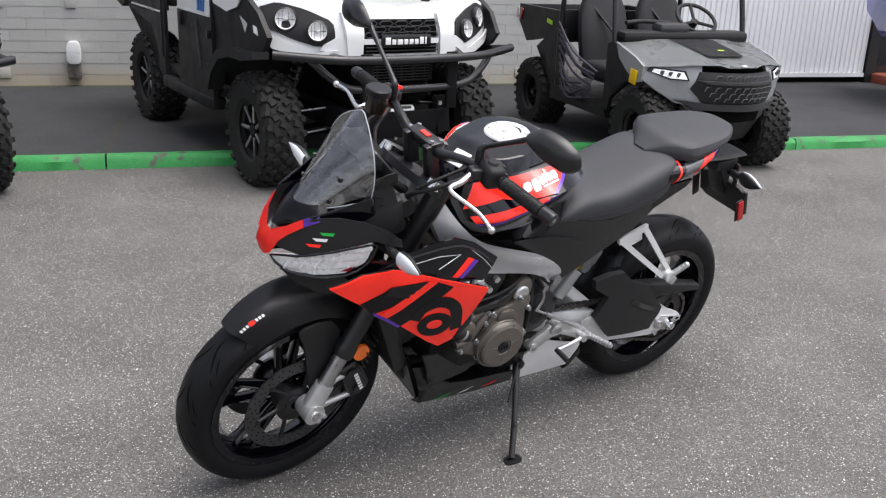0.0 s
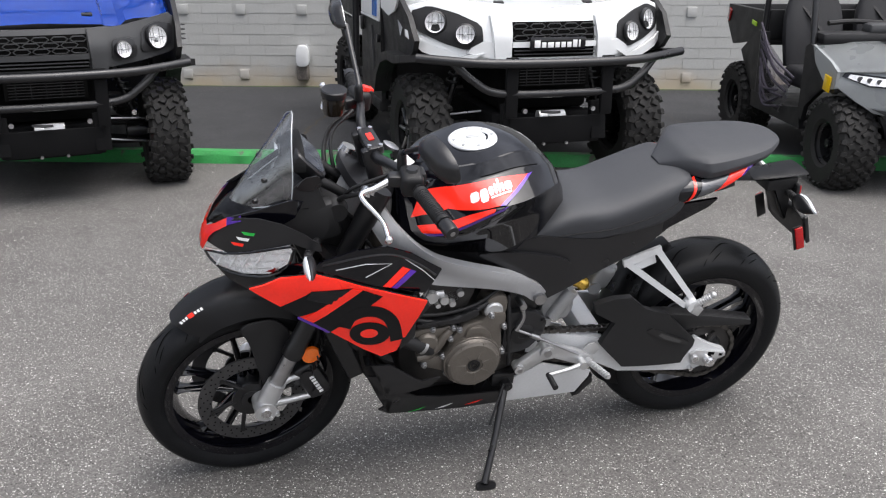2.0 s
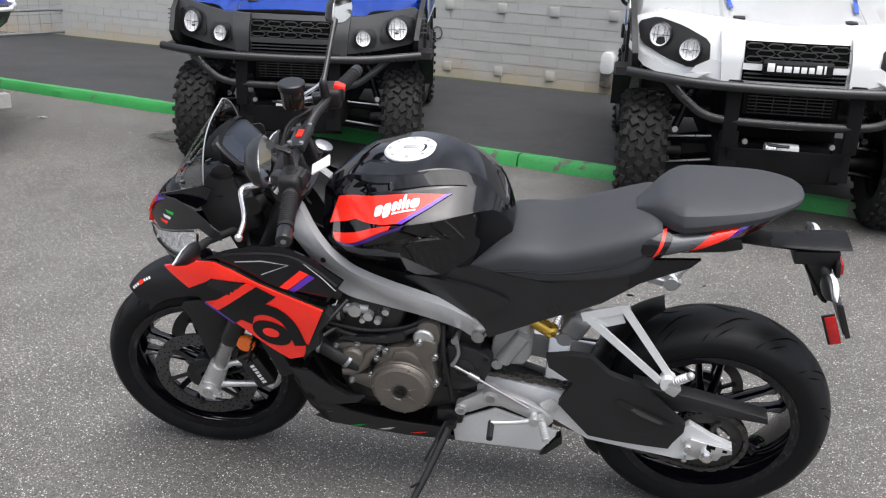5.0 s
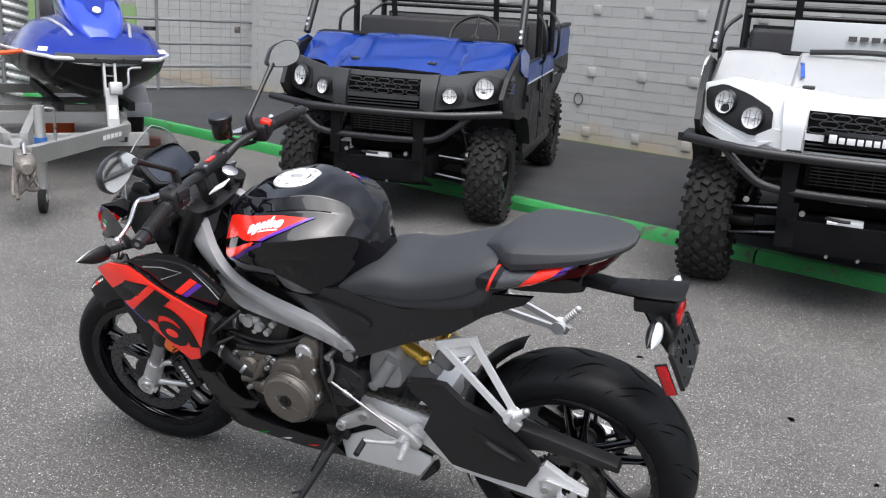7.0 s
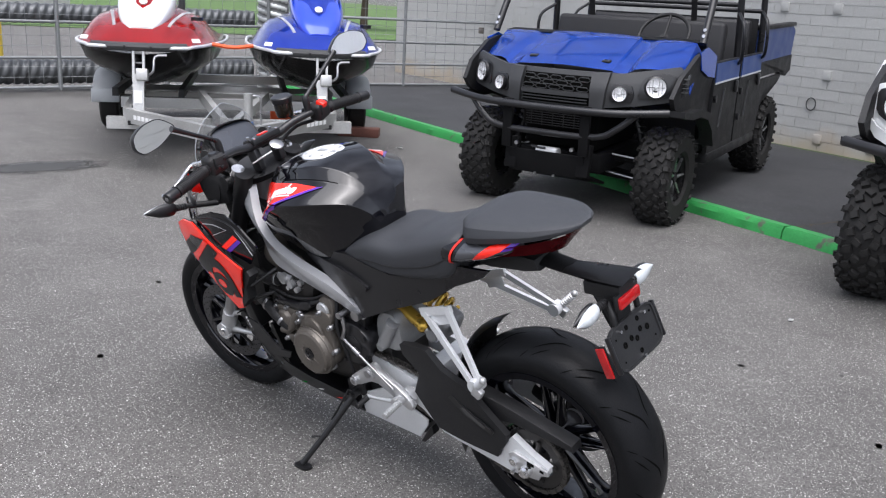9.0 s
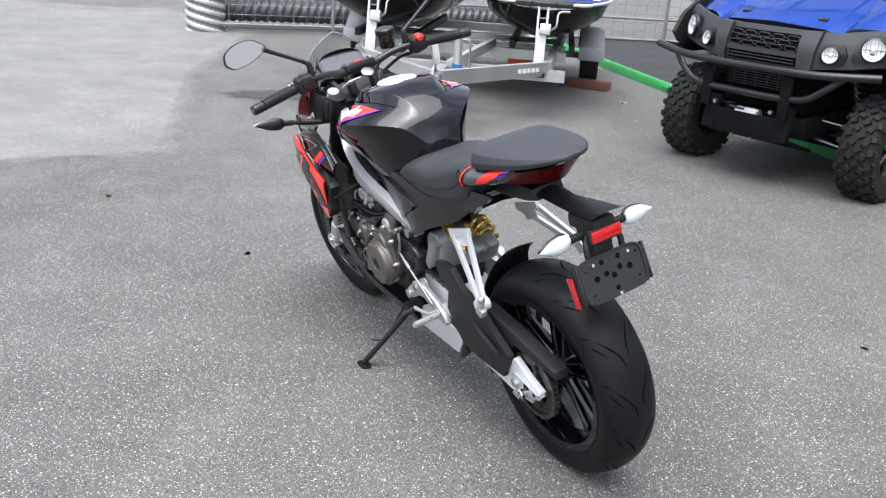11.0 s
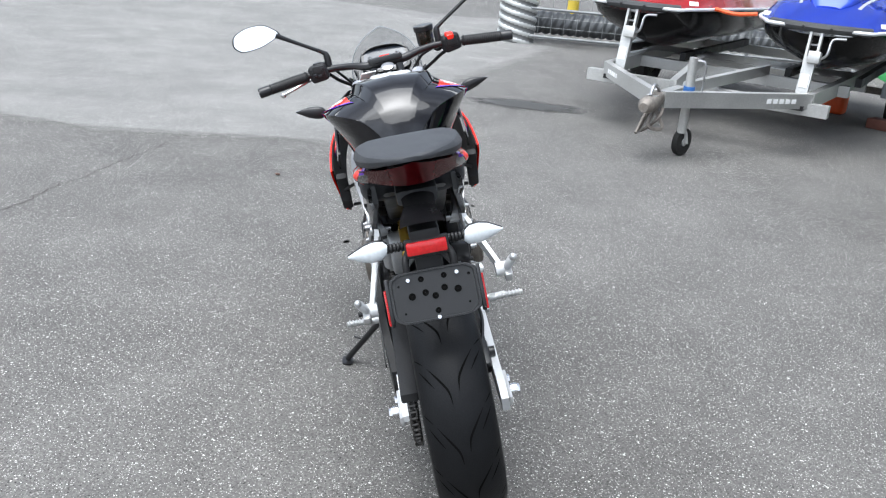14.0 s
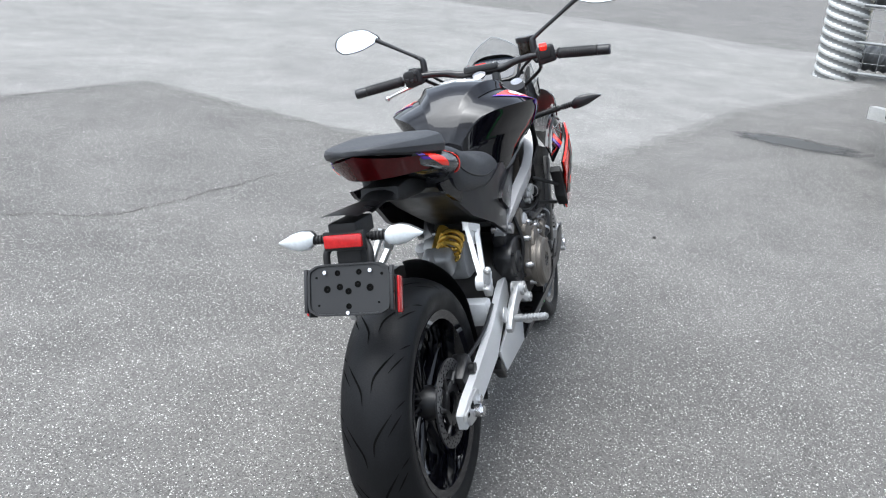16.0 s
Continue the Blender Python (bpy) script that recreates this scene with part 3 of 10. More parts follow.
def road_wheel(name, c, R, w, rim_r, rim_w, xf, discs, label):
    """Tyre, gloss black cast rim with split spokes, brake discs."""
    bm = lathe(B(), tyre_profile(R, w, rim_r, rim_w), c, (0, 1, 0), 72)
    tyre = part("tyre", bm, M_RUBBER, bike, label, xf, smooth=50)
    # strips of groove shade lie on the rubber, nothing is cut
    bm = B()
    g = []
    for s in (-1, 1):
        o = 0.0 if s < 0 else 0.09
        g += [[(0.00 + o, s * 0.08, 0.0003), (0.10 + o, s * 0.12, 0.0021), (0.20 + o, s * 0.28, 0.0021), (0.30 + o, s * 0.48, 0.0003)],
              [(0.14 + o, s * 0.38, 0.0004), (0.22 + o, s * 0.54, 0.0020), (0.29 + o, s * 0.70, 0.0004)],
              [(0.33 + o, s * 0.56, 0.0004), (0.37 + o, s * 0.70, 0.0018), (0.40 + o, s * 0.82, 0.0004)]]
    grooves(bm, c, R, w, g, 14)
    tagged(part("tread_groove", bm, M_RECESS_SHADE, tyre, xf=xf, smooth=0), kind="stuff")
    # rim
    rw = rim_w
    prof = [(rim_r + 0.008, -rw - 0.006), (rim_r + 0.009, -rw + 0.002), (rim_r - 0.008, -rw + 0.008), (rim_r - 0.02, -rw * 0.4), (rim_r - 0.022, rw * 0.4), (rim_r - 0.008, rw - 0.008), (rim_r + 0.009, rw - 0.002), (rim_r + 0.008, rw + 0.006),
            (rim_r - 0.014, rw + 0.002), (rim_r - 0.03, rw * 0.4), (rim_r - 0.03, -rw * 0.4), (rim_r - 0.014, -rw - 0.002)]
    rim = part("rim", lathe(B(), prof, c, (0, 1, 0), 64, closed=True), M_BLACK_GLOSS, bike, "gloss black cast wheel rim", xf)
    for i in range(5):
        for da, hub in ((-0.17, -0.10), (0.17, 0.10)):
            a = 2 * math.pi * i / 5 + 0.35
            p0 = c + Vector((math.cos(a + hub * 3), 0, math.sin(a + hub * 3))) * 0.042
            p1 = c + Vector((math.cos(a + da), 0, math.sin(a + da))) * (rim_r - 0.024)
            d = (p1 - p0).normalized()
            u = Vector((0, 1, 0))
            v = d.cross(u)
            rings = []
            for t, hw, hy in ((0, 0.014, 0.028), (0.35, 0.010, 0.022), (0.8, 0.0085, 0.018), (1.0, 0.016, 0.024)):
                p = p0 + (p1 - p0) * t
                rings.append([p + v * hw * math.cos(q) + u * hy * math.sin(q) for q in (2 * math.pi * k / 8 for k in range(8))])
            sp = skin(B(), rings)
            part("spoke", sp, M_BLACK_GLOSS, rim, xf=xf)
    bm = lathe(B(), [(0.014, -0.075), (0.03, -0.075), (0.036, -0.05), (0.045, -0.035), (0.045, 0.035), (0.036, 0.05), (0.03, 0.075), (0.014, 0.075)], c, (0, 1, 0), 28)
    part("hub", bm, M_BLACK_SATIN, rim, xf=xf)
    for y, r0, r1 in discs:
        dc = c + Vector((0, y, 0))
        s = -1 if y < 0 else 1
        disc = part("brake_disc", lathe(B(), [(r0, -0.0025), (r1, -0.0025), (r1, 0.0025), (r0, 0.0025)], dc, (0, 1, 0), 56, closed=True), M_DISC, bike, "drilled steel brake disc", xf)
        bm = B()
        nh = 26
        for i in range(nh):
            for rr, o in ((0.82, 0), (0.58, 0.5), (0.34, 0.25), (0.12, 0.7)):
                a = 2 * math.pi * (i + o) / nh
                q = dc + Vector((math.cos(a), 0, math.sin(a))) * (r0 + (r1 - r0) * rr) + Vector((0, s * 0.0026, 0))
                rod(bm, q, q + Vector((0, s * 0.0006, 0)), 0.0024, n=6)
        tagged(part("disc_hole", bm, M_RECESS_SHADE, disc, xf=xf, smooth=0), kind="stuff")
        for i in range(6):
            a = 2 * math.pi * i / 6
            d = Vector((math.cos(a), 0, math.sin(a)))
            e = Vector((math.cos(a + 0.25), 0, math.sin(a + 0.25)))
            bm = rod(B(), dc + d * 0.045, dc + e * (r0 + 0.004), 0.006, n=8)
            rod(bm, dc + e * (r0 + 0.003) + Vector((0, -0.005, 0)), dc + e * (r0 + 0.003) + Vector((0, 0.005, 0)), 0.008, n=10)
            part("carrier_arm", bm, M_FRAME_BLACK, disc, xf=xf)
        bm = lathe(B(), [(0.03, -0.004), (0.055, -0.004), (0.055, 0.004), (0.03, 0.004)], dc, (0, 1, 0), 24, closed=True)
        part("disc_carrier", bm, M_FRAME_BLACK, disc, xf=xf)
    return tyre


road_wheel("front_wheel", FRONT, 0.297, 0.060, 0.222, 0.045, STEER, ((-0.068, 0.108, 0.146), (0.068, 0.108, 0.146)), "black front road tyre with slanted tread grooves")
road_wheel("rear_wheel", REAR, 0.314, 0.083, 0.222, 0.07, None, ((0.088, 0.082, 0.11),), "wide black rear road tyre with slanted tread grooves")

# --- fork, fender, front brakes ---
AX = Vector((0.423, 0, 0.906)).normalized()     # up along the fork
FX = Vector((0.906, 0, -0.423))
for s in (-1, 1):
    foot = FRONT + Vector((0.026, s * 0.105, 0.0))
    rod(bm := B(), foot + AX * 0.03, foot + AX * 0.36, 0.0205, n=22)
    part("fork_tube", bm, M_STEEL, bike, "bare steel fork tube", STEER)
    bm = lathe(B(), [(0.001, 0), (0.027, 0), (0.029, 0.008), (0.029, 0.03), (0.026, 0.04), (0.0265, 0.43), (0.029, 0.44), (0.029, 0.53), (0.001, 0.53)], foot + AX * 0.18, AX, 24)
    part("fork_sleeve", bm, M_FRAME_BLACK, bike, "black upper fork sleeve", STEER)
    bm = B()
    rod(bm, foot + AX * -0.012, foot + AX * 0.085, 0.029, 0.026, 20)
    rod(bm, foot + Vector((0, -0.03, 0)), foot + Vector((0, 0.03, 0)), 0.03, n=20)
    # caliper bracket, two arms towards the tail
    a0, a1 = foot + AX * 0.06, foot + Vector((0.105, -s * 0.012, 0.078))
    tube(bm, [a0, (a0 + a1) / 2 + Vector((0, s * 0.004, 0.012)), a1], [0.014, 0.010, 0.011])
    b1 = foot + Vector((0.135, -s * 0.012, 0.0))
    tube(bm, [foot + Vector((0.01, 0, 0.004)), (foot + b1) / 2, b1], [0.016, 0.010, 0.009])
    rod(bm, foot + Vector((0.03, s * 0.02, -0.012)), foot + Vector((0.03, s * 0.034, -0.012)), 0.006, n=8)
    rod(bm, foot + Vector((0.012, s * 0.02, -0.022)), foot + Vector((0.012, s * 0.034, -0.022)), 0.006, n=8)
    lower = part("fork_bottom", bm, M_ALU, bike, "silver cast fork bottom", STEER)
    rod(bm := B(), foot + Vector((0, s * 0.022, 0)), foot + Vector((0, s * 0.036, 0)), 0.017, 0.014, 20)
    part("axle_nut", bm, M_CHROME, lower, xf=STEER)
    # caliper
    bm = box(B(), (0, 0, 0), (0.062, 0.046, 0.125), (0, 0, 0), 0.012, 3)
    box(bm, (0.022, s * 0.004, 0), (0.03, 0.05, 0.09), (0, 0, 0), 0.01)
    for dz in (-0.036, 0.036):
        rod(bm, (0, s * 0.02, dz), (0, s * 0.03, dz), 0.016, n=14)
    cal = Matrix.Translation(foot + Vector((0.132, -s * 0.022, 0.055))) @ Matrix.Rotation(radians(-26), 4, "Y")
    bm.transform(cal)
    caliper = part("brake_caliper", bm, M_BLACK_SATIN, bike, "black four-piston brake caliper", STEER)
    bm = B()
    for i in range(6):
        box(bm, (0.008, s * 0.0305, -0.036 + i * 0.012), (0.012, 0.001, 0.008))
    bm.transform(cal)
    tagged(part("lettering_bar", bm, M_WHITE_DECAL, caliper, xf=STEER), kind="stuff")
    # reflector
    rc = FRONT + Vector((0.150, s * 0.118, 0.168))
    rod(bm := B(), rc, rc + Vector((0, s * 0.008, 0)), 0.026, 0.024, 26)
    part("side_reflector", bm, M_LENS_AMBER, bike, "round amber side reflector", STEER)
    tube(bm := B(), [rc + Vector((0, -s * 0.004, 0)), rc + Vector((-0.03, -s * 0.01, 0.03)), foot + AX * 0.33], 0.006)
    tube(bm, [foot + Vector((0.13, -s * 0.02, 0.12)), foot + Vector((0.15, -s * 0.01, 0.22)), foot + Vector((0.13, -s * 0.03, 0.36)), foot + Vector((0.17, -s * 0.06, 0.55))], 0.0055)
    part("brake_hose", bm, M_BLACK_MATT, bike, xf=STEER)


def fender_point(a0, a1, r, w0, w1, droop, t, k):
    """A place on the fender: t from the lip backwards, k across from -1 to 1."""
    a = radians(a0 + (a1 - a0) * t)
    w = w0 + (w1 - w0) * math.sin(0.5 * math.pi * min(1, t * 2.5))
    rr = r + 0.016 * math.sin(math.pi * min(1, t * 1.1)) - (droop - 0.02 * t) * abs(k) ** 3.2 - 0.012 * (1 - t) ** 6
    b = a + 0.10 * (1 - t) ** 4 * (1 - abs(k) ** 2)
    return (FRONT.x + rr * math.cos(b), w * math.copysign(abs(k) ** 0.75, k), FRONT.z + rr * math.sin(b))


def fender_band(a0, a1, r, w0, w1, droop, n=24, m=16):
    """A deep fender over the front tyre, from angle a0 at its lip to a1 behind the fork."""
    bm = B()
    rows = []
    for i in range(n + 1):
        t = i / n
        rows.append([fender_point(a0, a1, r, w0, w1, droop, t, -1 + 2 * j / m) for j in range(m + 1)])
    skin(bm, rows, cap=False, closed=False)
    bmesh.ops.solidify(bm, geom=bm.faces[:], thickness=0.004)
    return bm


FENDER = (120, 48, 0.337, 0.060, 0.079, 0.078)


def fender_patch(bm, t0, t1, k0, k1, lift=0.0025):
    """A thin decal on the fender."""
    rows = []
    for i in range(3):
        t = t0 + (t1 - t0) * i / 2
        row = []
        for j in range(3):
            k = k0 + (k1 - k0) * j / 2
            p, u, v = (Vector(fender_point(*FENDER, t + dt, k + dk)) for dt, dk in ((0, 0), (0.01, 0), (0, 0.01)))
            n = (u - p).cross(v - p).normalized()
            row.append(p + n * (lift if n.z > 0 else -lift))
        rows.append(row)
    return skin(bm, rows, cap=False, closed=False)


fender = part("front_fender", fender_band(*FENDER), mat("black_satin_fender", (0.016, 0.0165, 0.019), 0.36, 0, 0.15, 9, 0.06, 400, spec=0.6), bike, "matt black front fender with small white lettering", STEER)
for s in (-1, 1):
    bm = plate(B(), soften([(-0.71, 0.56), (-0.615, 0.575), (-0.57, 0.52), (-0.59, 0.45), (-0.615, 0.355), (-0.645, 0.335), (-0.66, 0.40), (-0.68, 0.5)], 2), s * 0.074, s * 0.084, 0.003)
    part("fender_side", bm, M_BLACK_MATT, fender, xf=STEER)
    bm = B()
    for i in range(8):
        if i not in (3, 4):
            fender_patch(bm, 0.03 + 0.019 * i, 0.043 + 0.019 * i, s * 0.50, s * 0.58)
    tagged(part("lettering_bar", bm, M_WHITE_DECAL, fender, xf=STEER), kind="stuff")
    part("red_badge", fender_patch(B(), 0.086, 0.119, s * 0.48, s * 0.60), M_RED, fender, xf=STEER)

# --- clamps, bar, controls ---
HEAD = Vector((-0.376, 0, 0.926))
for z, hw in ((0.0, 0.128), (-0.19, 0.122)):
    bm = B()
    pl = soften([(-hw, -0.03), (-0.05, -0.055), (0.05, -0.055), (hw, -0.03), (hw + 0.004, 0.02), (0.06, 0.05), (-0.06, 0.05), (-hw - 0.004, 0.02)], 2)
    vs = []
    for d in (-0.011, 0.011):
        vs.append([HEAD + AX * (z + d) + FX * (-b) + Vector((0, a, 0)) for a, b in pl])
    skin(bm, vs)
    part("fork_clamp", bm, M_BLACK_SATIN, bike, "black fork clamp", STEER)
for s in (-1, 1):
    rod(bm := B(), HEAD + Vector((-0.012, s * 0.105, 0)) + AX * 0.008, HEAD + Vector((-0.012, s * 0.105, 0)) + AX * 0.03, 0.024, 0.02, 18)
    part("fork_cap", bm, M_CHROME, bike, xf=STEER)
BAR = [(-0.294, -0.405, 1.012), (-0.305, -0.30, 1.022), (-0.322, -0.20, 1.03), (-0.342, -0.125, 1.022), (-0.352, -0.07, 1.008), (-0.352, 0, 1.006), (-0.352, 0.07, 1.008), (-0.342, 0.125, 1.022), (-0.322, 0.20, 1.03), (-0.305, 0.30, 1.022), (-0.294, 0.405, 1.012)]
bar = part("handlebar", tube(B(), BAR, [0.011, 0.011, 0.011, 0.012, 0.014, 0.014, 0.014, 0.012, 0.011, 0.011, 0.011], 14), M_BLACK_SATIN, bike, "tapered black handlebar", STEER)
bm = box(B(), (-0.352, 0, 1.018), (0.042, 0.115, 0.022), (0, -8, 0), 0.006)
for y in (-0.045, 0.045):
    box(bm, (-0.356, y, 0.975), (0.038, 0.024, 0.10), (0, -15, 0), 0.005)
part("bar_clamp", bm, M_BLACK_SATIN, bar, xf=STEER)
bm = B()
for y in (-0.047, 0.047):
    for dx in (-0.014, 0.014):
        rod(bm, (-0.353 + dx, y, 1.027), (-0.353 + dx, y, 1.033), 0.0055, n=10)
tagged(part("clamp_bolt", bm, M_CHROME, bar, xf=STEER), kind="stuff")
part("red_badge", box(B(), (-0.353, 0, 1.0305), (0.014, 0.034, 0.003), (0, -8, 0)), M_RED, bar, xf=STEER)
for s in (-1, 1):
    g = lambda t: Vector((-0.322 + 0.028 * t, s * (0.20 + 0.205 * t), 1.03 - 0.018 * t))
    bm = tube(B(), [g(0.30), g(0.34), g(0.36), g(0.62), g(0.90), g(0.92)], [0.014, 0.019, 0.0165, 0.0165, 0.0165, 0.0185], 18)
    grip = part("grip", bm, M_BLACK_MATT, bike, "ribbed black rubber grip", STEER)
    bm = B()
    d = (g(1) - g(0)).normalized()
    for i in range(16):
        q = g(0.40 + 0.03 * i)
        lathe(bm, [(0.0165, -0.0016), (0.0176, -0.0012), (0.0176, 0.0012), (0.0165, 0.0016)], q, d, 18)
    tagged(part("grip_rib", bm, M_BLACK_MATT, grip, xf=STEER), kind="stuff")
    bm = tube(B(), [g(0.93), g(0.95), g(1.10), g(1.12)], [0.0145, 0.0165, 0.0165, 0.013], 18)
    part("bar_end", bm, M_BLACK_SATIN, bike, xf=STEER)
    rod(bm := B(), g(1.115), g(1.125), 0.006, n=10)
    part("bar_end_bolt", bm, M_STEEL, bike, xf=STEER)
    # switch box
    bm = box(B(), g(0.12), (0.05, 0.062, 0.056), (8, 0, s * 7), 0.012, 3)
    box(bm, g(0.12) + Vector((0.026, 0, 0.008)), (0.012, 0.04, 0.036), (0, 0, s * 7), 0.005)
    sw = part("switch_box", bm, M_BLACK_MATT, bike, "black switch box on the bar", STEER)
    if s < 0:
        bm = B()
        for i, (dx, dz) in enumerate(((0.034, 0.014), (0.034, -0.006), (0.034, 0.0))):
            box(bm, g(0.05 + 0.07 * i) + Vector((dx, 0, dz)), (0.006, 0.012, 0.01), (0, 0, 0), 0.002)
        rod(bm, g(0.12) + Vector((0.0, 0, 0.026)), g(0.12) + Vector((0, 0, 0.033)), 0.015, 0.012, 16)
        tagged(part("switch_button", bm, M_BLACK_SATIN, sw, xf=STEER), kind="stuff")
    else:
        bm = box(B(), g(0.10) + Vector((0.02, 0, 0.022)), (0.03, 0.026, 0.024), (0, 20, s * 7), 0.005)
        part("red_kill_switch", bm, M_RED, sw, "red engine stop switch", STEER)
    # lever
    root = g(0.02) + Vector((-0.035, 0, -0.004))
    ball = STEER.inverted() @ (Vector((-0.380, -0.364, 0.953)) if s < 0 else Vector((-0.409, 0.380, 1.011)))
    bend = STEER.inverted() @ (Vector((-0.418, -0.235, 0.993)) if s < 0 else Vector((-0.436, 0.207, 1.018)))
    L = [root, root * 0.45 + bend * 0.55, bend, bend * 0.4 + ball * 0.6 + Vector((0.010, 0, 0.002)), ball]
    bm = tube(B(), L, [0.0085, 0.008, 0.0065, 0.0055, 0.0055], 10)
    bmesh.ops.create_uvsphere(bm, u_segments=12, v_segments=8, radius=0.0095, matrix=Matrix.Translation(L[-1]))
    part("clutch_lever" if s < 0 else "brake_lever", bm, M_CHROME, bike, "polished hand lever with a ball end", STEER)
    bm = box(B(), root + Vector((0.012, s * 0.004, 0)), (0.05, 0.034, 0.03), (0, 0, s * 15), 0.008)
    part("lever_perch", bm, M_BLACK_SATIN, bike, xf=STEER)
    # mirror
    mb = g(-0.06) + Vector((-0.006, 0, 0.01))
    tip = STEER.inverted() @ Vector((-0.292, -0.388, 1.172)) if s < 0 else Vector((-0.325, 0.40, 1.195))
    bm = tube(B(), [mb, mb + Vector((-0.002, 0, 0.035)), mb + Vector((0.0, s * 0.014, 0.05)), (mb + Vector((0.0, s * 0.014, 0.05))) * 0.45 + (tip + Vector((0, -s * 0.05, -0.012))) * 0.55, tip + Vector((0, -s * 0.05, -0.012))], [0.012, 0.011, 0.007, 0.0065, 0.0085], 10)
    mirror = part("mirror", bm, M_BLACK_SATIN, bike, "black mirror with pointed oval glass", STEER)
    C = tip + Vector((0.0, s * 0.015, -0.004))
    rings = []
    outl = soften([(-0.095, -0.028), (-0.05, 0.030), (0.02, 0.046), (0.075, 0.036), (0.092, 0.0), (0.07, -0.032), (0.0, -0.044), (-0.06, -0.038)], 2)
    rot = Matrix.Rotation(radians(s * -12), 3, "X") @ Matrix.Rotation(radians(s * -10), 3, "Z") @ Matrix.Rotation(radians(-8), 3, "Y")
    ms = 0.87 if s < 0 else 0.9
    outl = [(a * ms, b * ms) for a, b in outl]
    for dx, k in ((-0.03, 0.25), (-0.026, 0.6), (-0.014, 0.9), (0.0, 1.0), (0.006, 1.0), (0.006, 0.94)):
        rings.append([C + rot @ Vector((dx, s * a * k, b * k)) for a, b in outl])
    part("mirror_shell", skin(B(), rings), M_BLACK_SATIN, mirror, xf=STEER)
    part("mirror_glass", skin(B(), [[C + rot @ Vector((dx, s * a * 0.94, b * 0.94)) for a, b in outl] for dx in (0.004, 0.0072)]), M_MIRROR, mirror, xf=STEER, smooth=0)

# brake fluid reservoir
rc = Vector((-0.405, 0.155, 1.055))
bm = lathe(B(), [(0.001, -0.03), (0.026, -0.03), (0.029, -0.02), (0.03, 0.02), (0.001, 0.022)], rc, (0, 0, 1), 24)
res = part("brake_reservoir", bm, mat("smoked_reservoir", (0.016, 0.012, 0.008), 0.2, 0, 0.1, coat=0.5), bike, "smoked brake fluid cup with black lid", STEER)
bm = lathe(B(), [(0.001, 0.018), (0.033, 0.018), (0.034, 0.022), (0.034, 0.034), (0.031, 0.037), (0.001, 0.037)], rc, (0, 0, 1), 28)
part("lid", bm, M_BLACK_SATIN, res, xf=STEER)
bm = tube(B(), [rc + Vector((0, 0.01, -0.03)), rc + Vector((0.03, 0.03, -0.05)), (-0.34, 0.2, 1.02)], 0.006)
part('brake_hose', bm, M_BLACK_MATT, bike, xf=STEER)
tube(bm := B(), [(-0.35, 0.17, 1.02), (-0.42, 0.12, 0.98), (-0.42, 0.06, 0.88), (-0.38, 0.08, 0.75)], 0.005)
part('control_cable', bm, M_BLACK_MATT, bike, xf=STEER)
tube(bm := B(), [(-0.33, 0.2, 1.0), (-0.41, 0.18, 0.97), (-0.44, 0.09, 0.9), (-0.36, 0.05, 0.8)], 0.006)
part('control_cable', bm, M_BLACK_MATT, bike, xf=STEER)
tube(bm := B(), [(-0.34, -0.19, 1.01), (-0.42, -0.16, 0.97), (-0.45, -0.08, 0.9), (-0.36, -0.05, 0.78)], 0.006)
part('control_cable', bm, M_BLACK_MATT, bike, xf=STEER)
tube(bm := B(), [(-0.35, -0.17, 1.02), (-0.44, -0.13, 0.96), (-0.42, -0.04, 0.85), (-0.34, -0.07, 0.72)], 0.0045)
part("control_cable", bm, M_BLACK_MATT, bike, xf=STEER)

# --- nose, headlight, screen, dash ---
def nose_y(x, z):
    t = min(1, max(0, (x + 0.775) / 0.25))
    return 0.006 + 0.20 * t ** 0.62


NOSE_SIDE = [(-0.762, 0.79), (-0.735, 0.838), (-0.69, 0.880), (-0.64, 0.892), (-0.59, 0.890), (-0.54, 0.875), (-0.505, 0.852), (-0.50, 0.832), (-0.565, 0.846), (-0.645, 0.811), (-0.715, 0.781)]
LIGHT_SIDE = [(-0.765, 0.760), (-0.72, 0.777), (-0.65, 0.807), (-0.572, 0.842), (-0.568, 0.825), (-0.58, 0.785), (-0.62, 0.748), (-0.68, 0.730), (-0.735, 0.731)]
UNDER_SIDE = [(-0.745, 0.728), (-0.68, 0.727), (-0.62, 0.745), (-0.578, 0.785), (-0.54, 0.80), (-0.50, 0.75), (-0.56, 0.695), (-0.66, 0.675), (-0.715, 0.70)]
M_LAMP_IN = mat("lamp_reflector", (0.93, 0.94, 0.95), 0.25, 0.25, 0.06, 60)
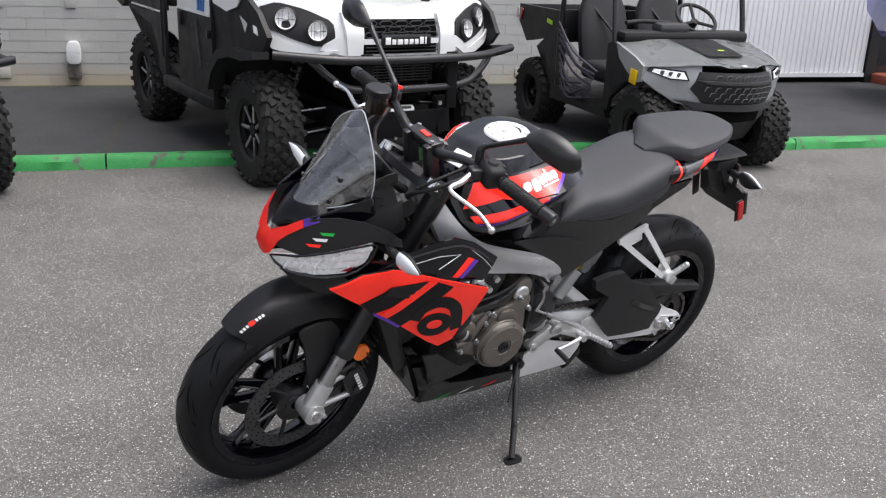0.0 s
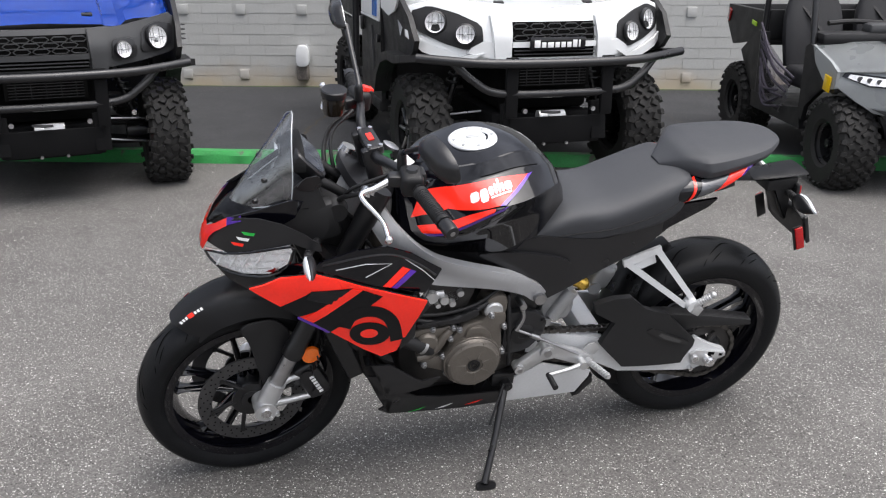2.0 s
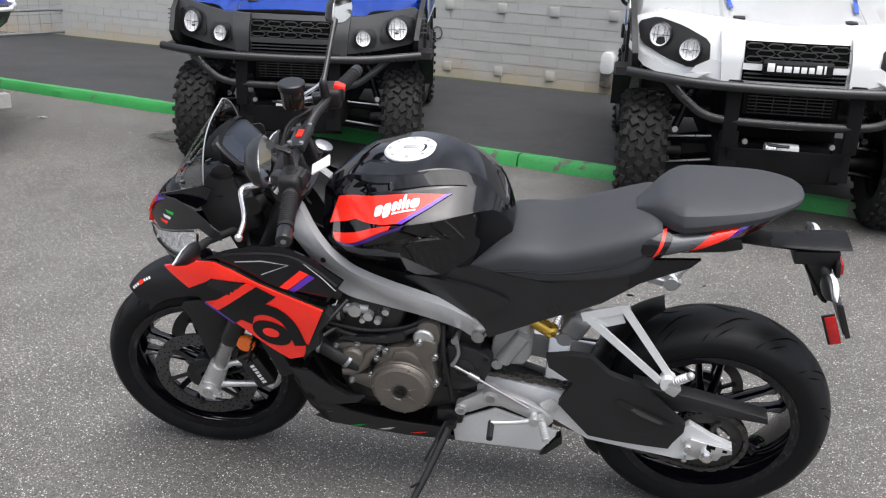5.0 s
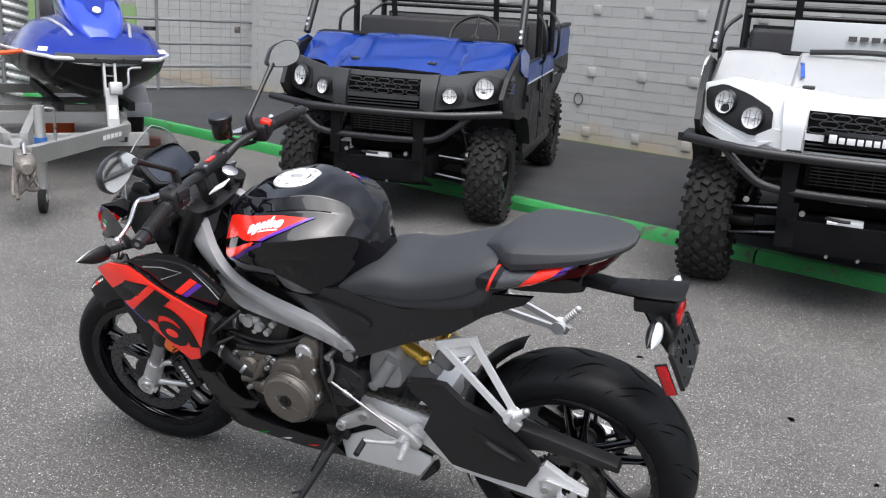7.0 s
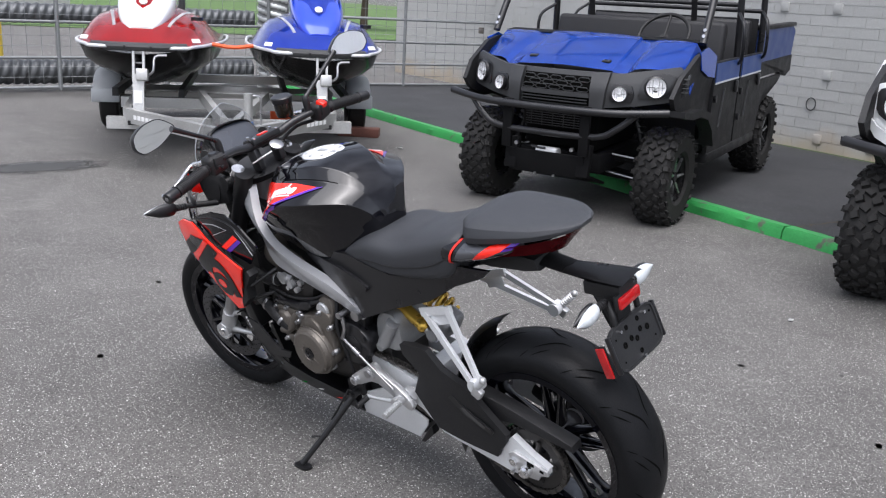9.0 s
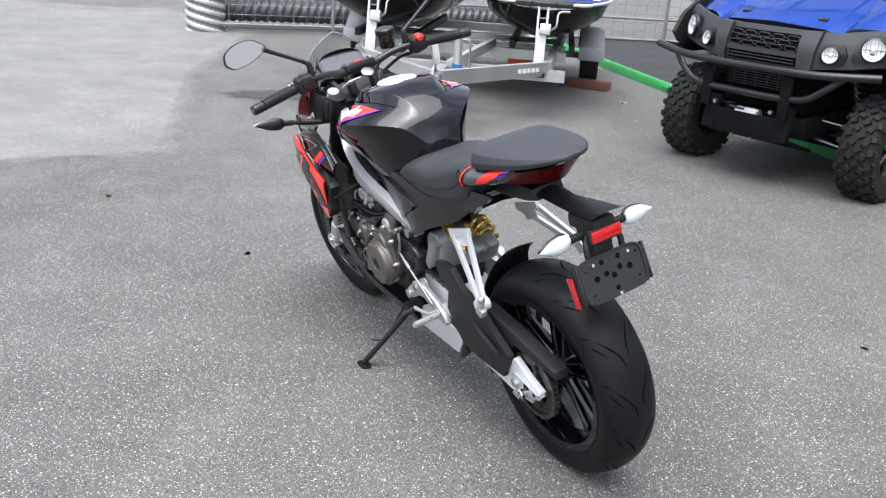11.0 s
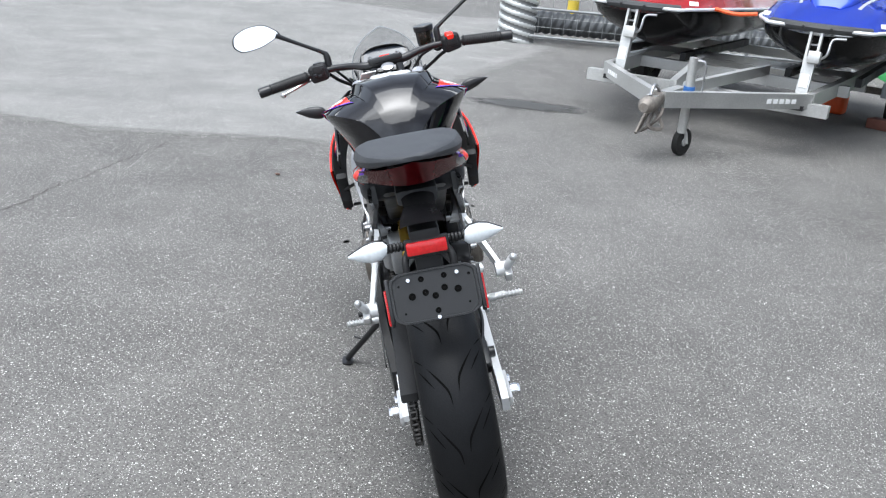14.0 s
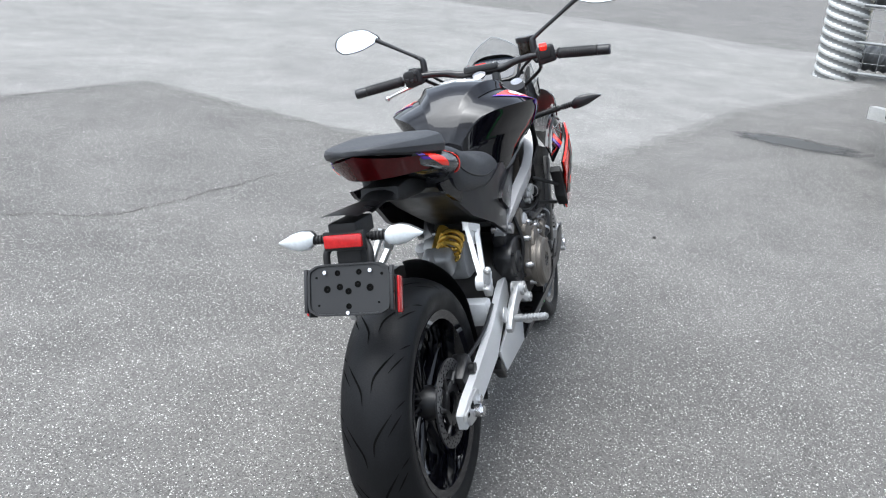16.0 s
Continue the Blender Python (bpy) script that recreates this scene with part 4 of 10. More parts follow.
for s in (-1, 1):
    f = lambda x, z: s * (nose_y(x, z) - 0.15 * max(0, z - 0.8))
    nose = part("nose_panel", shell(B(), flip(NOSE_SIDE, s), f, -s * 0.004, 0.03), M_BLACK_SATIN, bike, "matt black nose panel with small tricolour ticks")
    for i, m in enumerate((M_RED, M_WHITE_DECAL, M_GREEN_DECAL)):
        x, z = -0.705 + 0.013 * i, 0.815 + 0.017 * i
        part("colour_tick", shell(B(), flip([(x, z), (x + 0.03, z + 0.004), (x + 0.026, z - 0.004), (x + 0.006, z - 0.006)], s), lambda x, z: f(x, z) + s * 0.0012, -s * 0.0008, 0.05), m, nose)
    h = lambda x, z: s * (nose_y(x, z) + 0.002)
    part("headlight_bowl", shell(B(), flip(LIGHT_SIDE, s), lambda x, z: s * (nose_y(x, z) - 0.006 - 0.18 * (((z - 0.25 * x) * 48) % 1) / 48), -s * 0.004, 0.008), M_LAMP_IN, bike, "stepped bright headlight reflector")
    lamp = part("headlight_lens", shell(B(), flip(LIGHT_SIDE, s), h, -s * 0.002, 0.03), M_CLEAR, bike, "clear wedge-shaped headlight lens")
    bm = B()
    for x in (-0.73, -0.70, -0.672, -0.645):
        box(bm, (x, s * (nose_y(x, 0) - 0.008), 0.755 + 0.25 * (x + 0.73)), (0.005, 0.012, 0.045), (0, 28, s * 20), 0.002)
    tagged(part("lamp_fin", bm, M_LAMP_IN, lamp), kind="stuff")
    # red sheet in the lamp corner stands for the fairing's reflection
    part("lamp_marker", shell(B(), flip([(-0.632, 0.747), (-0.612, 0.753), (-0.590, 0.782), (-0.612, 0.765)], s), lambda x, z: s * (nose_y(x, z) - 0.008), -s * 0.002), M_LENS_RED, lamp)
    tube(bm := B(), [(x, h(x, z) + s * 0.0005, z) for x, z in LIGHT_SIDE], 0.0032, 6, 2, closed=True)
    part("lamp_seal", bm, M_BLACK_GLOSS, lamp)
    part("nose_lower", shell(B(), flip(UNDER_SIDE, s), lambda x, z: s * (nose_y(x, z) - 0.006 - 0.3 * max(0, 0.71 - z)), -s * 0.004, 0.03), M_BLACK_GLOSS, bike, "gloss black lower nose panel")
# red beak and black inner nose
def strip(lines, thick=0.004):
    """A sheet through rows of points, made solid."""
    bm = skin(B(), lines, cap=False, closed=False)
    bmesh.ops.solidify(bm, geom=bm.faces[:], thickness=thick)
    return bm


beak = []
for x, z, w in ((-0.772, 0.752, 0.014), (-0.776, 0.770, 0.042), (-0.768, 0.797, 0.05), (-0.756, 0.815, 0.044)):
    beak.append([(x + 0.5 * max(0, abs(k) * w - 0.03), k * w, z) for k in (-1, -0.6, -0.25, 0, 0.25, 0.6, 1)])
beak_ob = part("nose_beak", strip(beak), M_RED, bike, "fluorescent red pointed nose panel")
part("lettering_bar", box(B(), (-0.765, 0, 0.795), (0.002, 0.036, 0.012), (0, 28, 0)), M_WHITE_DECAL, beak_ob)
for s in (-1, 1):
    rows = [[(-0.757, s * 0.012, 0.818), (-0.764, s * 0.048, 0.796)], [(-0.738, s * 0.052, 0.845), (-0.744, s * 0.068, 0.828)], [(-0.710, s * 0.078, 0.872), (-0.712, s * 0.090, 0.857)]]
    part("beak_arm", strip(rows), M_RED, beak_ob)
    rows = [[(-0.710, s * 0.078, 0.8725), (-0.712, s * 0.090, 0.8575)], [(-0.678, s * 0.096, 0.889), (-0.678, s * 0.107, 0.876)]]
    part("beak_arm_purple", strip(rows), M_PURPLE, beak_ob)
    part("nose_cheek", shell(B(), flip([(-0.70, 0.880), (-0.64, 0.905), (-0.56, 0.942), (-0.535, 0.935), (-0.555, 0.895), (-0.585, 0.872), (-0.65, 0.878)], s), lambda x, z: s * (0.09 + 0.05 * min(1, max(0, (x + 0.70) / 0.14))), -s * 0.004, 0.03), M_BLACK_GLOSS, bike, "gloss black cheek panel beside the screen")
rows = []
for x, z, w in ((-0.752, 0.817, 0.02), (-0.735, 0.842, 0.05), (-0.708, 0.866, 0.076), (-0.67, 0.885, 0.095), (-0.60, 0.90, 0.112), (-0.54, 0.905, 0.12)):
    rows.append([(x + 0.02 * abs(k) ** 2, k * w, z + 0.012 * (1 - k * k)) for k in (-1, -0.66, -0.33, 0, 0.33, 0.66, 1)])
part("nose_top", strip(rows), M_BLACK_GLOSS, bike, "gloss black nose top under the screen")
# screen
rows = []
for t in range(13):
    q = t / 12
    xc, zc = -0.704 + 0.162 * q ** 1.1, 0.872 + 0.230 * q
    w = max(0.010, 0.126 * (1 - q ** 2.4) ** 0.62)
    xe, ze = -0.562 + 0.022 * q, 0.928 + 0.168 * q ** 0.95
    rows.append([(xc + (xe - xc) * abs(k) ** 1.7 * (w / 0.126) ** 0.5, k * w, zc + (ze - zc) * k * k * (w / 0.126) ** 0.5) for k in [-1 + i / 7 for i in range(15)]])
screen = part("windscreen", strip(rows, 0.003), M_GLASS, bike, "clear smoked tall windscreen")
edge = rows[0][::-1] + [r[0] for r in rows[1:]] + rows[-1][1:-1] + [r[-1] for r in rows[:0:-1]]
part("screen_edge", tube(B(), edge, 0.0016, 6, 1, closed=True), mat("screen_edge", (0.34, 0.36, 0.38), 0.15, 0, 0.05), screen)
bm = B()
for s in (-1, 1):
    for q in (1, 4):
        p = Vector(rows[q][3 if s < 0 else 11])
        rod(bm, p + Vector((-0.004, s * 0.003, 0.0)), p + Vector((0.004, -s * 0.003, 0)), 0.006, n=10)
tagged(part("screen_screw", bm, M_BLACK_SATIN, screen), kind="stuff")
# dash
DASH = pose(-0.508, 0, 0.990, 0, 46, 0)
outl = soften([(-0.054, -0.078), (-0.02, -0.088), (0.05, -0.086), (0.056, 0.086), (-0.02, 0.088), (-0.054, 0.078)], 2)
bm = skin(B(), [[(a * k, b * k, h) for a, b in outl] for h, k in ((-0.035, 0.8), (-0.01, 1.0), (0.004, 1.0), (0.008, 0.96))])
bm.transform(DASH)
dash = part("dash", bm, M_BLACK_SATIN, bike, "wide screen dash in a black hood")
bm = skin(B(), [[(a * 0.84, b * 0.86, h) for a, b in outl] for h in (0.006, 0.0095)])
bm.transform(DASH)
part("dash_screen", bm, M_DASH, dash)
rows = []
for a in range(17):
    t = radians(-96 + 192 * a / 16)
    y, z = 0.104 * math.copysign(abs(math.sin(t)) ** 0.8, math.sin(t)), math.cos(t)
    rows.append([(-0.572, y * 0.74, 0.988 + 0.030 * z), (-0.548, y * 0.82, 0.991 + 0.045 * z), (-0.522, y * 0.88, 0.990 + 0.052 * z)])
part("dash_hood", strip(rows, 0.005), M_BLACK_MATT, dash)
# black inner panels that close the cockpit at both sides of the dash
for s in (-1, 1):
    poly = [(-0.585, 0.885), (-0.560, 0.950), (-0.530, 0.975), (-0.500, 0.965), (-0.475, 0.90), (-0.47, 0.845), (-0.495, 0.812), (-0.55, 0.805)]
    part("cockpit_panel", shell(B(), flip(soften(poly, 1), s), lambda x, z: s * (0.104 + 0.02 * min(1, max(0, (0.98 - z) / 0.12))), -s * 0.005, 0.03), M_BLACK_MATT, dash, "black inner cockpit panel")
    wing_flap = [(-0.550, 0.955), (-0.530, 0.985), (-0.495, 0.992), (-0.485, 0.960), (-0.52, 0.945)]
    part("cockpit_flap", shell(B(), flip(soften(wing_flap, 1), s), lambda x, z: s * (0.112 + 0.2 * max(0, z - 0.95)), -s * 0.004, 0.03), M_BLACK_SATIN, dash)
# brackets behind the nose
bm = B()
box(bm, (-0.54, 0, 0.86), (0.14, 0.16, 0.12), (0, -25, 0), 0.02)
box(bm, (-0.48, 0, 0.80), (0.16, 0.14, 0.14), (0, -25, 0), 0.02)
for s in (-1, 1):
    box(bm, (-0.50, s * 0.095, 0.855), (0.11, 0.05, 0.10), (0, -15, 0), 0.015)
    tube(bm, [(-0.55, s * 0.07, 0.93), (-0.50, s * 0.06, 0.95), (-0.42, s * 0.05, 0.9)], 0.012)
part("nose_bracket", bm, M_BLACK_MATT, bike, "black inner nose bracket and lamp housing")
rod(bm := B(), (-0.45, -0.118, 0.885), (-0.45, -0.09, 0.885), 0.024, 0.03, 28)
part("air_duct", bm, M_BLACK_MATT, bike, "round black duct beside the steering head")

# --- tank, seats, tail ---
M_TAIL_GREY = mat("dark_metal_grey_decal", (0.075, 0.077, 0.085), 0.22, 0.3, 0.06, 6, coat=0.4)
from mathutils.bvhtree import BVHTree

# stations of the tank: x, ridge height, then half width and height of top edge, notch, shoulder, knee and foot
TANK = [(-0.290, 0.915, 0.035, 0.910, 0.05, 0.885, 0.09, 0.800, 0.085, 0.79, 0.075, 0.775), (-0.25, 0.950, 0.06, 0.944, 0.082, 0.916, 0.130, 0.822, 0.120, 0.795, 0.10, 0.765), (-0.20, 0.985, 0.085, 0.976, 0.106, 0.941, 0.174, 0.842, 0.150, 0.800, 0.118, 0.758),
        (-0.15, 1.000, 0.108, 0.986, 0.128, 0.956, 0.202, 0.876, 0.172, 0.822, 0.126, 0.752), (-0.08, 1.012, 0.118, 1.002, 0.134, 0.970, 0.228, 0.926, 0.186, 0.856, 0.135, 0.748), (0.0, 1.018, 0.088, 1.008, 0.116, 0.977, 0.212, 0.938, 0.166, 0.864, 0.132, 0.745),
        (0.07, 0.994, 0.060, 0.989, 0.086, 0.970, 0.166, 0.938, 0.138, 0.860, 0.118, 0.748), (0.12, 0.952, 0.040, 0.950, 0.058, 0.948, 0.114, 0.926, 0.098, 0.850, 0.098, 0.757), (0.150, 0.912, 0.03, 0.910, 0.042, 0.908, 0.074, 0.893, 0.072, 0.84, 0.078, 0.77), (0.170, 0.868, 0.015, 0.866, 0.025, 0.862, 0.045, 0.852, 0.055, 0.83, 0.055, 0.79)]


def tank_half(q):
    """Foot, knee, shoulder, notch, top edge and ridge of a section, as (half width, height)."""
    return [(q[10], q[11]), (q[8], q[9]), (q[6], q[7]), (q[4], q[5]), (q[2], q[3]), (0.0, q[1])]


def rounded(h, q=0.14):
    out = [h[0]]
    for a, c, d in zip(h, h[1:], h[2:]):
        a, c, d = Vector(a), Vector(c), Vector(d)
        m = c * 0.75 + (c + q * (a - c) + c + q * (d - c)) * 0.125
        out += [tuple(c + 1.6 * q * (a - c)), tuple(c + 0.5 * q * (a - c) * 1.2 + 0.02 * (d - c)), tuple(m), tuple(c + 0.5 * q * (d - c) * 1.2 + 0.02 * (a - c)), tuple(c + 1.6 * q * (d - c))]
    return out + [h[-1]]


rings = []
for q in spline(TANK, 6):
    h = [(0.0, q[11]), (q[10] * 0.8, q[11] - 0.002)] + rounded(tank_half(q))
    rings.append([(q[0], w, z) for w, z in h] + [(q[0], -w, z) for w, z in h[-2:0:-1]])
tank = part("fuel_tank", skin(B(), rings), M_BLACK_GLOSS, bike, "gloss black fuel tank with red side flashes", smooth=60)
TANK_FINE = spline(TANK, 6)


def tank_at(x, v):
    """A place on the tank's left flank: x, and v from foot (0) over knee, shoulder and notch to the top edge (4)."""
    X = [q[0] for q in TANK_FINE]
    h = tank_half([float(np.interp(x, X, [q[i] for q in TANK_FINE])) for i in range(12)])
    i = min(4, max(0, int(v)))
    return Vector((x, -(h[i][0] + (v - i) * (h[i + 1][0] - h[i][0])), h[i][1] + (v - i) * (h[i + 1][1] - h[i][1])))


def flash(name, poly, m, s, lift=0.0015, parent=None):
    """A decal laid on the tank; outline in x and v."""
    bm = shell(B(), [(x, v * 0.08) for x, v in poly], lambda x, z: 0.0, 0.001, 0.008)
    for w in bm.verts:
        x, v = w.co.x, w.co.z / 0.08
        p = tank_at(x, v)
        n = (tank_at(x + 0.004, v) - tank_at(x - 0.004, v)).cross(tank_at(x, min(4.9, v + 0.12)) - tank_at(x, max(0.01, v - 0.12))).normalized()
        n = n if n.y < 0 or n.z > 0.5 else -n
        p = p + n * (lift + w.co.y)
        w.co = (p.x, p.y if s < 0 else -p.y, p.z)
    return part(name, bm, m, parent or tank)


T_RED = [(-0.262, 2.36), (-0.238, 2.95), (-0.19, 2.93), (-0.12, 2.90), (-0.05, 2.86), (0.022, 2.74), (-0.028, 2.38), (-0.074, 2.08), (-0.10, 2.13), (-0.182, 2.46)]
T_PUR = [(0.022, 2.74), (0.038, 2.76), (-0.012, 2.36), (-0.060, 2.05), (-0.074, 2.08), (-0.028, 2.38)]
T_RED2 = [(-0.250, 2.16), (-0.20, 2.20), (-0.14, 2.18), (-0.085, 2.06), (-0.09, 1.96), (-0.14, 1.98), (-0.20, 1.96), (-0.238, 1.92)]
T_PUR2 = [(-0.238, 1.91), (-0.20, 1.95), (-0.14, 1.97), (-0.09, 1.95), (-0.056, 2.02), (-0.066, 1.86), (-0.14, 1.78), (-0.20, 1.74), (-0.226, 1.68)]
for s in (-1, 1):
    rf = flash("tank_flash", T_RED, M_RED, s)
    rf["label"] = "fluorescent red tank flash"
    flash("tank_flash_purple", T_PUR, M_PURPLE, s)
    flash("tank_flash", T_RED2, M_RED, s)
    flash("tank_flash_purple", T_PUR2, M_PURPLE, s)
    # white maker's mark as plain rounded strokes
    for i, (w, h0, h1) in enumerate(((0.019, 0, 0.25), (0.018, -0.10, 0.25), (0.011, 0, 0.25), (0.007, 0, 0.29), (0.007, 0, 0.40), (0.007, 0, 0.25), (0.019, 0, 0.25))):
        x = -0.132 + [0, 0.0215, 0.042, 0.055, 0.064, 0.073, 0.082][i]
        v = 2.40 + 0.5 * (x + 0.132)
        flash("white_mark", soften([(x, v + h0), (x + w, v + h0 + 0.01), (x + w, v + h1 + 0.01), (x, v + h1)], 1), M_WHITE_DECAL, s, 0.0032)
    flash("white_mark", [(-0.088, 2.34), (-0.036, 2.36), (-0.036, 2.41), (-0.088, 2.39)], M_WHITE_DECAL, s, 0.0032)
    # near-black decals as recess shade behind the bar clamp and along the notch
    flash("tank_recess", soften([(-0.205, 3.25), (-0.175, 3.7), (-0.155, 3.6), (-0.185, 3.2)], 2), M_RECESS_SHADE, s, 0.0012)
    flash("tank_recess", soften([(-0.10, 2.98), (-0.02, 3.04), (0.085, 2.96), (-0.02, 3.10), (-0.10, 3.08)], 1), M_RECESS_SHADE, s, 0.0012)
CAP = pose(-0.083, 0, 1.0045, 0, -6, 0)
bm = lathe(B(), [(0.001, 0.0), (0.062, -0.004), (0.064, 0.004), (0.060, 0.008), (0.040, 0.0085), (0.038, 0.006), (0.034, 0.006), (0.032, 0.009), (0.001, 0.0095)], (0, 0, 0), (0, 0, 1), 48)
cap = part("fuel_cap", bm, M_SILVER, tank, "round silver fuel filler cap", CAP)
bm = B()
for i in range(8):
    a = 2 * math.pi * i / 8
    rod(bm, (0.05 * math.cos(a), 0.05 * math.sin(a), 0.006), (0.05 * math.cos(a), 0.05 * math.sin(a), 0.0105), 0.0045, n=10)
box(bm, (0.0, 0, 0.0105), (0.034, 0.012, 0.004), (0, 0, 0), 0.0015)
tagged(part("cap_bolt", bm, M_ALU, cap, xf=CAP), kind="stuff")
# papers and key in front of the tank
bm = box(B(), (-0.285, -0.07, 0.985), (0.05, 0.05, 0.004), (0, -30, 15), 0.001)
part("white_tag", bm, M_WHITE_DECAL, bike, "white paper tag by the steering head")
bm = lathe(B(), [(0.001, 0), (0.02, 0), (0.022, 0.008), (0.012, 0.012), (0.001, 0.012)], (-0.30, 0.0, 0.995), AX, 20)
part("ignition_lock", bm, M_STEEL, bike)

SEAT = [(0.055, 0.118, 0.738, 0.770, 0.4, 4.0), (0.10, 0.128, 0.738, 0.805, 0.4, 4.4), (0.15, 0.133, 0.738, 0.832, 0.4, 4.4), (0.20, 0.136, 0.740, 0.845, 0.4, 4.4), (0.28, 0.140, 0.745, 0.852, 0.4, 4.0), (0.37, 0.141, 0.760, 0.882, 0.4, 4.2), (0.44, 0.139, 0.775, 0.908, 0.45, 4.2), (0.485, 0.132, 0.795, 0.922, 0.55, 4.0), (0.508, 0.118, 0.84, 0.922, 0.6, 3.4)]
seat = part("rider_seat", body(B(), SEAT, 4, 44), M_SEAT, bike, "black textured rider seat", smooth=60)
for s in (-1, 1):
    tube(bm := B(), [(x, s * (w + 0.0005), zb + f * (zt - zb)) for x, w, zb, zt, f, e in SEAT[1:-1]], 0.0025, 6, 3)
    part("seam", bm, M_BLACK_MATT, seat)


def facet(stations):
    """A cushion with planed edges: x, half width, bottom, height of the widest line, top."""
    out = []
    for x, w, zb, zm, zt in spline(stations, 4):
        h = [(0.0, zb), (0.86 * w, zb), (0.97 * w, zb + 0.3 * (zm - zb)), (w, zm), (0.985 * w, zm + 0.20 * (zt - zm)), (0.93 * w, zm + 0.62 * (zt - zm)), (0.86 * w, zt - 0.22 * (zt - zm)), (0.70 * w, zt - 0.05 * (zt - zm)), (0.35 * w, zt), (0.0, zt)]
        out.append([(x, a, z) for a, z in h] + [(x, -a, z) for a, z in h[-2:0:-1]])
    return out


PILLION = [(0.452, 0.025, 0.903, 0.910, 0.918), (0.478, 0.055, 0.904, 0.918, 0.938), (0.505, 0.088, 0.906, 0.926, 0.958), (0.537, 0.124, 0.908, 0.932, 0.967), (0.565, 0.134, 0.912, 0.936, 0.972), (0.64, 0.127, 0.927, 0.948, 0.976), (0.72, 0.108, 0.944, 0.961, 0.981), (0.768, 0.080, 0.957, 0.969, 0.983), (0.797, 0.052, 0.965, 0.974, 0.982), (0.810, 0.022, 0.969, 0.974, 0.979)]
pillion = part("pillion_seat", skin(B(), facet(PILLION)), M_SEAT, bike, "raised black passenger seat", smooth=26)
PBASE = [(0.475, 0.05, 0.905, 0.92, 0.5, 3), (0.53, 0.096, 0.912, 0.926, 0.5, 3), (0.60, 0.100, 0.926, 0.940, 0.5, 3), (0.68, 0.090, 0.944, 0.957, 0.5, 3), (0.76, 0.06, 0.962, 0.972, 0.5, 3), (0.795, 0.025, 0.972, 0.98, 0.5, 3)]
part("seat_base", body(B(), PBASE, 3, 24), M_BLACK_GLOSS, pillion)
TAIL = [(0.42, 0.116, 0.795, 0.88, 0.6, 2.8), (0.47, 0.138, 0.818, 0.914, 0.55, 2.6), (0.53, 0.144, 0.842, 0.922, 0.5, 2.3), (0.6, 0.137, 0.865, 0.937, 0.48, 2.1), (0.66, 0.119, 0.888, 0.952, 0.5, 2.0), (0.72, 0.08881, 0.918, 0.966, 0.8, 2.2), (0.77, 0.05992, 0.946, 0.976, 0.7, 2), (0.795, 0.02675, 0.962, 0.979, 0.5, 2)]
tail = part("tail_fairing", body(B(), TAIL, 4, 32), M_BLACK_GLOSS, bike, "gloss black tail fairing with red flashes", smooth=60)


def tail_y(x, z):
    X = [q[0] for q in TAIL]
    w, zb, zt, f, e = [np.interp(x, X, [s[i] for s in TAIL]) for i in range(1, 6)]
    zm = zb + f * (zt - zb)
    v = abs(z - zm) / max(1e-4, (zt - zm if z > zm else zm - zb))
    return w * max(0.02, 1 - min(1, v) ** e) ** (1 / e)


for s in (-1, 1):
    fl = lambda poly, m, nm, lift=0.0045: part(nm, shell(B(), flip(poly, s), lambda x, z: s * (tail_y(x, z) + lift), -s * 0.0015, 0.012), m, tail)
    fl([(0.500, 0.834), (0.532, 0.908), (0.60, 0.922), (0.70, 0.955), (0.700, 0.930), (0.685, 0.908), (0.64, 0.884), (0.58, 0.862)], M_TAIL_GREY, "tail_panel_grey", 0.0026)
    fl([(0.569, 0.880), (0.590, 0.902), (0.614, 0.922), (0.676, 0.940), (0.648, 0.915), (0.602, 0.889)], M_RED, "tail_flash", 0.0044)
    fl([(0.648, 0.915), (0.676, 0.940), (0.700, 0.947), (0.672, 0.920)], M_PURPLE, "tail_flash_purple", 0.0044)
    fl([(0.483, 0.832), (0.510, 0.910), (0.518, 0.912), (0.491, 0.834)], M_RED, "tail_flash", 0.0044)
    fl([(0.56, 0.860), (0.64, 0.886), (0.700, 0.932), (0.694, 0.915), (0.66, 0.890), (0.60, 0.866)], M_LENS_DARK, "tail_edge", 0.0036)
# rear lamp under the tail: dark red lens on both flanks meeting in the middle
bm = B()
rows = []
for t in range(15):
    k = -1 + 2 * t / 14
    x = 0.800 - 0.135 * abs(k) ** 1.7
    y = 0.124 * k
    rows.append([(x, y, 0.964 - 0.035 * abs(k)), (x - 0.05, y * 0.97, 0.898 - 0.008 * abs(k))])
rear_lamp = part("tail_lamp", strip(rows, 0.012), M_TAIL_RED, tail, "dark red wraparound tail lamp")
# undertail, arm and plate holder
TY = -0.004
bm = plate(B(), [(0.42, 0.812), (0.55, 0.812), (0.66, 0.826), (0.70, 0.838), (0.69, 0.868), (0.62, 0.87), (0.5, 0.845)], -0.05, 0.05, 0.01)
under = part("undertail", bm, M_BLACK_MATT, bike, "matt black undertail")
rows = []
for x, z, w in ((0.60, 0.856, 0.038), (0.68, 0.854, 0.040), (0.76, 0.846, 0.036), (0.83, 0.842, 0.034)):
    rows.append([(x, k * w, z + 0.010 * (1 - abs(k) ** 3)) for k in (-1, -0.8, -0.4, 0, 0.4, 0.8, 1)])
arm = part("plate_arm", strip(rows, 0.036), M_BLACK_MATT, bike, "black arm that carries the plate holder")
rows = []
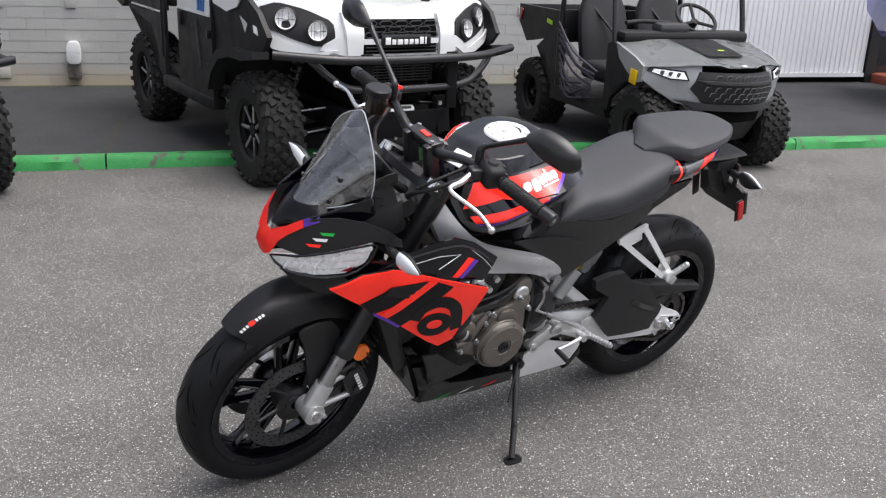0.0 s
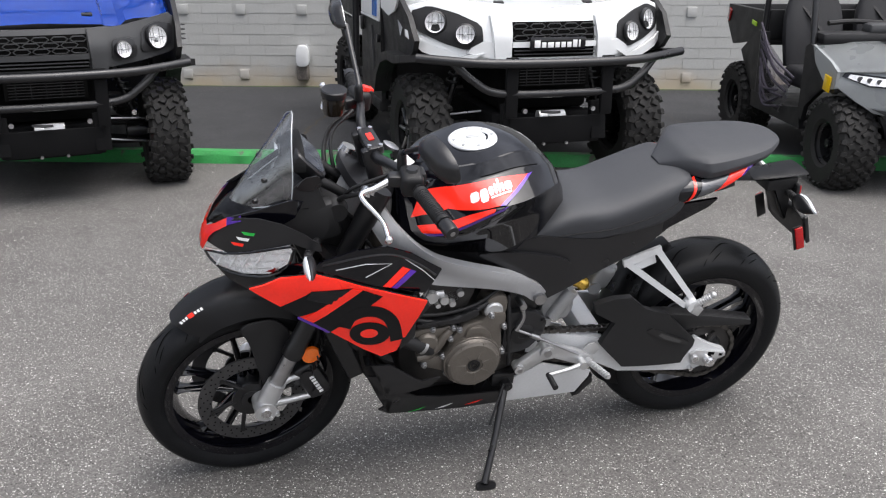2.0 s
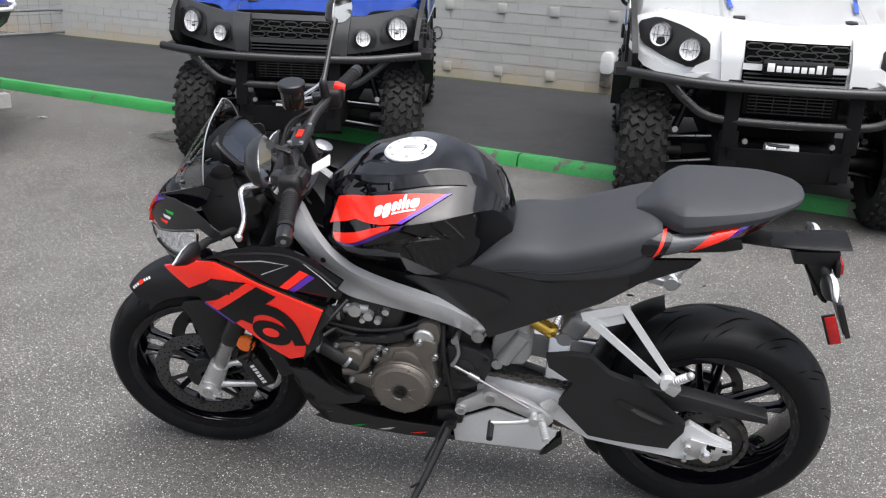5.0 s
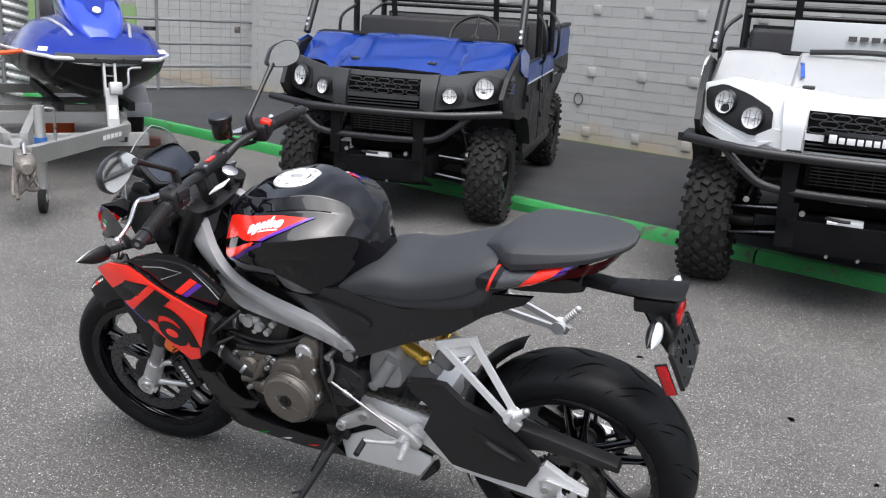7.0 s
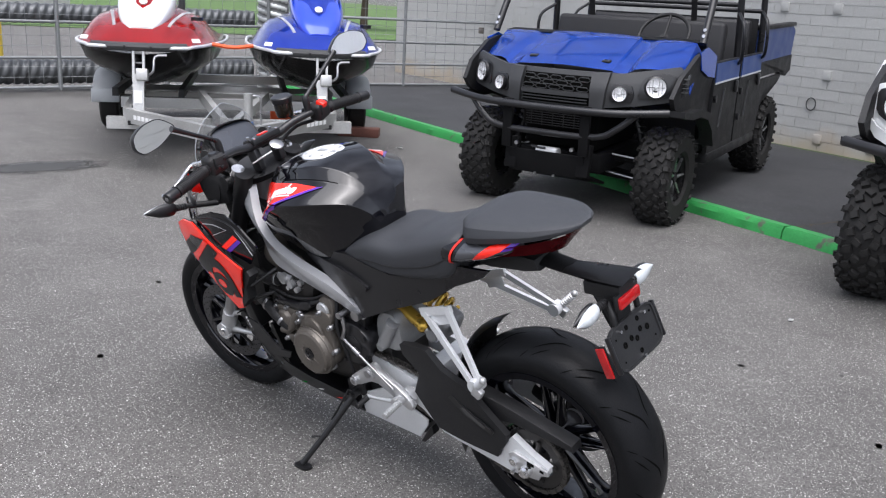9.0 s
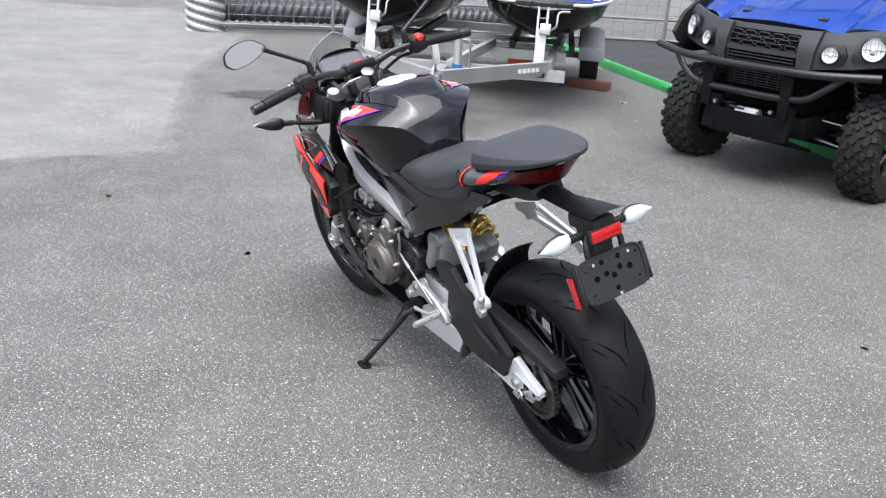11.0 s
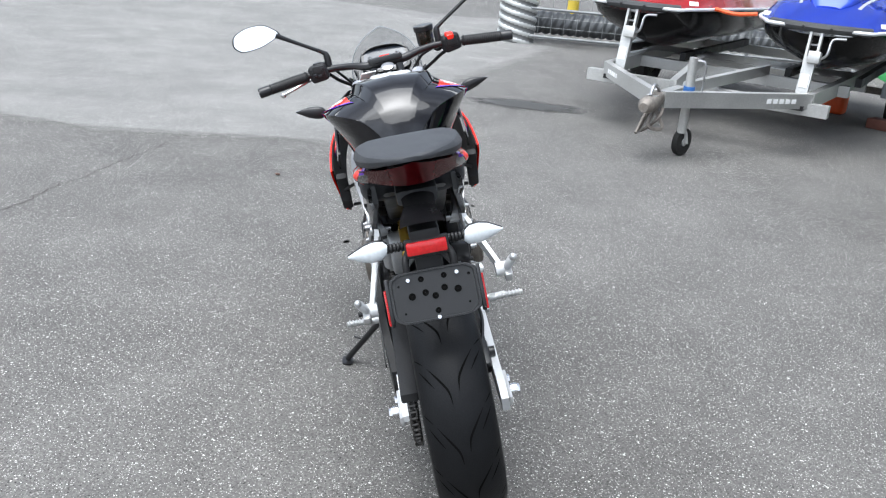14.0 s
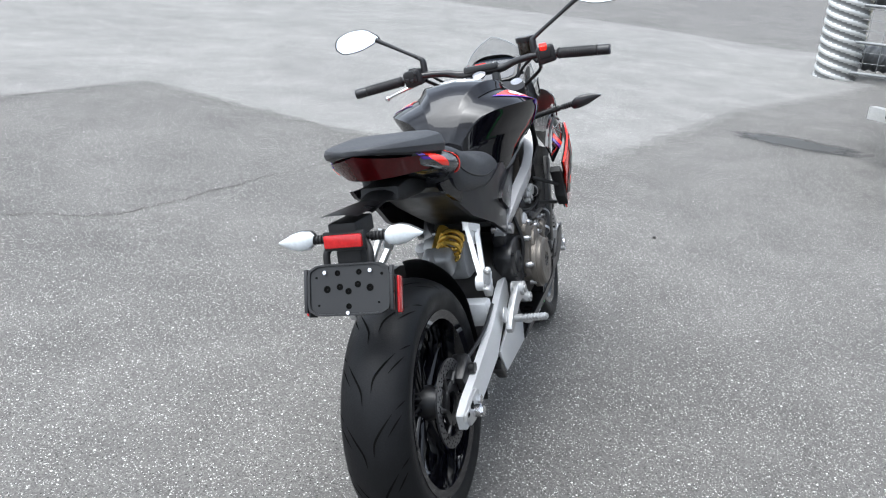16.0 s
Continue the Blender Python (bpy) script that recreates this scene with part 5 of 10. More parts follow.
for x, z, w in ((0.76, 0.850, 0.034), (0.805, 0.853, 0.040), (0.86, 0.857, 0.046), (0.905, 0.861, 0.048), (0.932, 0.863, 0.048)):
    rows.append([(x, TY + k * w, z + 0.005 * (1 - abs(k) ** 4)) for k in (-1, -0.85, -0.8, -0.4, 0, 0.4, 0.8, 0.85, 1)])
part("arm_end", strip(rows, 0.022), M_BLACK_SATIN, arm, "flat satin black end of the plate arm")
part("arm_box", box(B(), (0.866, TY, 0.826), (0.10, 0.066, 0.036), (0, -4, 0), 0.006), M_BLACK_MATT, arm)
bm = plate(B(), soften([(0.815, 0.835), (0.910, 0.84), (0.905, 0.80), (0.912, 0.745), (0.915, 0.70), (0.900, 0.705), (0.872, 0.745), (0.840, 0.805)], 1, 0.12), TY - 0.03, TY + 0.03, 0.008)
part("plate_arm_drop", bm, M_BLACK_MATT, arm)
for s in (-1, 1):
    bm = tube(B(), [(0.885, TY + s * 0.034, 0.80), (0.905, TY + s * 0.05, 0.782), (0.912, TY + s * 0.052, 0.755)], 0.008)
    part("plate_strut", bm, M_BLACK_MATT, arm)
PL = pose(0.936, TY, 0.706, 0, 0, 0) @ Matrix.Rotation(radians(-22), 4, "Y")     # x out to the rear
outl = soften([(-0.097, -0.056), (0.097, -0.056), (0.097, 0.056), (-0.097, 0.056)], 3, 0.12)
bm = skin(B(), [[(h, a * k, b * k) for a, b in outl] for h, k in ((-0.006, 0.98), (0.004, 1.0), (0.007, 0.985), (0.007, 0.93), (0.003, 0.92))])
holder = part("plate_holder", bm, mat("dark_grey_plastic_plate", (0.017, 0.0175, 0.019), 0.5, 0, 0.15, 12, 0.15, 500, spec=0.4), bike, "empty black licence plate holder", PL)
bm = B()
for a, b in ((-0.053, 0.038), (0.053, 0.038), (0.0, -0.05)):
    rod(bm, (0.003, a, b), (0.010, a, b), 0.0042, n=14)
tagged(part("plate_screw", bm, M_CHROME, holder, xf=PL), kind="stuff")
bm = B()
for a, b, r in ((-0.05, 0.002, 0.010), (0.05, 0.002, 0.010), (-0.025, 0.036, 0.008), (0.025, 0.036, 0.008), (-0.02, 0.006, 0.009), (0.0, -0.004, 0.009), (0.022, 0.010, 0.009), (0.0, -0.036, 0.008), (-0.075, 0.028, 0.003), (0.078, 0.03, 0.004), (-0.07, -0.032, 0.003), (0.07, -0.03, 0.003)):
    lathe(bm, [(r * 0.8, 0.0028), (r * 0.8, 0.0042), (r * 0.55, 0.0042), (r * 0.45, 0.0032), (0.0005, 0.0032)], Vector((0, a, b)), (1, 0, 0), 14)
tagged(part("holder_boss", bm, M_RECESS_SHADE, holder, xf=PL), kind="stuff")
for s in (-1, 1):
    bm = box(B(), (-0.026, s * 0.106, -0.014), (0.024, 0.006, 0.078), (0, 0, s * 5), 0.002)
    part("side_reflector", bm, M_REFLECTOR, holder, "red side reflector", PL)
    bm = box(B(), (-0.028, s * 0.1005, -0.014), (0.030, 0.005, 0.084), (0, 0, s * 5), 0.001)
    part("reflector_back", bm, M_BLACK_MATT, holder, xf=PL)
    bm = box(B(), (0.002, s * 0.100, 0.0), (0.012, 0.008, 0.095), (0, 0, 0), 0.002)
    part("holder_edge", bm, M_BLACK_SATIN, holder, xf=PL)
bm = box(B(), (0.920, TY, 0.809), (0.012, 0.088, 0.029), (0, -8, 0), 0.004)
part("centre_reflector", bm, M_REFLECTOR, arm, "rectangular red reflector")
bm = box(B(), (0.913, TY, 0.808), (0.012, 0.096, 0.042), (0, -8, 0), 0.004)
part("reflector_frame", bm, M_BLACK_MATT, arm)


def indicator(root, out, label):
    """A turn signal: ribbed rubber stem, black back, milky pointed lens."""
    root, out = Vector(root), Vector(out)
    d = (out - root).normalized()
    bm = B()
    for i in range(5):
        lathe(bm, [(0.0075, -0.004), (0.0105, -0.002), (0.0105, 0.002), (0.0075, 0.004)], root + d * (0.012 + 0.008 * i), d, 14)
    rod(bm, root, root + d * 0.05, 0.0075, n=12)
    stem = part("indicator", bm, M_BLACK_MATT, bike, label)
    a, u, w = basis(d)
    L = (out - root).length
    rings, lens = [], []
    for t, r in ((0.045, 0.012), (0.055, 0.021), (0.075, 0.023), (0.5 * L + 0.03, 0.019), (0.8 * L + 0.01, 0.010), (L, 0.002)):
        rings.append([root + d * t + r * (0.62 * math.cos(q) * Vector((1, 0, 0)) + 1.0 * math.sin(q) * Vector((0, 0.2, 1)).normalized()) for q in (2 * math.pi * i / 18 for i in range(18))])
    return stem, rings


for s in (-1, 1):
    stem, rings = indicator((0.882, TY + s * 0.04, 0.806), (0.884, TY + s * 0.170, 0.806), "rear turn signal with milky lens")
    part("lens", skin(B(), [[p + Vector((0.0045, 0, 0)) for p in r] for r in rings]), M_LENS_WHITE, stem)
    part("housing", skin(B(), [[c + Vector(((p.x - c.x) * 0.9 - 0.0055, (p.y - c.y) * 1.03, (p.z - c.z) * 1.03)) for p in r] for r in rings for c in (sum(r, Vector()) / len(r),)]), M_BLACK_SATIN, stem)
    stem, rings = indicator((-0.535, s * 0.205, 0.83), (-0.545, s * 0.352, 0.857), "front turn signal with black back and milky lens")
    part("housing", skin(B(), rings), M_BLACK_SATIN, stem)
    part("lens", skin(B(), [[c + Vector(((p.x - c.x) * 0.75 - 0.006, (p.y - c.y) * 0.9, (p.z - c.z) * 0.9)) for p in r] for r in rings[1:] for c in (sum(r, Vector()) / len(r),)]), M_LENS_WHITE, stem)
    bm = tube(B(), [(-0.50, s * 0.12, 0.815), (-0.535, s * 0.205, 0.83)], 0.010)
    part("indicator_bracket", bm, M_BLACK_MATT, bike)

# --- frame, side covers, fairings ---
FRAME = [(-0.385, 0.915), (-0.345, 0.90), (-0.30, 0.838), (-0.25, 0.79), (-0.20, 0.758), (-0.125, 0.734), (-0.05, 0.710), (0.03, 0.678), (0.085, 0.645), (0.118, 0.61), (0.128, 0.582), (0.112, 0.56), (0.085, 0.572), (0.06, 0.598), (0.0, 0.628), (-0.06, 0.645), (-0.15, 0.660), (-0.22, 0.672), (-0.27, 0.70), (-0.33, 0.77), (-0.385, 0.87)]
frame_y = lambda x, z: 0.08 + 0.085 * math.sin(math.pi * min(1, max(0, (x + 0.40) / 0.70)) ** 0.8) + 0.012 * math.cos((z - 0.70 + 0.42 * (x + 0.05)) * 42)
for s in (-1, 1):
    bm = shell(B(), flip(soften(FRAME, 2), s), lambda x, z: s * frame_y(x, z), -s * 0.03, 0.03)
    beam = part("frame_beam", bm, M_GREY_PAINT, bike, "grey painted aluminium frame beam", smooth=50)
    rod(bm := B(), (0.104, s * 0.085, 0.584), (0.104, s * 0.148, 0.584), 0.016, n=20)
    part("frame_bolt", bm, M_STEEL, beam)
    rod(bm := B(), (-0.272, s * (frame_y(-0.272, 0.77) - 0.01), 0.772), (-0.272, s * (frame_y(-0.272, 0.772) + 0.004), 0.772), 0.007, n=12)
    part("frame_bolt", bm, M_FRAME_BLACK, beam)
rod(bm := B(), HEAD + AX * -0.2, HEAD + AX * 0.0, 0.04, n=24)
part("steering_head", bm, M_GREY_PAINT, bike)
COVER = [(-0.125, 0.735), (-0.08, 0.752), (0.0, 0.765), (0.094, 0.780), (0.193, 0.766), (0.267, 0.758), (0.39, 0.774), (0.465, 0.792), (0.505, 0.84), (0.516, 0.795), (0.392, 0.706), (0.257, 0.648), (0.129, 0.580), (0.11, 0.612), (0.05, 0.655), (-0.05, 0.700)]
cover_y = lambda x, z: 0.108 + 0.03 * math.sin(math.pi * min(1, max(0, (x + 0.14) / 0.66)))
for s in (-1, 1):
    cv = part("side_cover", shell(B(), flip(COVER, s), lambda x, z: s * cover_y(x, z), -s * 0.012, 0.04), M_BLACK_SATIN, bike, "black plastic side cover under the seat")
    inset = [(-0.09, 0.735), (-0.03, 0.742), (0.06, 0.735), (0.14, 0.718), (0.178, 0.699), (0.172, 0.684), (0.14, 0.668), (0.10, 0.640), (0.05, 0.665), (-0.04, 0.71)]
    part("cover_panel", shell(B(), flip(soften(inset, 1), s), lambda x, z: s * (cover_y(x, z) + 0.011), -s * 0.012, 0.03), M_BLACK_SATIN, cv)
    part("tail_rail", shell(B(), flip([(0.36, 0.75), (0.50, 0.835), (0.60, 0.845), (0.58, 0.822), (0.45, 0.755)], s), lambda x, z: s * 0.118, -s * 0.01, 0.05), M_BLACK_GLOSS, bike)

WING = [(-0.672, 0.730), (-0.60, 0.768), (-0.522, 0.780), (-0.466, 0.768), (-0.351, 0.732), (-0.249, 0.697), (-0.298, 0.650), (-0.310, 0.62), (-0.316, 0.535), (-0.354, 0.518), (-0.396, 0.545), (-0.512, 0.634), (-0.562, 0.664), (-0.606, 0.692)]
W_B1 = [(-0.56, 0.6635), (-0.602, 0.691), (-0.545, 0.726), (-0.53, 0.739), (-0.435, 0.749), (-0.489, 0.696)]
W_B2 = [(-0.526, 0.644), (-0.484, 0.614), (-0.362, 0.723), (-0.41, 0.743)]


def stroke(pts, w):
    """A band of width w along a smooth line in x and z, as an outline."""
    Q = [Vector(p) for p in spline(pts, 4)]
    one, two = [], []
    for i, p in enumerate(Q):
        d = (Q[min(i + 1, len(Q) - 1)] - Q[max(i - 1, 0)]).normalized()
        n = Vector((-d.y, d.x)) * w / 2
        one.append(tuple(p + n))
        two.append(tuple(p - n))
    return one + two[::-1]


W_ARC = stroke([(-0.452, 0.628), (-0.438, 0.662), (-0.402, 0.680), (-0.362, 0.672), (-0.334, 0.640), (-0.318, 0.575)], 0.032)
W_RING = [(-0.388 + 0.050 * math.cos(a) - 0.006 * math.sin(a), 0.604 + 0.040 * math.sin(a)) for a in (2 * math.pi * i / 24 for i in range(24))]
W_HOLE = [(-0.390 + 0.022 * math.cos(a), 0.606 + 0.015 * math.sin(a)) for a in (2 * math.pi * i / 16 for i in range(16))]


def wing_y(x, z):
    t = (x + 0.672) / 0.42
    return 0.180 + 0.075 * math.sin(math.pi * 0.5 * min(1, max(0, t)) ** 0.8) - 0.16 * max(0, 0.67 - z) - 0.25 * max(0, z - 0.75)


for s in (-1, 1):
    at = lambda lift: (lambda x, z: s * (wing_y(x, z) + lift))
    wing = part("side_fairing", shell(B(), flip(WING, s), at(0), -s * 0.006, 0.03), M_RED, bike, "fluorescent red side fairing with black slashes and a round mark", smooth=25)
    part("fairing_lining", shell(B(), flip(WING, s), at(-0.0085), -s * 0.003, 0.03), M_BLACK_MATT, wing, "black inner face")
    for poly in (W_B1, W_B2):
        part("black_slash", shell(B(), flip(poly, s), at(0.0022), -s * 0.0012, 0.025), M_BLACK_DECAL, wing)
    part("grey_slash", shell(B(), flip([(-0.545, 0.716), (-0.485, 0.704), (-0.44, 0.746), (-0.53, 0.740)], s), at(0.0034), -s * 0.0012, 0.025), M_BLACK_GLOSS, wing)
    part("red_slash", shell(B(), flip([(-0.548, 0.659), (-0.527, 0.646), (-0.412, 0.7425), (-0.436, 0.748)], s), at(0.0034), -s * 0.0012, 0.025), M_RED, wing)
    part("round_mark", shell(B(), flip(W_RING, s), at(0.0024), -s * 0.0012, 0.02), M_BLACK_DECAL, wing)
    part("round_mark_arc", shell(B(), flip(W_ARC[::-1], s), at(0.0025), -s * 0.0012, 0.02), M_BLACK_DECAL, wing)
    part("round_mark_hole", shell(B(), flip(W_HOLE, s), at(0.0034), -s * 0.0010, 0.02), M_RED, wing)
    part("purple_edge", shell(B(), flip([(-0.56, 0.6630), (-0.512, 0.6335), (-0.485, 0.613), (-0.49, 0.607), (-0.515, 0.625), (-0.563, 0.655)], s), at(0.0), -s * 0.006, 0.05), M_PURPLE, wing)
    # black upper fairing with red and purple tick
    UP = [(-0.56, 0.772), (-0.50, 0.803), (-0.42, 0.832), (-0.35, 0.838), (-0.285, 0.812), (-0.23, 0.775), (-0.206, 0.760), (-0.246, 0.700), (-0.352, 0.735), (-0.468, 0.771), (-0.522, 0.783)]
    up_y = lambda x, z: s * (0.232 - 0.22 * max(0, z - 0.74) - 0.10 * max(0, x + 0.35) - 0.16 * max(0, -0.40 - x))
    up = part("upper_fairing", shell(B(), flip(UP, s), up_y, -s * 0.006, 0.03), M_BLACK_GLOSS, bike, "gloss black upper fairing with a red and purple tick")
    tk = lambda poly, m, nm: part(nm, shell(B(), flip(poly, s), lambda x, z: up_y(x, z) + s * 0.002, -s * 0.0012, 0.03), m, up)
    tk([(-0.358, 0.739), (-0.308, 0.782), (-0.288, 0.773), (-0.338, 0.733)], M_RED, "red_tick")
    tk([(-0.337, 0.732), (-0.287, 0.772), (-0.273, 0.766), (-0.322, 0.727)], M_PURPLE, "purple_tick")
    for line in ([(-0.47, 0.784), (-0.40, 0.799), (-0.335, 0.794), (-0.40, 0.766)], [(-0.30, 0.800), (-0.255, 0.765), (-0.225, 0.735)]):
        tube(bm := B(), [(x, up_y(x, z) + s * 0.0015, z) for x, z in line], 0.0014, 5, 1)
        part("pin_stripe", bm, M_GREY_PAINT, up)
    tube(bm := B(), [(x, up_y(x, z) + s * 0.001, z) for x, z in ((-0.50, 0.795), (-0.40, 0.818), (-0.33, 0.815), (-0.27, 0.785), (-0.222, 0.748))], 0.0028, 6, 4)
    part("fairing_ridge", bm, M_BLACK_SATIN, up)
    # rear return of the fairing and its stays
    bm = plate(B(), [(-0.30, 0.638), (-0.249, 0.684), (-0.235, 0.67), (-0.27, 0.62), (-0.27, 0.58), (-0.31, 0.54)], s * 0.205, s * 0.24, 0.004)
    part("fairing_return", bm, M_BLACK_MATT, wing)
    for a, c in (((-0.27, s * 0.22, 0.62), (-0.22, s * 0.15, 0.66)), ((-0.31, s * 0.20, 0.55), (-0.25, s * 0.14, 0.57))):
        part("fairing_stay", tube(B(), [a, c], 0.006), M_FRAME_BLACK, wing)
    # inner wall between fairing and radiator
    bm = shell(B(), flip([(-0.60, 0.68), (-0.45, 0.72), (-0.33, 0.68), (-0.33, 0.50), (-0.40, 0.47), (-0.50, 0.58)], s), lambda x, z: s * 0.135, -s * 0.01, 0.08)
    part("inner_fairing", bm, M_BLACK_MATT, bike)

# --- radiator, engine, exhaust ---
bm = box(B(), (-0.455, 0, 0.53), (0.045, 0.30, 0.30), (0, -22, 0), 0.008)
rad = part("radiator", bm, M_FRAME_BLACK, bike, "black radiator core behind the front wheel")
bm = B()
for i in range(16):
    box(bm, (-0.479 - 0.013 * (i - 7.5) * -0.374, 0, 0.53 + (i - 7.5) * 0.0165), (0.004, 0.28, 0.004), (0, -22, 0))
tagged(part("radiator_fin", bm, M_ENGINE_DARK, rad), kind="stuff")
bm = B()
body(bm, [(-0.27, 0.09, 0.33, 0.47, 0.5, 4), (-0.22, 0.125, 0.30, 0.50, 0.5, 5), (-0.10, 0.135, 0.29, 0.52, 0.5, 5), (0.02, 0.125, 0.30, 0.54, 0.5, 5), (0.12, 0.10, 0.32, 0.50, 0.5, 4), (0.16, 0.08, 0.35, 0.46, 0.5, 4)], 3, 28)
engine = part("engine_block", bm, M_ENGINE_DARK, bike, "bronze-grey twin-cylinder engine block", smooth=45)
# cylinders lean forward
bm = box(B(), (-0.185, 0, 0.575), (0.17, 0.27, 0.20), (0, 20, 0), 0.02)
part("cylinder_block", bm, M_ENGINE_DARK, engine)
bm = box(B(), (-0.235, 0, 0.665), (0.17, 0.25, 0.09), (0, 20, 0), 0.025)
part("cylinder_head", bm, M_ENGINE, engine)
def cast(pts, y0, y1, s, bevel=0.006, k=1):
    """A cast cover: an outline in x and z, solid from y0 to y1 on side s."""
    return plate(B(), soften(pts, k), s * y0, s * y1, bevel)


GEN = Vector((-0.085, 0, 0.420))


def en(px, pz):
    """Engine plan: hundredths of a metre ahead (-) or behind (+), and above the generator's axle."""
    return (GEN.x + px * 0.0115, GEN.z + pz * 0.0112)


def bolts(pts, y, s, parent, r=0.0062):
    for a, c in pts:
        x, z = en(a, c)
        bm = lathe(B(), [(r * 1.5, -0.02), (r * 1.5, -0.002), (r * 1.3, 0.0), (r, 0.0), (r, 0.006), (r * 0.8, 0.007), (r * 0.45, 0.007), (r * 0.45, 0.003), (0.0005, 0.003)], (x, s * y, z), (0, s, 0), 12)
        part("cover_bolt", bm, M_STEEL, parent)


for s in (-1, 1):
    ax = (0, s, 0)
    c = Vector((GEN.x, s * 0.170, GEN.z))
    # main casing with its flange
    MAIN = [en(*q) for q in ((-3.4, 9.6), (-1.5, 10.6), (1.9, 10.8), (3.6, 13.4), (7.6, 13.0), (8.0, 10.2), (6.8, 8.6), (7.6, 3.4), (7.6, -1.8), (4.6, -4.8), (-3.8, -4.8), (-6.8, -3.0), (-12.0, -1.0), (-12.8, 1.4), (-8.2, 1.8), (-6.8, 2.2), (-5.2, 6.6))]
    casing = part("engine_casing", cast(MAIN, 0.10, 0.162, s, 0.007, 2), M_ENGINE, engine, "bronze-grey cast engine casing")
    # domed generator cover
    bm = lathe(B(), [(0.083, -0.012), (0.083, 0.002), (0.081, 0.006), (0.078, 0.006), (0.075, 0.010), (0.073, 0.018), (0.066, 0.0225), (0.026, 0.024), (0.024, 0.021), (0.001, 0.021)], c, ax, 56)
    cc = part("clutch_cover" if s > 0 else "generator_cover", bm, M_ENGINE, engine, "round bronze-grey engine cover with ribs", smooth=30)
    for i in range(7):
        a = 2 * math.pi * i / 7 + 0.35
        d = Vector((math.cos(a), 0, math.sin(a)))
        part("cover_rib", rod(B(), c + d * 0.024 + Vector((0, s * 0.0225, 0)), c + d * 0.074 + Vector((0, s * 0.018, 0)), 0.0032, n=6), M_ENGINE, cc)
    bm = lathe(B(), [(0.018, 0.018), (0.018, 0.0245), (0.013, 0.0245), (0.012, 0.021), (0.001, 0.021)], c, ax, 28)
    boss = part("cover_cap", bm, M_FRAME_BLACK, cc)
    part("cap_mark", lathe(B(), [(0.008, 0.02), (0.008, 0.0235), (0.005, 0.0235), (0.005, 0.02)], c, ax, 16), M_FRAME_BLACK, boss)
    # raised web from the cover to the upper corner
    part("casing_web", cast([en(*q) for q in ((-2.4, 6.6), (-1.6, 10.0), (2.0, 10.0), (4.0, 8.0), (4.6, 5.6), (1.5, 6.9))], 0.15, 0.172, s, 0.006, 1), M_ENGINE, casing)
    bolts(((-3.6, 9.4), (-5.6, 7.0), (-7.2, 1.9), (-11.6, -0.2), (-6.0, -3.4), (0.5, -5.0), (5.2, -4.4), (7.6, 1.4), (7.4, 9.0), (4.0, 12.6)), 0.166, s, casing)
    # upper tower
    part("casing_tower", cast([en(*q) for q in ((1.9, 12.6), (3.2, 16.4), (5.6, 17.6), (7.8, 17.0), (8.6, 14.2), (8.0, 10.6), (3.0, 10.6))], 0.08, 0.150, s, 0.012, 2), M_ENGINE, engine)
    part("tower_cap", lathe(B(), [(0.026, -0.01), (0.026, 0.004), (0.022, 0.008), (0.001, 0.008)], (GEN.x + 0.055, s * 0.150, GEN.z + 0.148), ax, 24), M_ALU, engine)
    # water pump with its arched outlet
    PUMP = [en(*q) for q in ((-15.4, 9.4), (-12.0, 10.4), (-8.4, 10.0), (-5.2, 10.6), (-4.6, 8.6), (-7.0, 6.2), (-7.6, 2.6), (-13.0, 2.0), (-15.0, 5.4))]
    pump = part("water_pump" if s < 0 else "side_casing", cast(PUMP, 0.09, 0.158, s, 0.008, 2), M_ENGINE, engine, "cast water pump housing")
    x0, z0 = en(-11.2, 6.2)
    part("pump_dome", lathe(B(), [(0.034, -0.006), (0.033, 0.006), (0.026, 0.014), (0.010, 0.017), (0.001, 0.017)], (x0, s * 0.156, z0), ax, 28), M_ENGINE, pump)
    for i in range(3):
        a = 2 * math.pi * i / 3 + 0.5
        part("pump_rib", rod(B(), (x0, s * 0.172, z0), (x0 + 0.03 * math.cos(a), s * 0.166, z0 + 0.03 * math.sin(a)), 0.0032, n=6), M_ENGINE, pump)
    pts = [(*en(a, h),) for a, h in ((-13.4, 2.0), (-10.8, 2.6), (-8.6, 4.8), (-7.2, 7.4), (-5.6, 9.4))]
    part("pump_outlet", tube(B(), [(x, s * 0.160, z) for x, z in pts], [0.012, 0.013, 0.013, 0.012, 0.010], 14), M_ENGINE, pump)
    bolts(((-14.8, 9.0), (-10.0, 10.0), (-12.6, 2.2), (-5.0, 9.8)), 0.160, s, pump)
    # hoses to the radiator
    hose = lambda pts, r, nm="coolant_hose": part(nm, tube(B(), pts, r, 14), M_BLACK_MATT, bike, "black rubber hose")
    hose([(-0.20, s * 0.155, 0.462), (-0.245, s * 0.165, 0.492), (-0.31, s * 0.15, 0.515), (-0.38, s * 0.12, 0.50)], 0.019)
    hose([(-0.235, s * 0.135, 0.612), (-0.29, s * 0.14, 0.600), (-0.36, s * 0.13, 0.61)], 0.018)
    hose([(-0.02, s * 0.13, 0.60), (-0.09, s * 0.155, 0.575), (-0.18, s * 0.155, 0.552), (-0.28, s * 0.145, 0.57)], 0.007, "cable")
    hose([(0.0, s * 0.125, 0.63), (-0.08, s * 0.145, 0.59), (-0.18, s * 0.15, 0.573), (-0.27, s * 0.15, 0.585)], 0.005, "cable")
    hose([(0.015, s * 0.13, 0.60), (0.02, s * 0.15, 0.52), (0.03, s * 0.14, 0.44), (0.04, s * 0.135, 0.36)], 0.006, "cable")
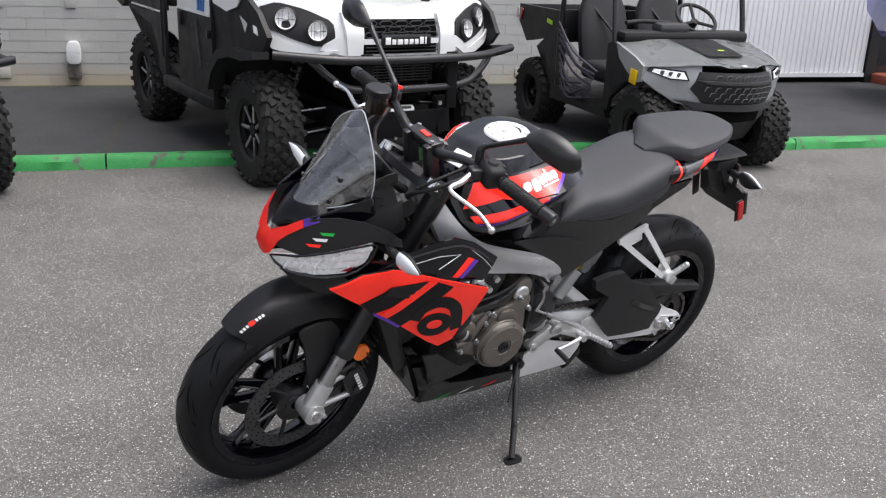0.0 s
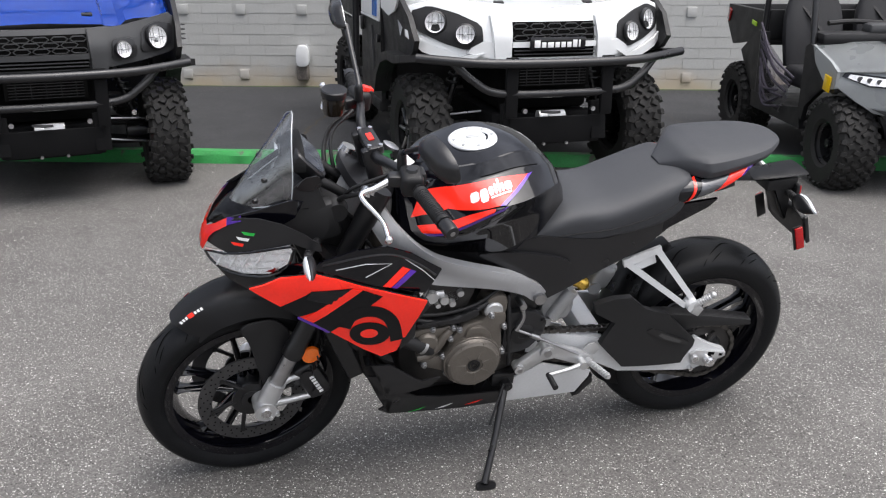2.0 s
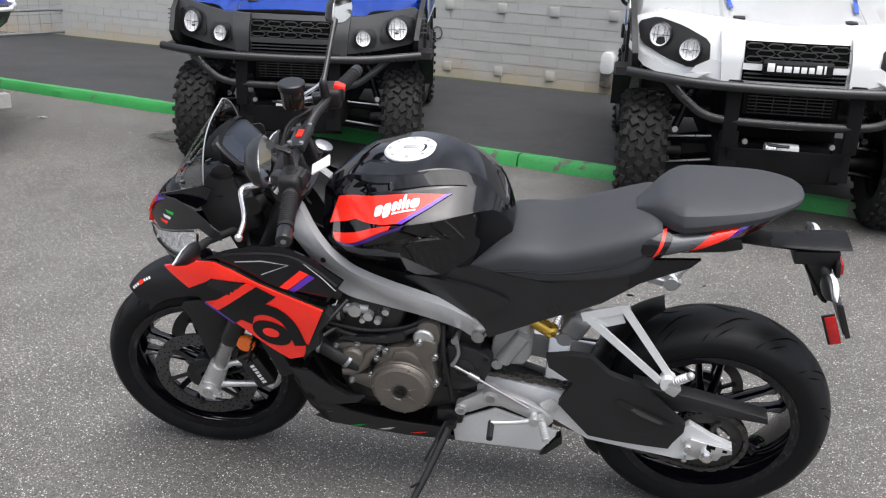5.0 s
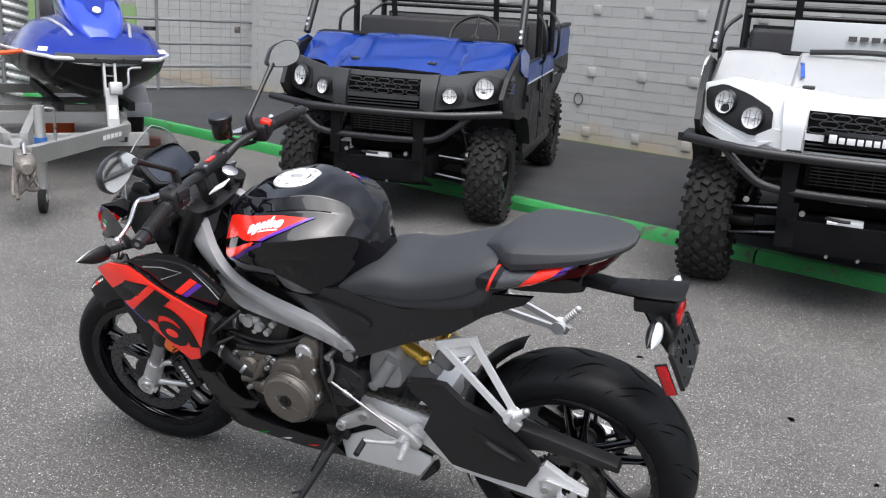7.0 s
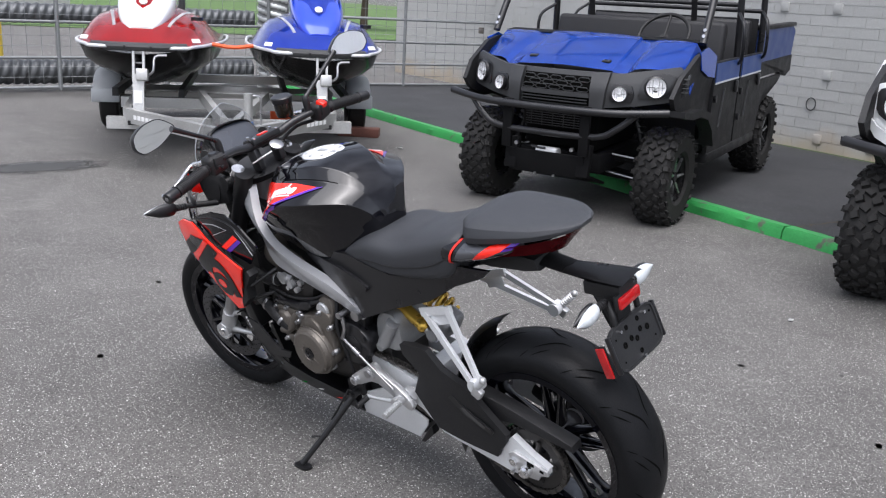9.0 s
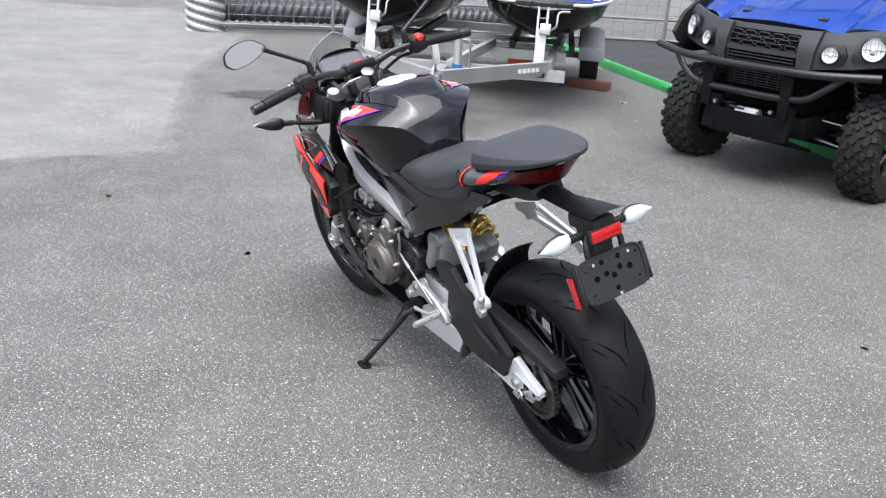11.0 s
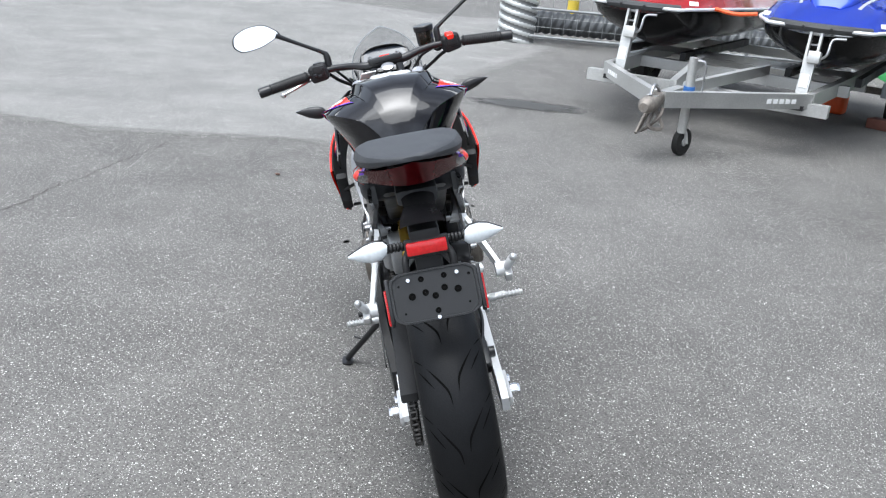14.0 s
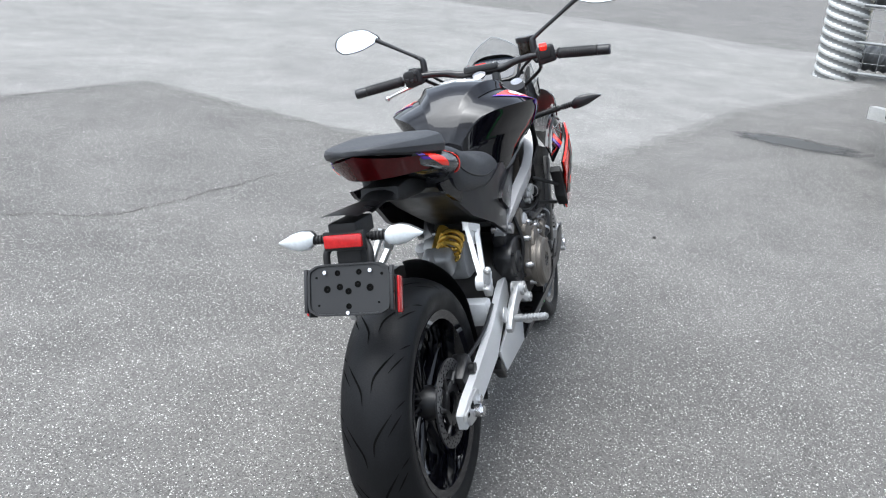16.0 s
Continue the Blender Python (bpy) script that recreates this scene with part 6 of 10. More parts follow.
    for q, d, r in (((-0.225, s * 0.162, 0.481), (1, 0, -0.7), 0.021), ((-0.30, s * 0.152, 0.513), (1, 0, -0.2), 0.021), ((-0.245, s * 0.136, 0.610), (1, 0, 0.1), 0.020)):
        part("hose_clamp", lathe(B(), [(r, -0.005), (r + 0.0012, -0.004), (r + 0.0012, 0.004), (r, 0.005)], q, d, 20), M_STEEL, bike)
    # black cable tray over the pump
    part("cable_tray", cast([en(*q) for q in ((-14.0, 12.2), (-4.0, 12.8), (-2.6, 14.0), (0.6, 15.0), (1.0, 13.0), (-2.4, 11.4), (-13.8, 10.8))], 0.135, 0.165, s, 0.004), M_BLACK_SATIN, engine, "black plastic cable tray")
    # bare cast cylinder head with its ports
    head = part("cam_housing", cast([en(*q) for q in ((-12.2, 19.8), (-6.2, 20.4), (-1.6, 18.4), (-3.0, 15.0), (-11.4, 15.0), (-12.6, 17.0))], 0.07, 0.135, s, 0.012, 2), M_ALU, engine, "bare cast cam housing")
    for a, h, r, r1, y in ((-10.4, 18.4, 0.019, 0.017, 0.15), (-7.4, 17.4, 0.013, 0.012, 0.152), (-3.6, 18.8, 0.011, 0.009, 0.148), (-5.4, 16.2, 0.010, 0.009, 0.15), (-8.8, 16.0, 0.008, 0.007, 0.15)):
        x, z = en(a, h)
        part("housing_boss", rod(B(), (x, s * 0.11, z), (x, s * y, z), r, r1, 18), M_ALU, head)
    x, z = en(-10.4, 18.2)
    part("coolant_stub", rod(B(), (x - 0.03, s * 0.128, z), (x + 0.035, s * 0.132, z + 0.004), 0.016, 0.013, 18), M_ALU, head)
    # gearbox rear with sprocket cover
    bm = cast([en(*q) for q in ((8.4, 11.0), (15.0, 11.2), (19.6, 8.0), (19.0, 3.0), (15.0, -1.4), (8.4, -2.0))], 0.08, 0.140, s, 0.008, 1)
    sc = part("sprocket_cover", bm, M_BLACK_SATIN, engine, "black sprocket cover")
    x, z = en(13.2, 4.4)
    part("cover_dome", lathe(B(), [(0.035, 0.0), (0.034, 0.006), (0.024, 0.010), (0.014, 0.010), (0.013, 0.006), (0.001, 0.006)], (x, s * 0.138, z), ax, 24), M_BLACK_MATT, sc)
    for a, h in ((9.4, 10.0), (18.2, 8.0), (9.4, -1.0), (17.6, 2.0)):
        x, z = en(a, h)
        part("cover_bolt", rod(B(), (x, s * 0.135, z), (x, s * 0.147, z), 0.006, n=6), M_FRAME_BLACK, sc)
    bm = box(B(), (0.065, s * 0.10, 0.565), (0.10, 0.04, 0.06), (0, 10, 0), 0.01)
    part("engine_mount", bm, M_FRAME_BLACK, bike)
# headers and silencer under the engine
for y in (-0.06, 0.06):
    bm = B()
    tube(bm, [(-0.29, y, 0.60), (-0.37, y, 0.54), (-0.37, y * 0.9, 0.40), (-0.30, y * 0.7, 0.27), (-0.16, y * 0.4, 0.235), (0.0, 0, 0.23)], 0.021, 14)
    part("exhaust_header", bm, M_ENGINE_DARK, bike, "dark exhaust header pipe")
bm = plate(B(), [(0.0, 0.30), (0.12, 0.33), (0.25, 0.29), (0.30, 0.25), (0.265, 0.195), (0.03, 0.185), (-0.03, 0.22)], -0.10, 0.11, 0.015)
muffler = part("exhaust_box", bm, M_BLACK_MATT, bike, "black exhaust box under the engine")
for s in (-1, 1):
    bm = plate(B(), [(0.035, 0.275), (0.15, 0.335), (0.315, 0.282), (0.312, 0.262), (0.275, 0.205), (0.045, 0.205)], s * 0.112, s * 0.12, 0.003)
    part("exhaust_shield", bm, M_SILVER, muffler, "silver exhaust side shield")
    bm = plate(B(), [(0.272, 0.186), (0.312, 0.25), (0.325, 0.262), (0.33, 0.235), (0.29, 0.19)], s * 0.09, s * 0.118, 0.003)
    part("exhaust_outlet", bm, M_FRAME_BLACK, muffler)
# belly pan
BELLY = [(-0.377, 0.404), (-0.33, 0.392), (-0.30, 0.36), (-0.25, 0.315), (-0.16, 0.29), (0.02, 0.275), (0.045, 0.21), (-0.09, 0.205), (-0.30, 0.225), (-0.335, 0.255), (-0.30, 0.29)]
belly_y = lambda x, z: 0.12 + 0.05 * min(1, max(0, (z - 0.2) / 0.12)) - 0.02 * max(0, -x - 0.2)
for s in (-1, 1):
    bp = part("belly_pan", shell(B(), flip(BELLY, s), lambda x, z: s * belly_y(x, z), -s * 0.005, 0.03), M_BLACK_SATIN, bike, "black belly pan with green, white and red ticks")
    for x, m in ((-0.245, M_GREEN_DECAL), (-0.165, M_WHITE_DECAL), (-0.075, M_RED)):
        part("colour_tick", shell(B(), flip([(x, 0.222), (x + 0.03, 0.228), (x + 0.048, 0.243), (x + 0.028, 0.236)], s), lambda x, z: s * (belly_y(x, z) + 0.002), -s * 0.001, 0.05), m, bp)
    part("belly_side", shell(B(), flip([(-0.372, 0.462), (-0.318, 0.455), (-0.262, 0.41), (-0.228, 0.385), (-0.178, 0.392), (-0.20, 0.36), (-0.25, 0.345), (-0.322, 0.34), (-0.312, 0.36)], s), lambda x, z: s * (0.195 - 0.25 * max(0, 0.40 - z)), -s * 0.006, 0.04), M_BLACK_SATIN, bike)
bm = plate(B(), [(-0.37, 0.40), (-0.30, 0.225), (-0.09, 0.203), (0.045, 0.208), (0.04, 0.22), (-0.09, 0.215), (-0.29, 0.24), (-0.355, 0.40)], -0.118, 0.118)
part("belly_floor", bm, M_BLACK_SATIN, bike)

# --- side stand, rear sets ---
foot_l = Vector((-0.062, -0.318, 0.092))
piv = Vector((0.038, -0.135, 0.293))
bm = tube(B(), [piv, piv + (foot_l - piv) * 0.5 + Vector((0.004, 0, 0)), foot_l], [0.0125, 0.010, 0.010], 12)
rod(bm, piv + (foot_l - piv) * 0.62 + Vector((0, 0, 0)), piv + (foot_l - piv) * 0.62 + Vector((-0.02, -0.03, 0.008)), 0.004)
stand = part("side_stand", bm, M_FRAME_BLACK, bike, "black side stand swung out")
bm = skin(B(), [[foot_l + Vector((a, b * 0.978 + h * 0.21, b * -0.208 + h * 0.978)) for a, b in soften([(-0.03, -0.018), (0.03, -0.02), (0.036, 0.016), (-0.02, 0.02)], 2)] for h in (-0.011, -0.004)])
part("stand_foot", bm, M_FRAME_BLACK, stand)
bm = box(B(), piv + Vector((-0.006, 0.02, 0.008)), (0.07, 0.04, 0.045), (0, 0, 0), 0.008)
rod(bm, piv + Vector((0, -0.022, 0)), piv + Vector((0, 0.02, 0)), 0.016, n=16)
rod(bm, piv + Vector((-0.012, -0.02, 0.012)), piv + Vector((-0.06, -0.07, -0.09)), 0.0035)
rod(bm, piv + Vector((0, -0.028, 0)), piv + Vector((0, -0.022, 0)), 0.008, n=6)
part("stand_bracket", bm, M_FRAME_BLACK, bike)
REARSET = [(0.050, 0.352), (0.075, 0.338), (0.155, 0.385), (0.232, 0.352), (0.290, 0.325), (0.306, 0.35), (0.262, 0.388), (0.16, 0.430), (0.135, 0.430), (0.052, 0.368)]
for s in (-1, 1):
    bm = plate(B(), soften(REARSET, 1), s * 0.138, s * 0.158, 0.004)
    rod(bm, (0.142, s * 0.13, 0.410), (0.142, s * 0.168, 0.410), 0.021, n=22)
    rod(bm, (0.066, s * 0.13, 0.355), (0.066, s * 0.164, 0.355), 0.015, n=18)
    rs = part("footrest_bracket", bm, M_ALU, bike, "silver cast footrest bracket")
    rod(bm := B(), (0.142, s * 0.166, 0.410), (0.142, s * 0.172, 0.410), 0.012, n=18)
    part("pivot_bolt", bm, M_STEEL, rs)
    rod(bm := B(), (0.066, s * 0.162, 0.355), (0.066, s * 0.167, 0.355), 0.008, n=6)
    part("pivot_bolt", bm, M_STEEL, rs)
    a, b = Vector((0.27, s * 0.165, 0.365)), Vector((0.293, s * 0.262, 0.378))
    bm = tube(B(), [a, a + (b - a) * 0.2, a + (b - a) * 0.25, b], [0.011, 0.0115, 0.0085, 0.0075], 10)
    for i in range(7):
        q = a + (b - a) * (0.32 + 0.1 * i)
        lathe(bm, [(0.0078, -0.003), (0.0105, -0.0015), (0.0105, 0.0015), (0.0078, 0.003)], q, b - a, 10)
    part("footpeg", bm, M_ALU, rs, "ribbed silver footpeg")
    # heel guard
    bm = plate(B(), soften([(0.262, 0.385), (0.30, 0.36), (0.318, 0.385), (0.30, 0.41), (0.275, 0.402)], 1), s * 0.138, s * 0.143, 0.001)
    part("heel_guard", bm, M_ALU, rs)
    # passenger hanger: open triangle with a peg
    y = s * 0.118
    H = [(0.358, 0.667), (0.448, 0.703), (0.452, 0.69), (0.366, 0.652)]
    P0, P1, P2 = Vector((0.362, y, 0.66)), Vector((0.447, y, 0.696)), (Vector((0.566, -0.165, 0.530)) if s < 0 else Vector((0.578, 0.18, 0.582)))
    bm = B()
    for q, r, w in ((P0, P2 + Vector((-0.018, 0, -0.004)), 0.019), (P1, P2 + Vector((0.006, 0, 0.010)), 0.019), (P0 + Vector((-0.012, 0, 0)), P1 + Vector((0.012, 0, 0.002)), 0.026)):
        d = (r - q).normalized()
        n = d.cross(Vector((0, s, 0))).normalized() * (w / 2)
        e = Vector((0, 0.006, 0))
        skin(bm, [[q + n * h + e * g for h, g in ((-1, -1), (-0.8, 1), (0.8, 1), (1, -1))], [r + n * h * 0.85 + e * g for h, g in ((-1, -1), (-0.8, 1), (0.8, 1), (1, -1))]])
    rod(bm, P2 + Vector((0, -s * 0.014, 0)), P2 + Vector((0, s * 0.02, 0)), 0.019, n=16)
    box(bm, (P0 + P1) / 2 + Vector((0.014, 0, -0.021)), (0.062, 0.005, 0.034), (0, -22, 0), 0.001)
    hanger = part("passenger_hanger", bm, M_SILVER, bike, "silver passenger footpeg hanger")
    a, b = P2 + Vector((0.004, s * 0.012, 0.0)), P2 + Vector((0.045, s * 0.03, 0.045))
    bm = tube(B(), [a, a + (b - a) * 0.15, b], [0.010, 0.0105, 0.0075], 10)
    ribs = B()
    for i in range(6):
        q = a + (b - a) * (0.3 + 0.11 * i)
        lathe(ribs, [(0.008, -0.003), (0.0115, 0), (0.008, 0.003)], q, b - a, 10)
    bmesh.ops.create_uvsphere(bm, u_segments=10, v_segments=6, radius=0.010, matrix=Matrix.Translation(b))
    box(bm, P2 + Vector((0.012, s * 0.016, -0.012)), (0.03, 0.02, 0.03), (0, 30, 0), 0.005)
    part("passenger_peg", bm, M_ALU, hanger, "folded ribbed passenger peg")
    tagged(part("peg_rib", ribs, M_ALU, hanger), kind="stuff")
# gear lever and rod
bm = tube(B(), [(0.255, -0.175, 0.36), (0.20, -0.18, 0.35), (0.148, -0.185, 0.345)], [0.008, 0.006, 0.007])
rod(bm, (0.255, -0.155, 0.36), (0.255, -0.185, 0.36), 0.013)
lever = part("gear_lever", bm, M_ALU, bike, "silver gear lever with a black rubber toe peg")
rod(bm := B(), (0.148, -0.18, 0.343), (0.15, -0.235, 0.338), 0.0085)
part("toe_peg", bm, M_BLACK_MATT, lever)
bm = tube(B(), [(0.045, -0.155, 0.495), (0.10, -0.16, 0.468), (0.24, -0.165, 0.39)], 0.004)
rod(bm, (0.085, -0.158, 0.475), (0.11, -0.16, 0.463), 0.0075)
tube(bm, [(0.05, -0.15, 0.575), (0.058, -0.155, 0.535), (0.042, -0.155, 0.495)], [0.007, 0.0055, 0.007])
rod(bm, (0.05, -0.12, 0.578), (0.05, -0.165, 0.578), 0.010)
part("gear_rod", bm, M_STEEL, bike, "bright gear linkage rod")
bm = tube(B(), [(0.255, 0.17, 0.36), (0.18, 0.175, 0.32), (0.15, 0.18, 0.315)], 0.007)
rod(bm, (0.15, 0.165, 0.315), (0.15, 0.225, 0.318), 0.008)
part("brake_pedal", bm, M_ALU, bike, "silver brake pedal")

# --- swingarm, chain, shock ---
ARM = [(0.085, 0.440), (0.20, 0.430), (0.33, 0.41), (0.40, 0.335), (0.60, 0.296), (0.617, 0.345), (0.640, 0.372), (0.700, 0.335), (0.752, 0.312), (0.752, 0.296), (0.66, 0.252), (0.62, 0.252), (0.395, 0.282), (0.31, 0.325), (0.10, 0.372)]
ARM_RIGHT = [(0.085, 0.440), (0.20, 0.432), (0.42, 0.392), (0.60, 0.345), (0.70, 0.325), (0.748, 0.305), (0.738, 0.265), (0.62, 0.262), (0.40, 0.305), (0.25, 0.345), (0.10, 0.372)]
for s in (-1, 1):
    bm = shell(B(), flip(ARM if s < 0 else ARM_RIGHT, s), lambda x, z: s * (0.105 + 0.03 * min(1, max(0, (x - 0.1) / 0.3))), -s * 0.02, 0.06)
    arm_side = part("swingarm", bm, M_SILVER, bike, "silver aluminium swingarm", smooth=40)
    bm = plate(B(), [(0.628, 0.318), (0.648, 0.330), (0.752, 0.309), (0.754, 0.294), (0.730, 0.286), (0.722, 0.268), (0.685, 0.264), (0.640, 0.278)], s * 0.134, s * 0.144, 0.002)
    adj = part("chain_adjuster", bm, M_ALU, arm_side, "cast chain adjuster block")
    rod(bm := B(), (REAR.x, s * 0.13, REAR.z - 0.02), (REAR.x, s * 0.162, REAR.z - 0.02), 0.017, n=20)
    rod(bm, (REAR.x, s * 0.15, REAR.z - 0.02), (REAR.x, s * 0.170, REAR.z - 0.02), 0.013, n=6)
    part("axle_nut", bm, M_CHROME, arm_side)
    rod(bm := B(), (0.645, s * 0.14, 0.30), (0.645, s * 0.152, 0.30), 0.012, n=6)
    part("adjuster_bolt", bm, M_CHROME, arm_side)
    for x, z, w, h in ((0.700, 0.312, 0.022, 0.010), (0.735, 0.303, 0.012, 0.008)):
        part("adjuster_slot", box(B(), (x, s * 0.1445, z), (w, 0.002, h), (0, 10, 0)), M_RECESS_SHADE, arm_side)
    rod(bm := B(), (0.64, s * 0.135, 0.262), (0.64, s * 0.15, 0.262), 0.007, n=10)
    part("adjuster_bolt", bm, M_CHROME, arm_side)
bm = box(B(), (0.30, 0, 0.40), (0.06, 0.2, 0.07), (0, 0, 0), 0.01)
part("swingarm_bridge", bm, M_SILVER, bike)
SWC = [(0.273, 0.545), (0.33, 0.562), (0.38, 0.564), (0.43, 0.52), (0.509, 0.492), (0.628, 0.375), (0.627, 0.352), (0.602, 0.312), (0.596, 0.295), (0.393, 0.315), (0.312, 0.402), (0.348, 0.475), (0.281, 0.515)]
bm = shell(B(), flip(SWC, -1), lambda x, z: -0.146 - 0.012 * math.sin(math.pi * min(1, max(0, (x - 0.27) / 0.36))), 0.02, 0.04)
swc = part("swingarm_cover", bm, M_BLACK_MATT, bike, "matt black swingarm cover plate")
# black sheet laid on as the shade of the open slot
bm = shell(B(), flip([(0.448, 0.440), (0.462, 0.450), (0.598, 0.384), (0.592, 0.372), (0.505, 0.402)], -1), lambda x, z: -0.1605, 0.004, 0.06)
part("cover_slot", bm, M_FRAME_BLACK, swc)
# grey sheet laid on for the lit ground seen through the slot
bm = shell(B(), flip([(0.490, 0.420), (0.498, 0.426), (0.572, 0.390), (0.566, 0.383), (0.515, 0.403)], -1), lambda x, z: -0.1612, 0.002, 0.06)
part("cover_inset", bm, mat("cover_grey", (0.05, 0.05, 0.05), 0.6, 0, 0.2), swc)
bm = plate(B(), [(0.49, 0.475), (0.632, 0.453), (0.822, 0.412), (0.826, 0.392), (0.64, 0.408), (0.60, 0.40), (0.55, 0.42), (0.50, 0.44)], -0.128, -0.085, 0.004)
part("chain_guard", bm, M_BLACK_MATT, bike, "black chain guard")
# sprocket and chain
SPR, PIN, CY = 0.098, 0.036, -0.108
spr_c, pin_c = Vector((REAR.x, CY, REAR.z - 0.01)), Vector((0.035, CY, 0.42))
bm = lathe(B(), [(0.06, -0.003), (SPR - 0.008, -0.003), (SPR - 0.008, 0.003), (0.06, 0.003)], spr_c, (0, 1, 0), 44, closed=True)
for i in range(42):
    a = 2 * math.pi * i / 42
    d = Vector((math.cos(a), 0, math.sin(a)))
    box(bm, spr_c + d * (SPR - 0.006), (0.010, 0.005, 0.006), (0, -math.degrees(a), 0))
for i in range(5):
    a = 2 * math.pi * i / 5
    rod(bm, spr_c + Vector((0.03 * math.cos(a), 0, 0.03 * math.sin(a))), spr_c + Vector((0.066 * math.cos(a), 0, 0.066 * math.sin(a))), 0.008, n=8)
    q = spr_c + Vector((0.066 * math.cos(a), -0.004, 0.066 * math.sin(a)))
    rod(bm, q, q + Vector((0, -0.008, 0)), 0.008, n=6)
part("sprocket", bm, M_ENGINE_DARK, bike, "dark toothed rear sprocket")
path = []
d = pin_c - spr_c
base = math.atan2(d.z, d.x)
open_a = math.acos((SPR - PIN) / math.hypot(d.x, d.z))
for i in range(41):
    a = base + open_a + (2 * math.pi - 2 * open_a) * i / 40
    path.append(spr_c + SPR * Vector((math.cos(a), 0, math.sin(a))))
for i in range(15):
    a = base - open_a + 2 * open_a * i / 14
    path.append(pin_c + PIN * Vector((math.cos(a), 0, math.sin(a))))
loop = path + [path[0]]
cum = np.cumsum([0] + [(b - a).length for a, b in zip(loop, loop[1:])])
bm = B()
nl = 2 * int(cum[-1] / 0.0159 / 2)
for i in range(nl):
    s0 = cum[-1] * (i + 0.5) / nl
    j = min(len(cum) - 2, int(np.searchsorted(cum, s0)) - 1)
    a, b = loop[j], loop[j + 1]
    q = a + (b - a) * ((s0 - cum[j]) / max(1e-6, cum[j + 1] - cum[j]))
    ang = -math.degrees(math.atan2((b - a).z, (b - a).x))
    w = 0.018 if i % 2 else 0.012
    for y in (-w / 2, w / 2):
        box(bm, q + Vector((0, y, 0)), (0.0205, 0.0022, 0.0125), (0, ang, 0))
    rod(bm, q + Vector((0, -0.01, 0)), q + Vector((0, 0.01, 0)), 0.0045, n=6)
part("chain", bm, mat("oily_chain", (0.09, 0.085, 0.08), 0.38, 0.8, 0.3, 60), bike, "oily steel drive chain", smooth=0)
# shock absorber
a, b = Vector((0.17, -0.045, 0.615)), Vector((0.296, -0.045, 0.540))
shock = part("shock", rod(B(), a, b + (b - a) * 0.25, 0.012), M_STEEL, bike, "rear shock with gold body and yellow spring")
part("shock_body", lathe(B(), [(0.001, 0), (0.018, 0), (0.019, 0.01), (0.019, 0.115), (0.021, 0.118), (0.021, 0.128), (0.014, 0.138), (0.001, 0.14)], a, b - a, 22), M_GOLD, shock)
a2, b2 = Vector((0.262, 0.015, 0.622)), Vector((0.335, 0.015, 0.586))
_, u, w = basis((b2 - a2).normalized())
H = [a2 + (b2 - a2) * (i / 89) + 0.030 * (math.cos(i / 89 * 22) * u + math.sin(i / 89 * 22) * w) for i in range(90)]
part("spring", tube(B(), H, 0.0065, 8, 1), M_GOLD, shock, "yellow coil spring")
bm = box(B(), (0.338, -0.012, 0.566), (0.062, 0.085, 0.072), (0, 26, 0), 0.016, 3)
rod(bm, (0.312, -0.058, 0.535), (0.312, -0.035, 0.535), 0.019, n=20)
rod(bm, (0.355, -0.02, 0.585), (0.385, -0.02, 0.575), 0.012, n=14)
part("shock_mount", bm, M_CAST, shock, "cast lower shock mount")
bm = plate(B(), soften([(0.128, 0.470), (0.136, 0.560), (0.16, 0.592), (0.205, 0.598), (0.228, 0.575), (0.235, 0.50), (0.215, 0.468)], 1), -0.10, 0.03, 0.012)
rod(bm, (0.165, -0.105, 0.49), (0.215, -0.105, 0.575), 0.020, n=16)
rod(bm, (0.150, -0.112, 0.475), (0.150, -0.09, 0.475), 0.014, n=14)
part("linkage_housing", bm, M_CAST, bike, "bare cast housing behind the engine")
# rear hugger
rows = []
for i in range(17):
    t = i / 16
    ang = radians(205 - 92 * t)
    up = min(1, max(0, (t - 0.5) / 0.35))
    r = 0.335 + 0.026 * up * up * (3 - 2 * up)
    low = 0.05 - 0.045 * max(0, (t - 0.45) / 0.55)
    w = 0.098 - 0.02 * t - 0.045 * max(0, (t - 0.65) / 0.35)
    rows.append([(REAR.x + (r - low * abs(k) ** 2.2) * math.cos(ang), k * w, REAR.z + (r - low * abs(k) ** 2.2) * math.sin(ang)) for k in [-1 + j / 5 for j in range(11)]])
part("rear_hugger", strip(rows), M_BLACK_SATIN, bike, "black rear wheel hugger")
# rear caliper
bm = box(B(), (0.60, 0.09, 0.355), (0.09, 0.05, 0.05), (0, 25, 0), 0.012)
rod(bm, (0.59, 0.115, 0.36), (0.59, 0.13, 0.36), 0.014)
tube(bm, [(0.57, 0.10, 0.37), (0.45, 0.12, 0.40), (0.3, 0.11, 0.42)], 0.005)
part("rear_caliper", bm, M_FRAME_BLACK, bike, "black rear brake caliper")
# under-seat tray and rear frame struts
bm = plate(B(), [(0.12, 0.74), (0.40, 0.775), (0.52, 0.82), (0.40, 0.745), (0.26, 0.675), (0.14, 0.62)], -0.085, 0.085, 0.01)
part("rear_frame", bm, M_FRAME_BLACK, bike)
bm = plate(B(), [(-0.25, 0.78), (0.12, 0.74), (0.12, 0.60), (-0.05, 0.64), (-0.20, 0.68)], -0.09, 0.09)
part("airbox", bm, M_BLACK_MATT, bike, "black airbox between the frame beams")

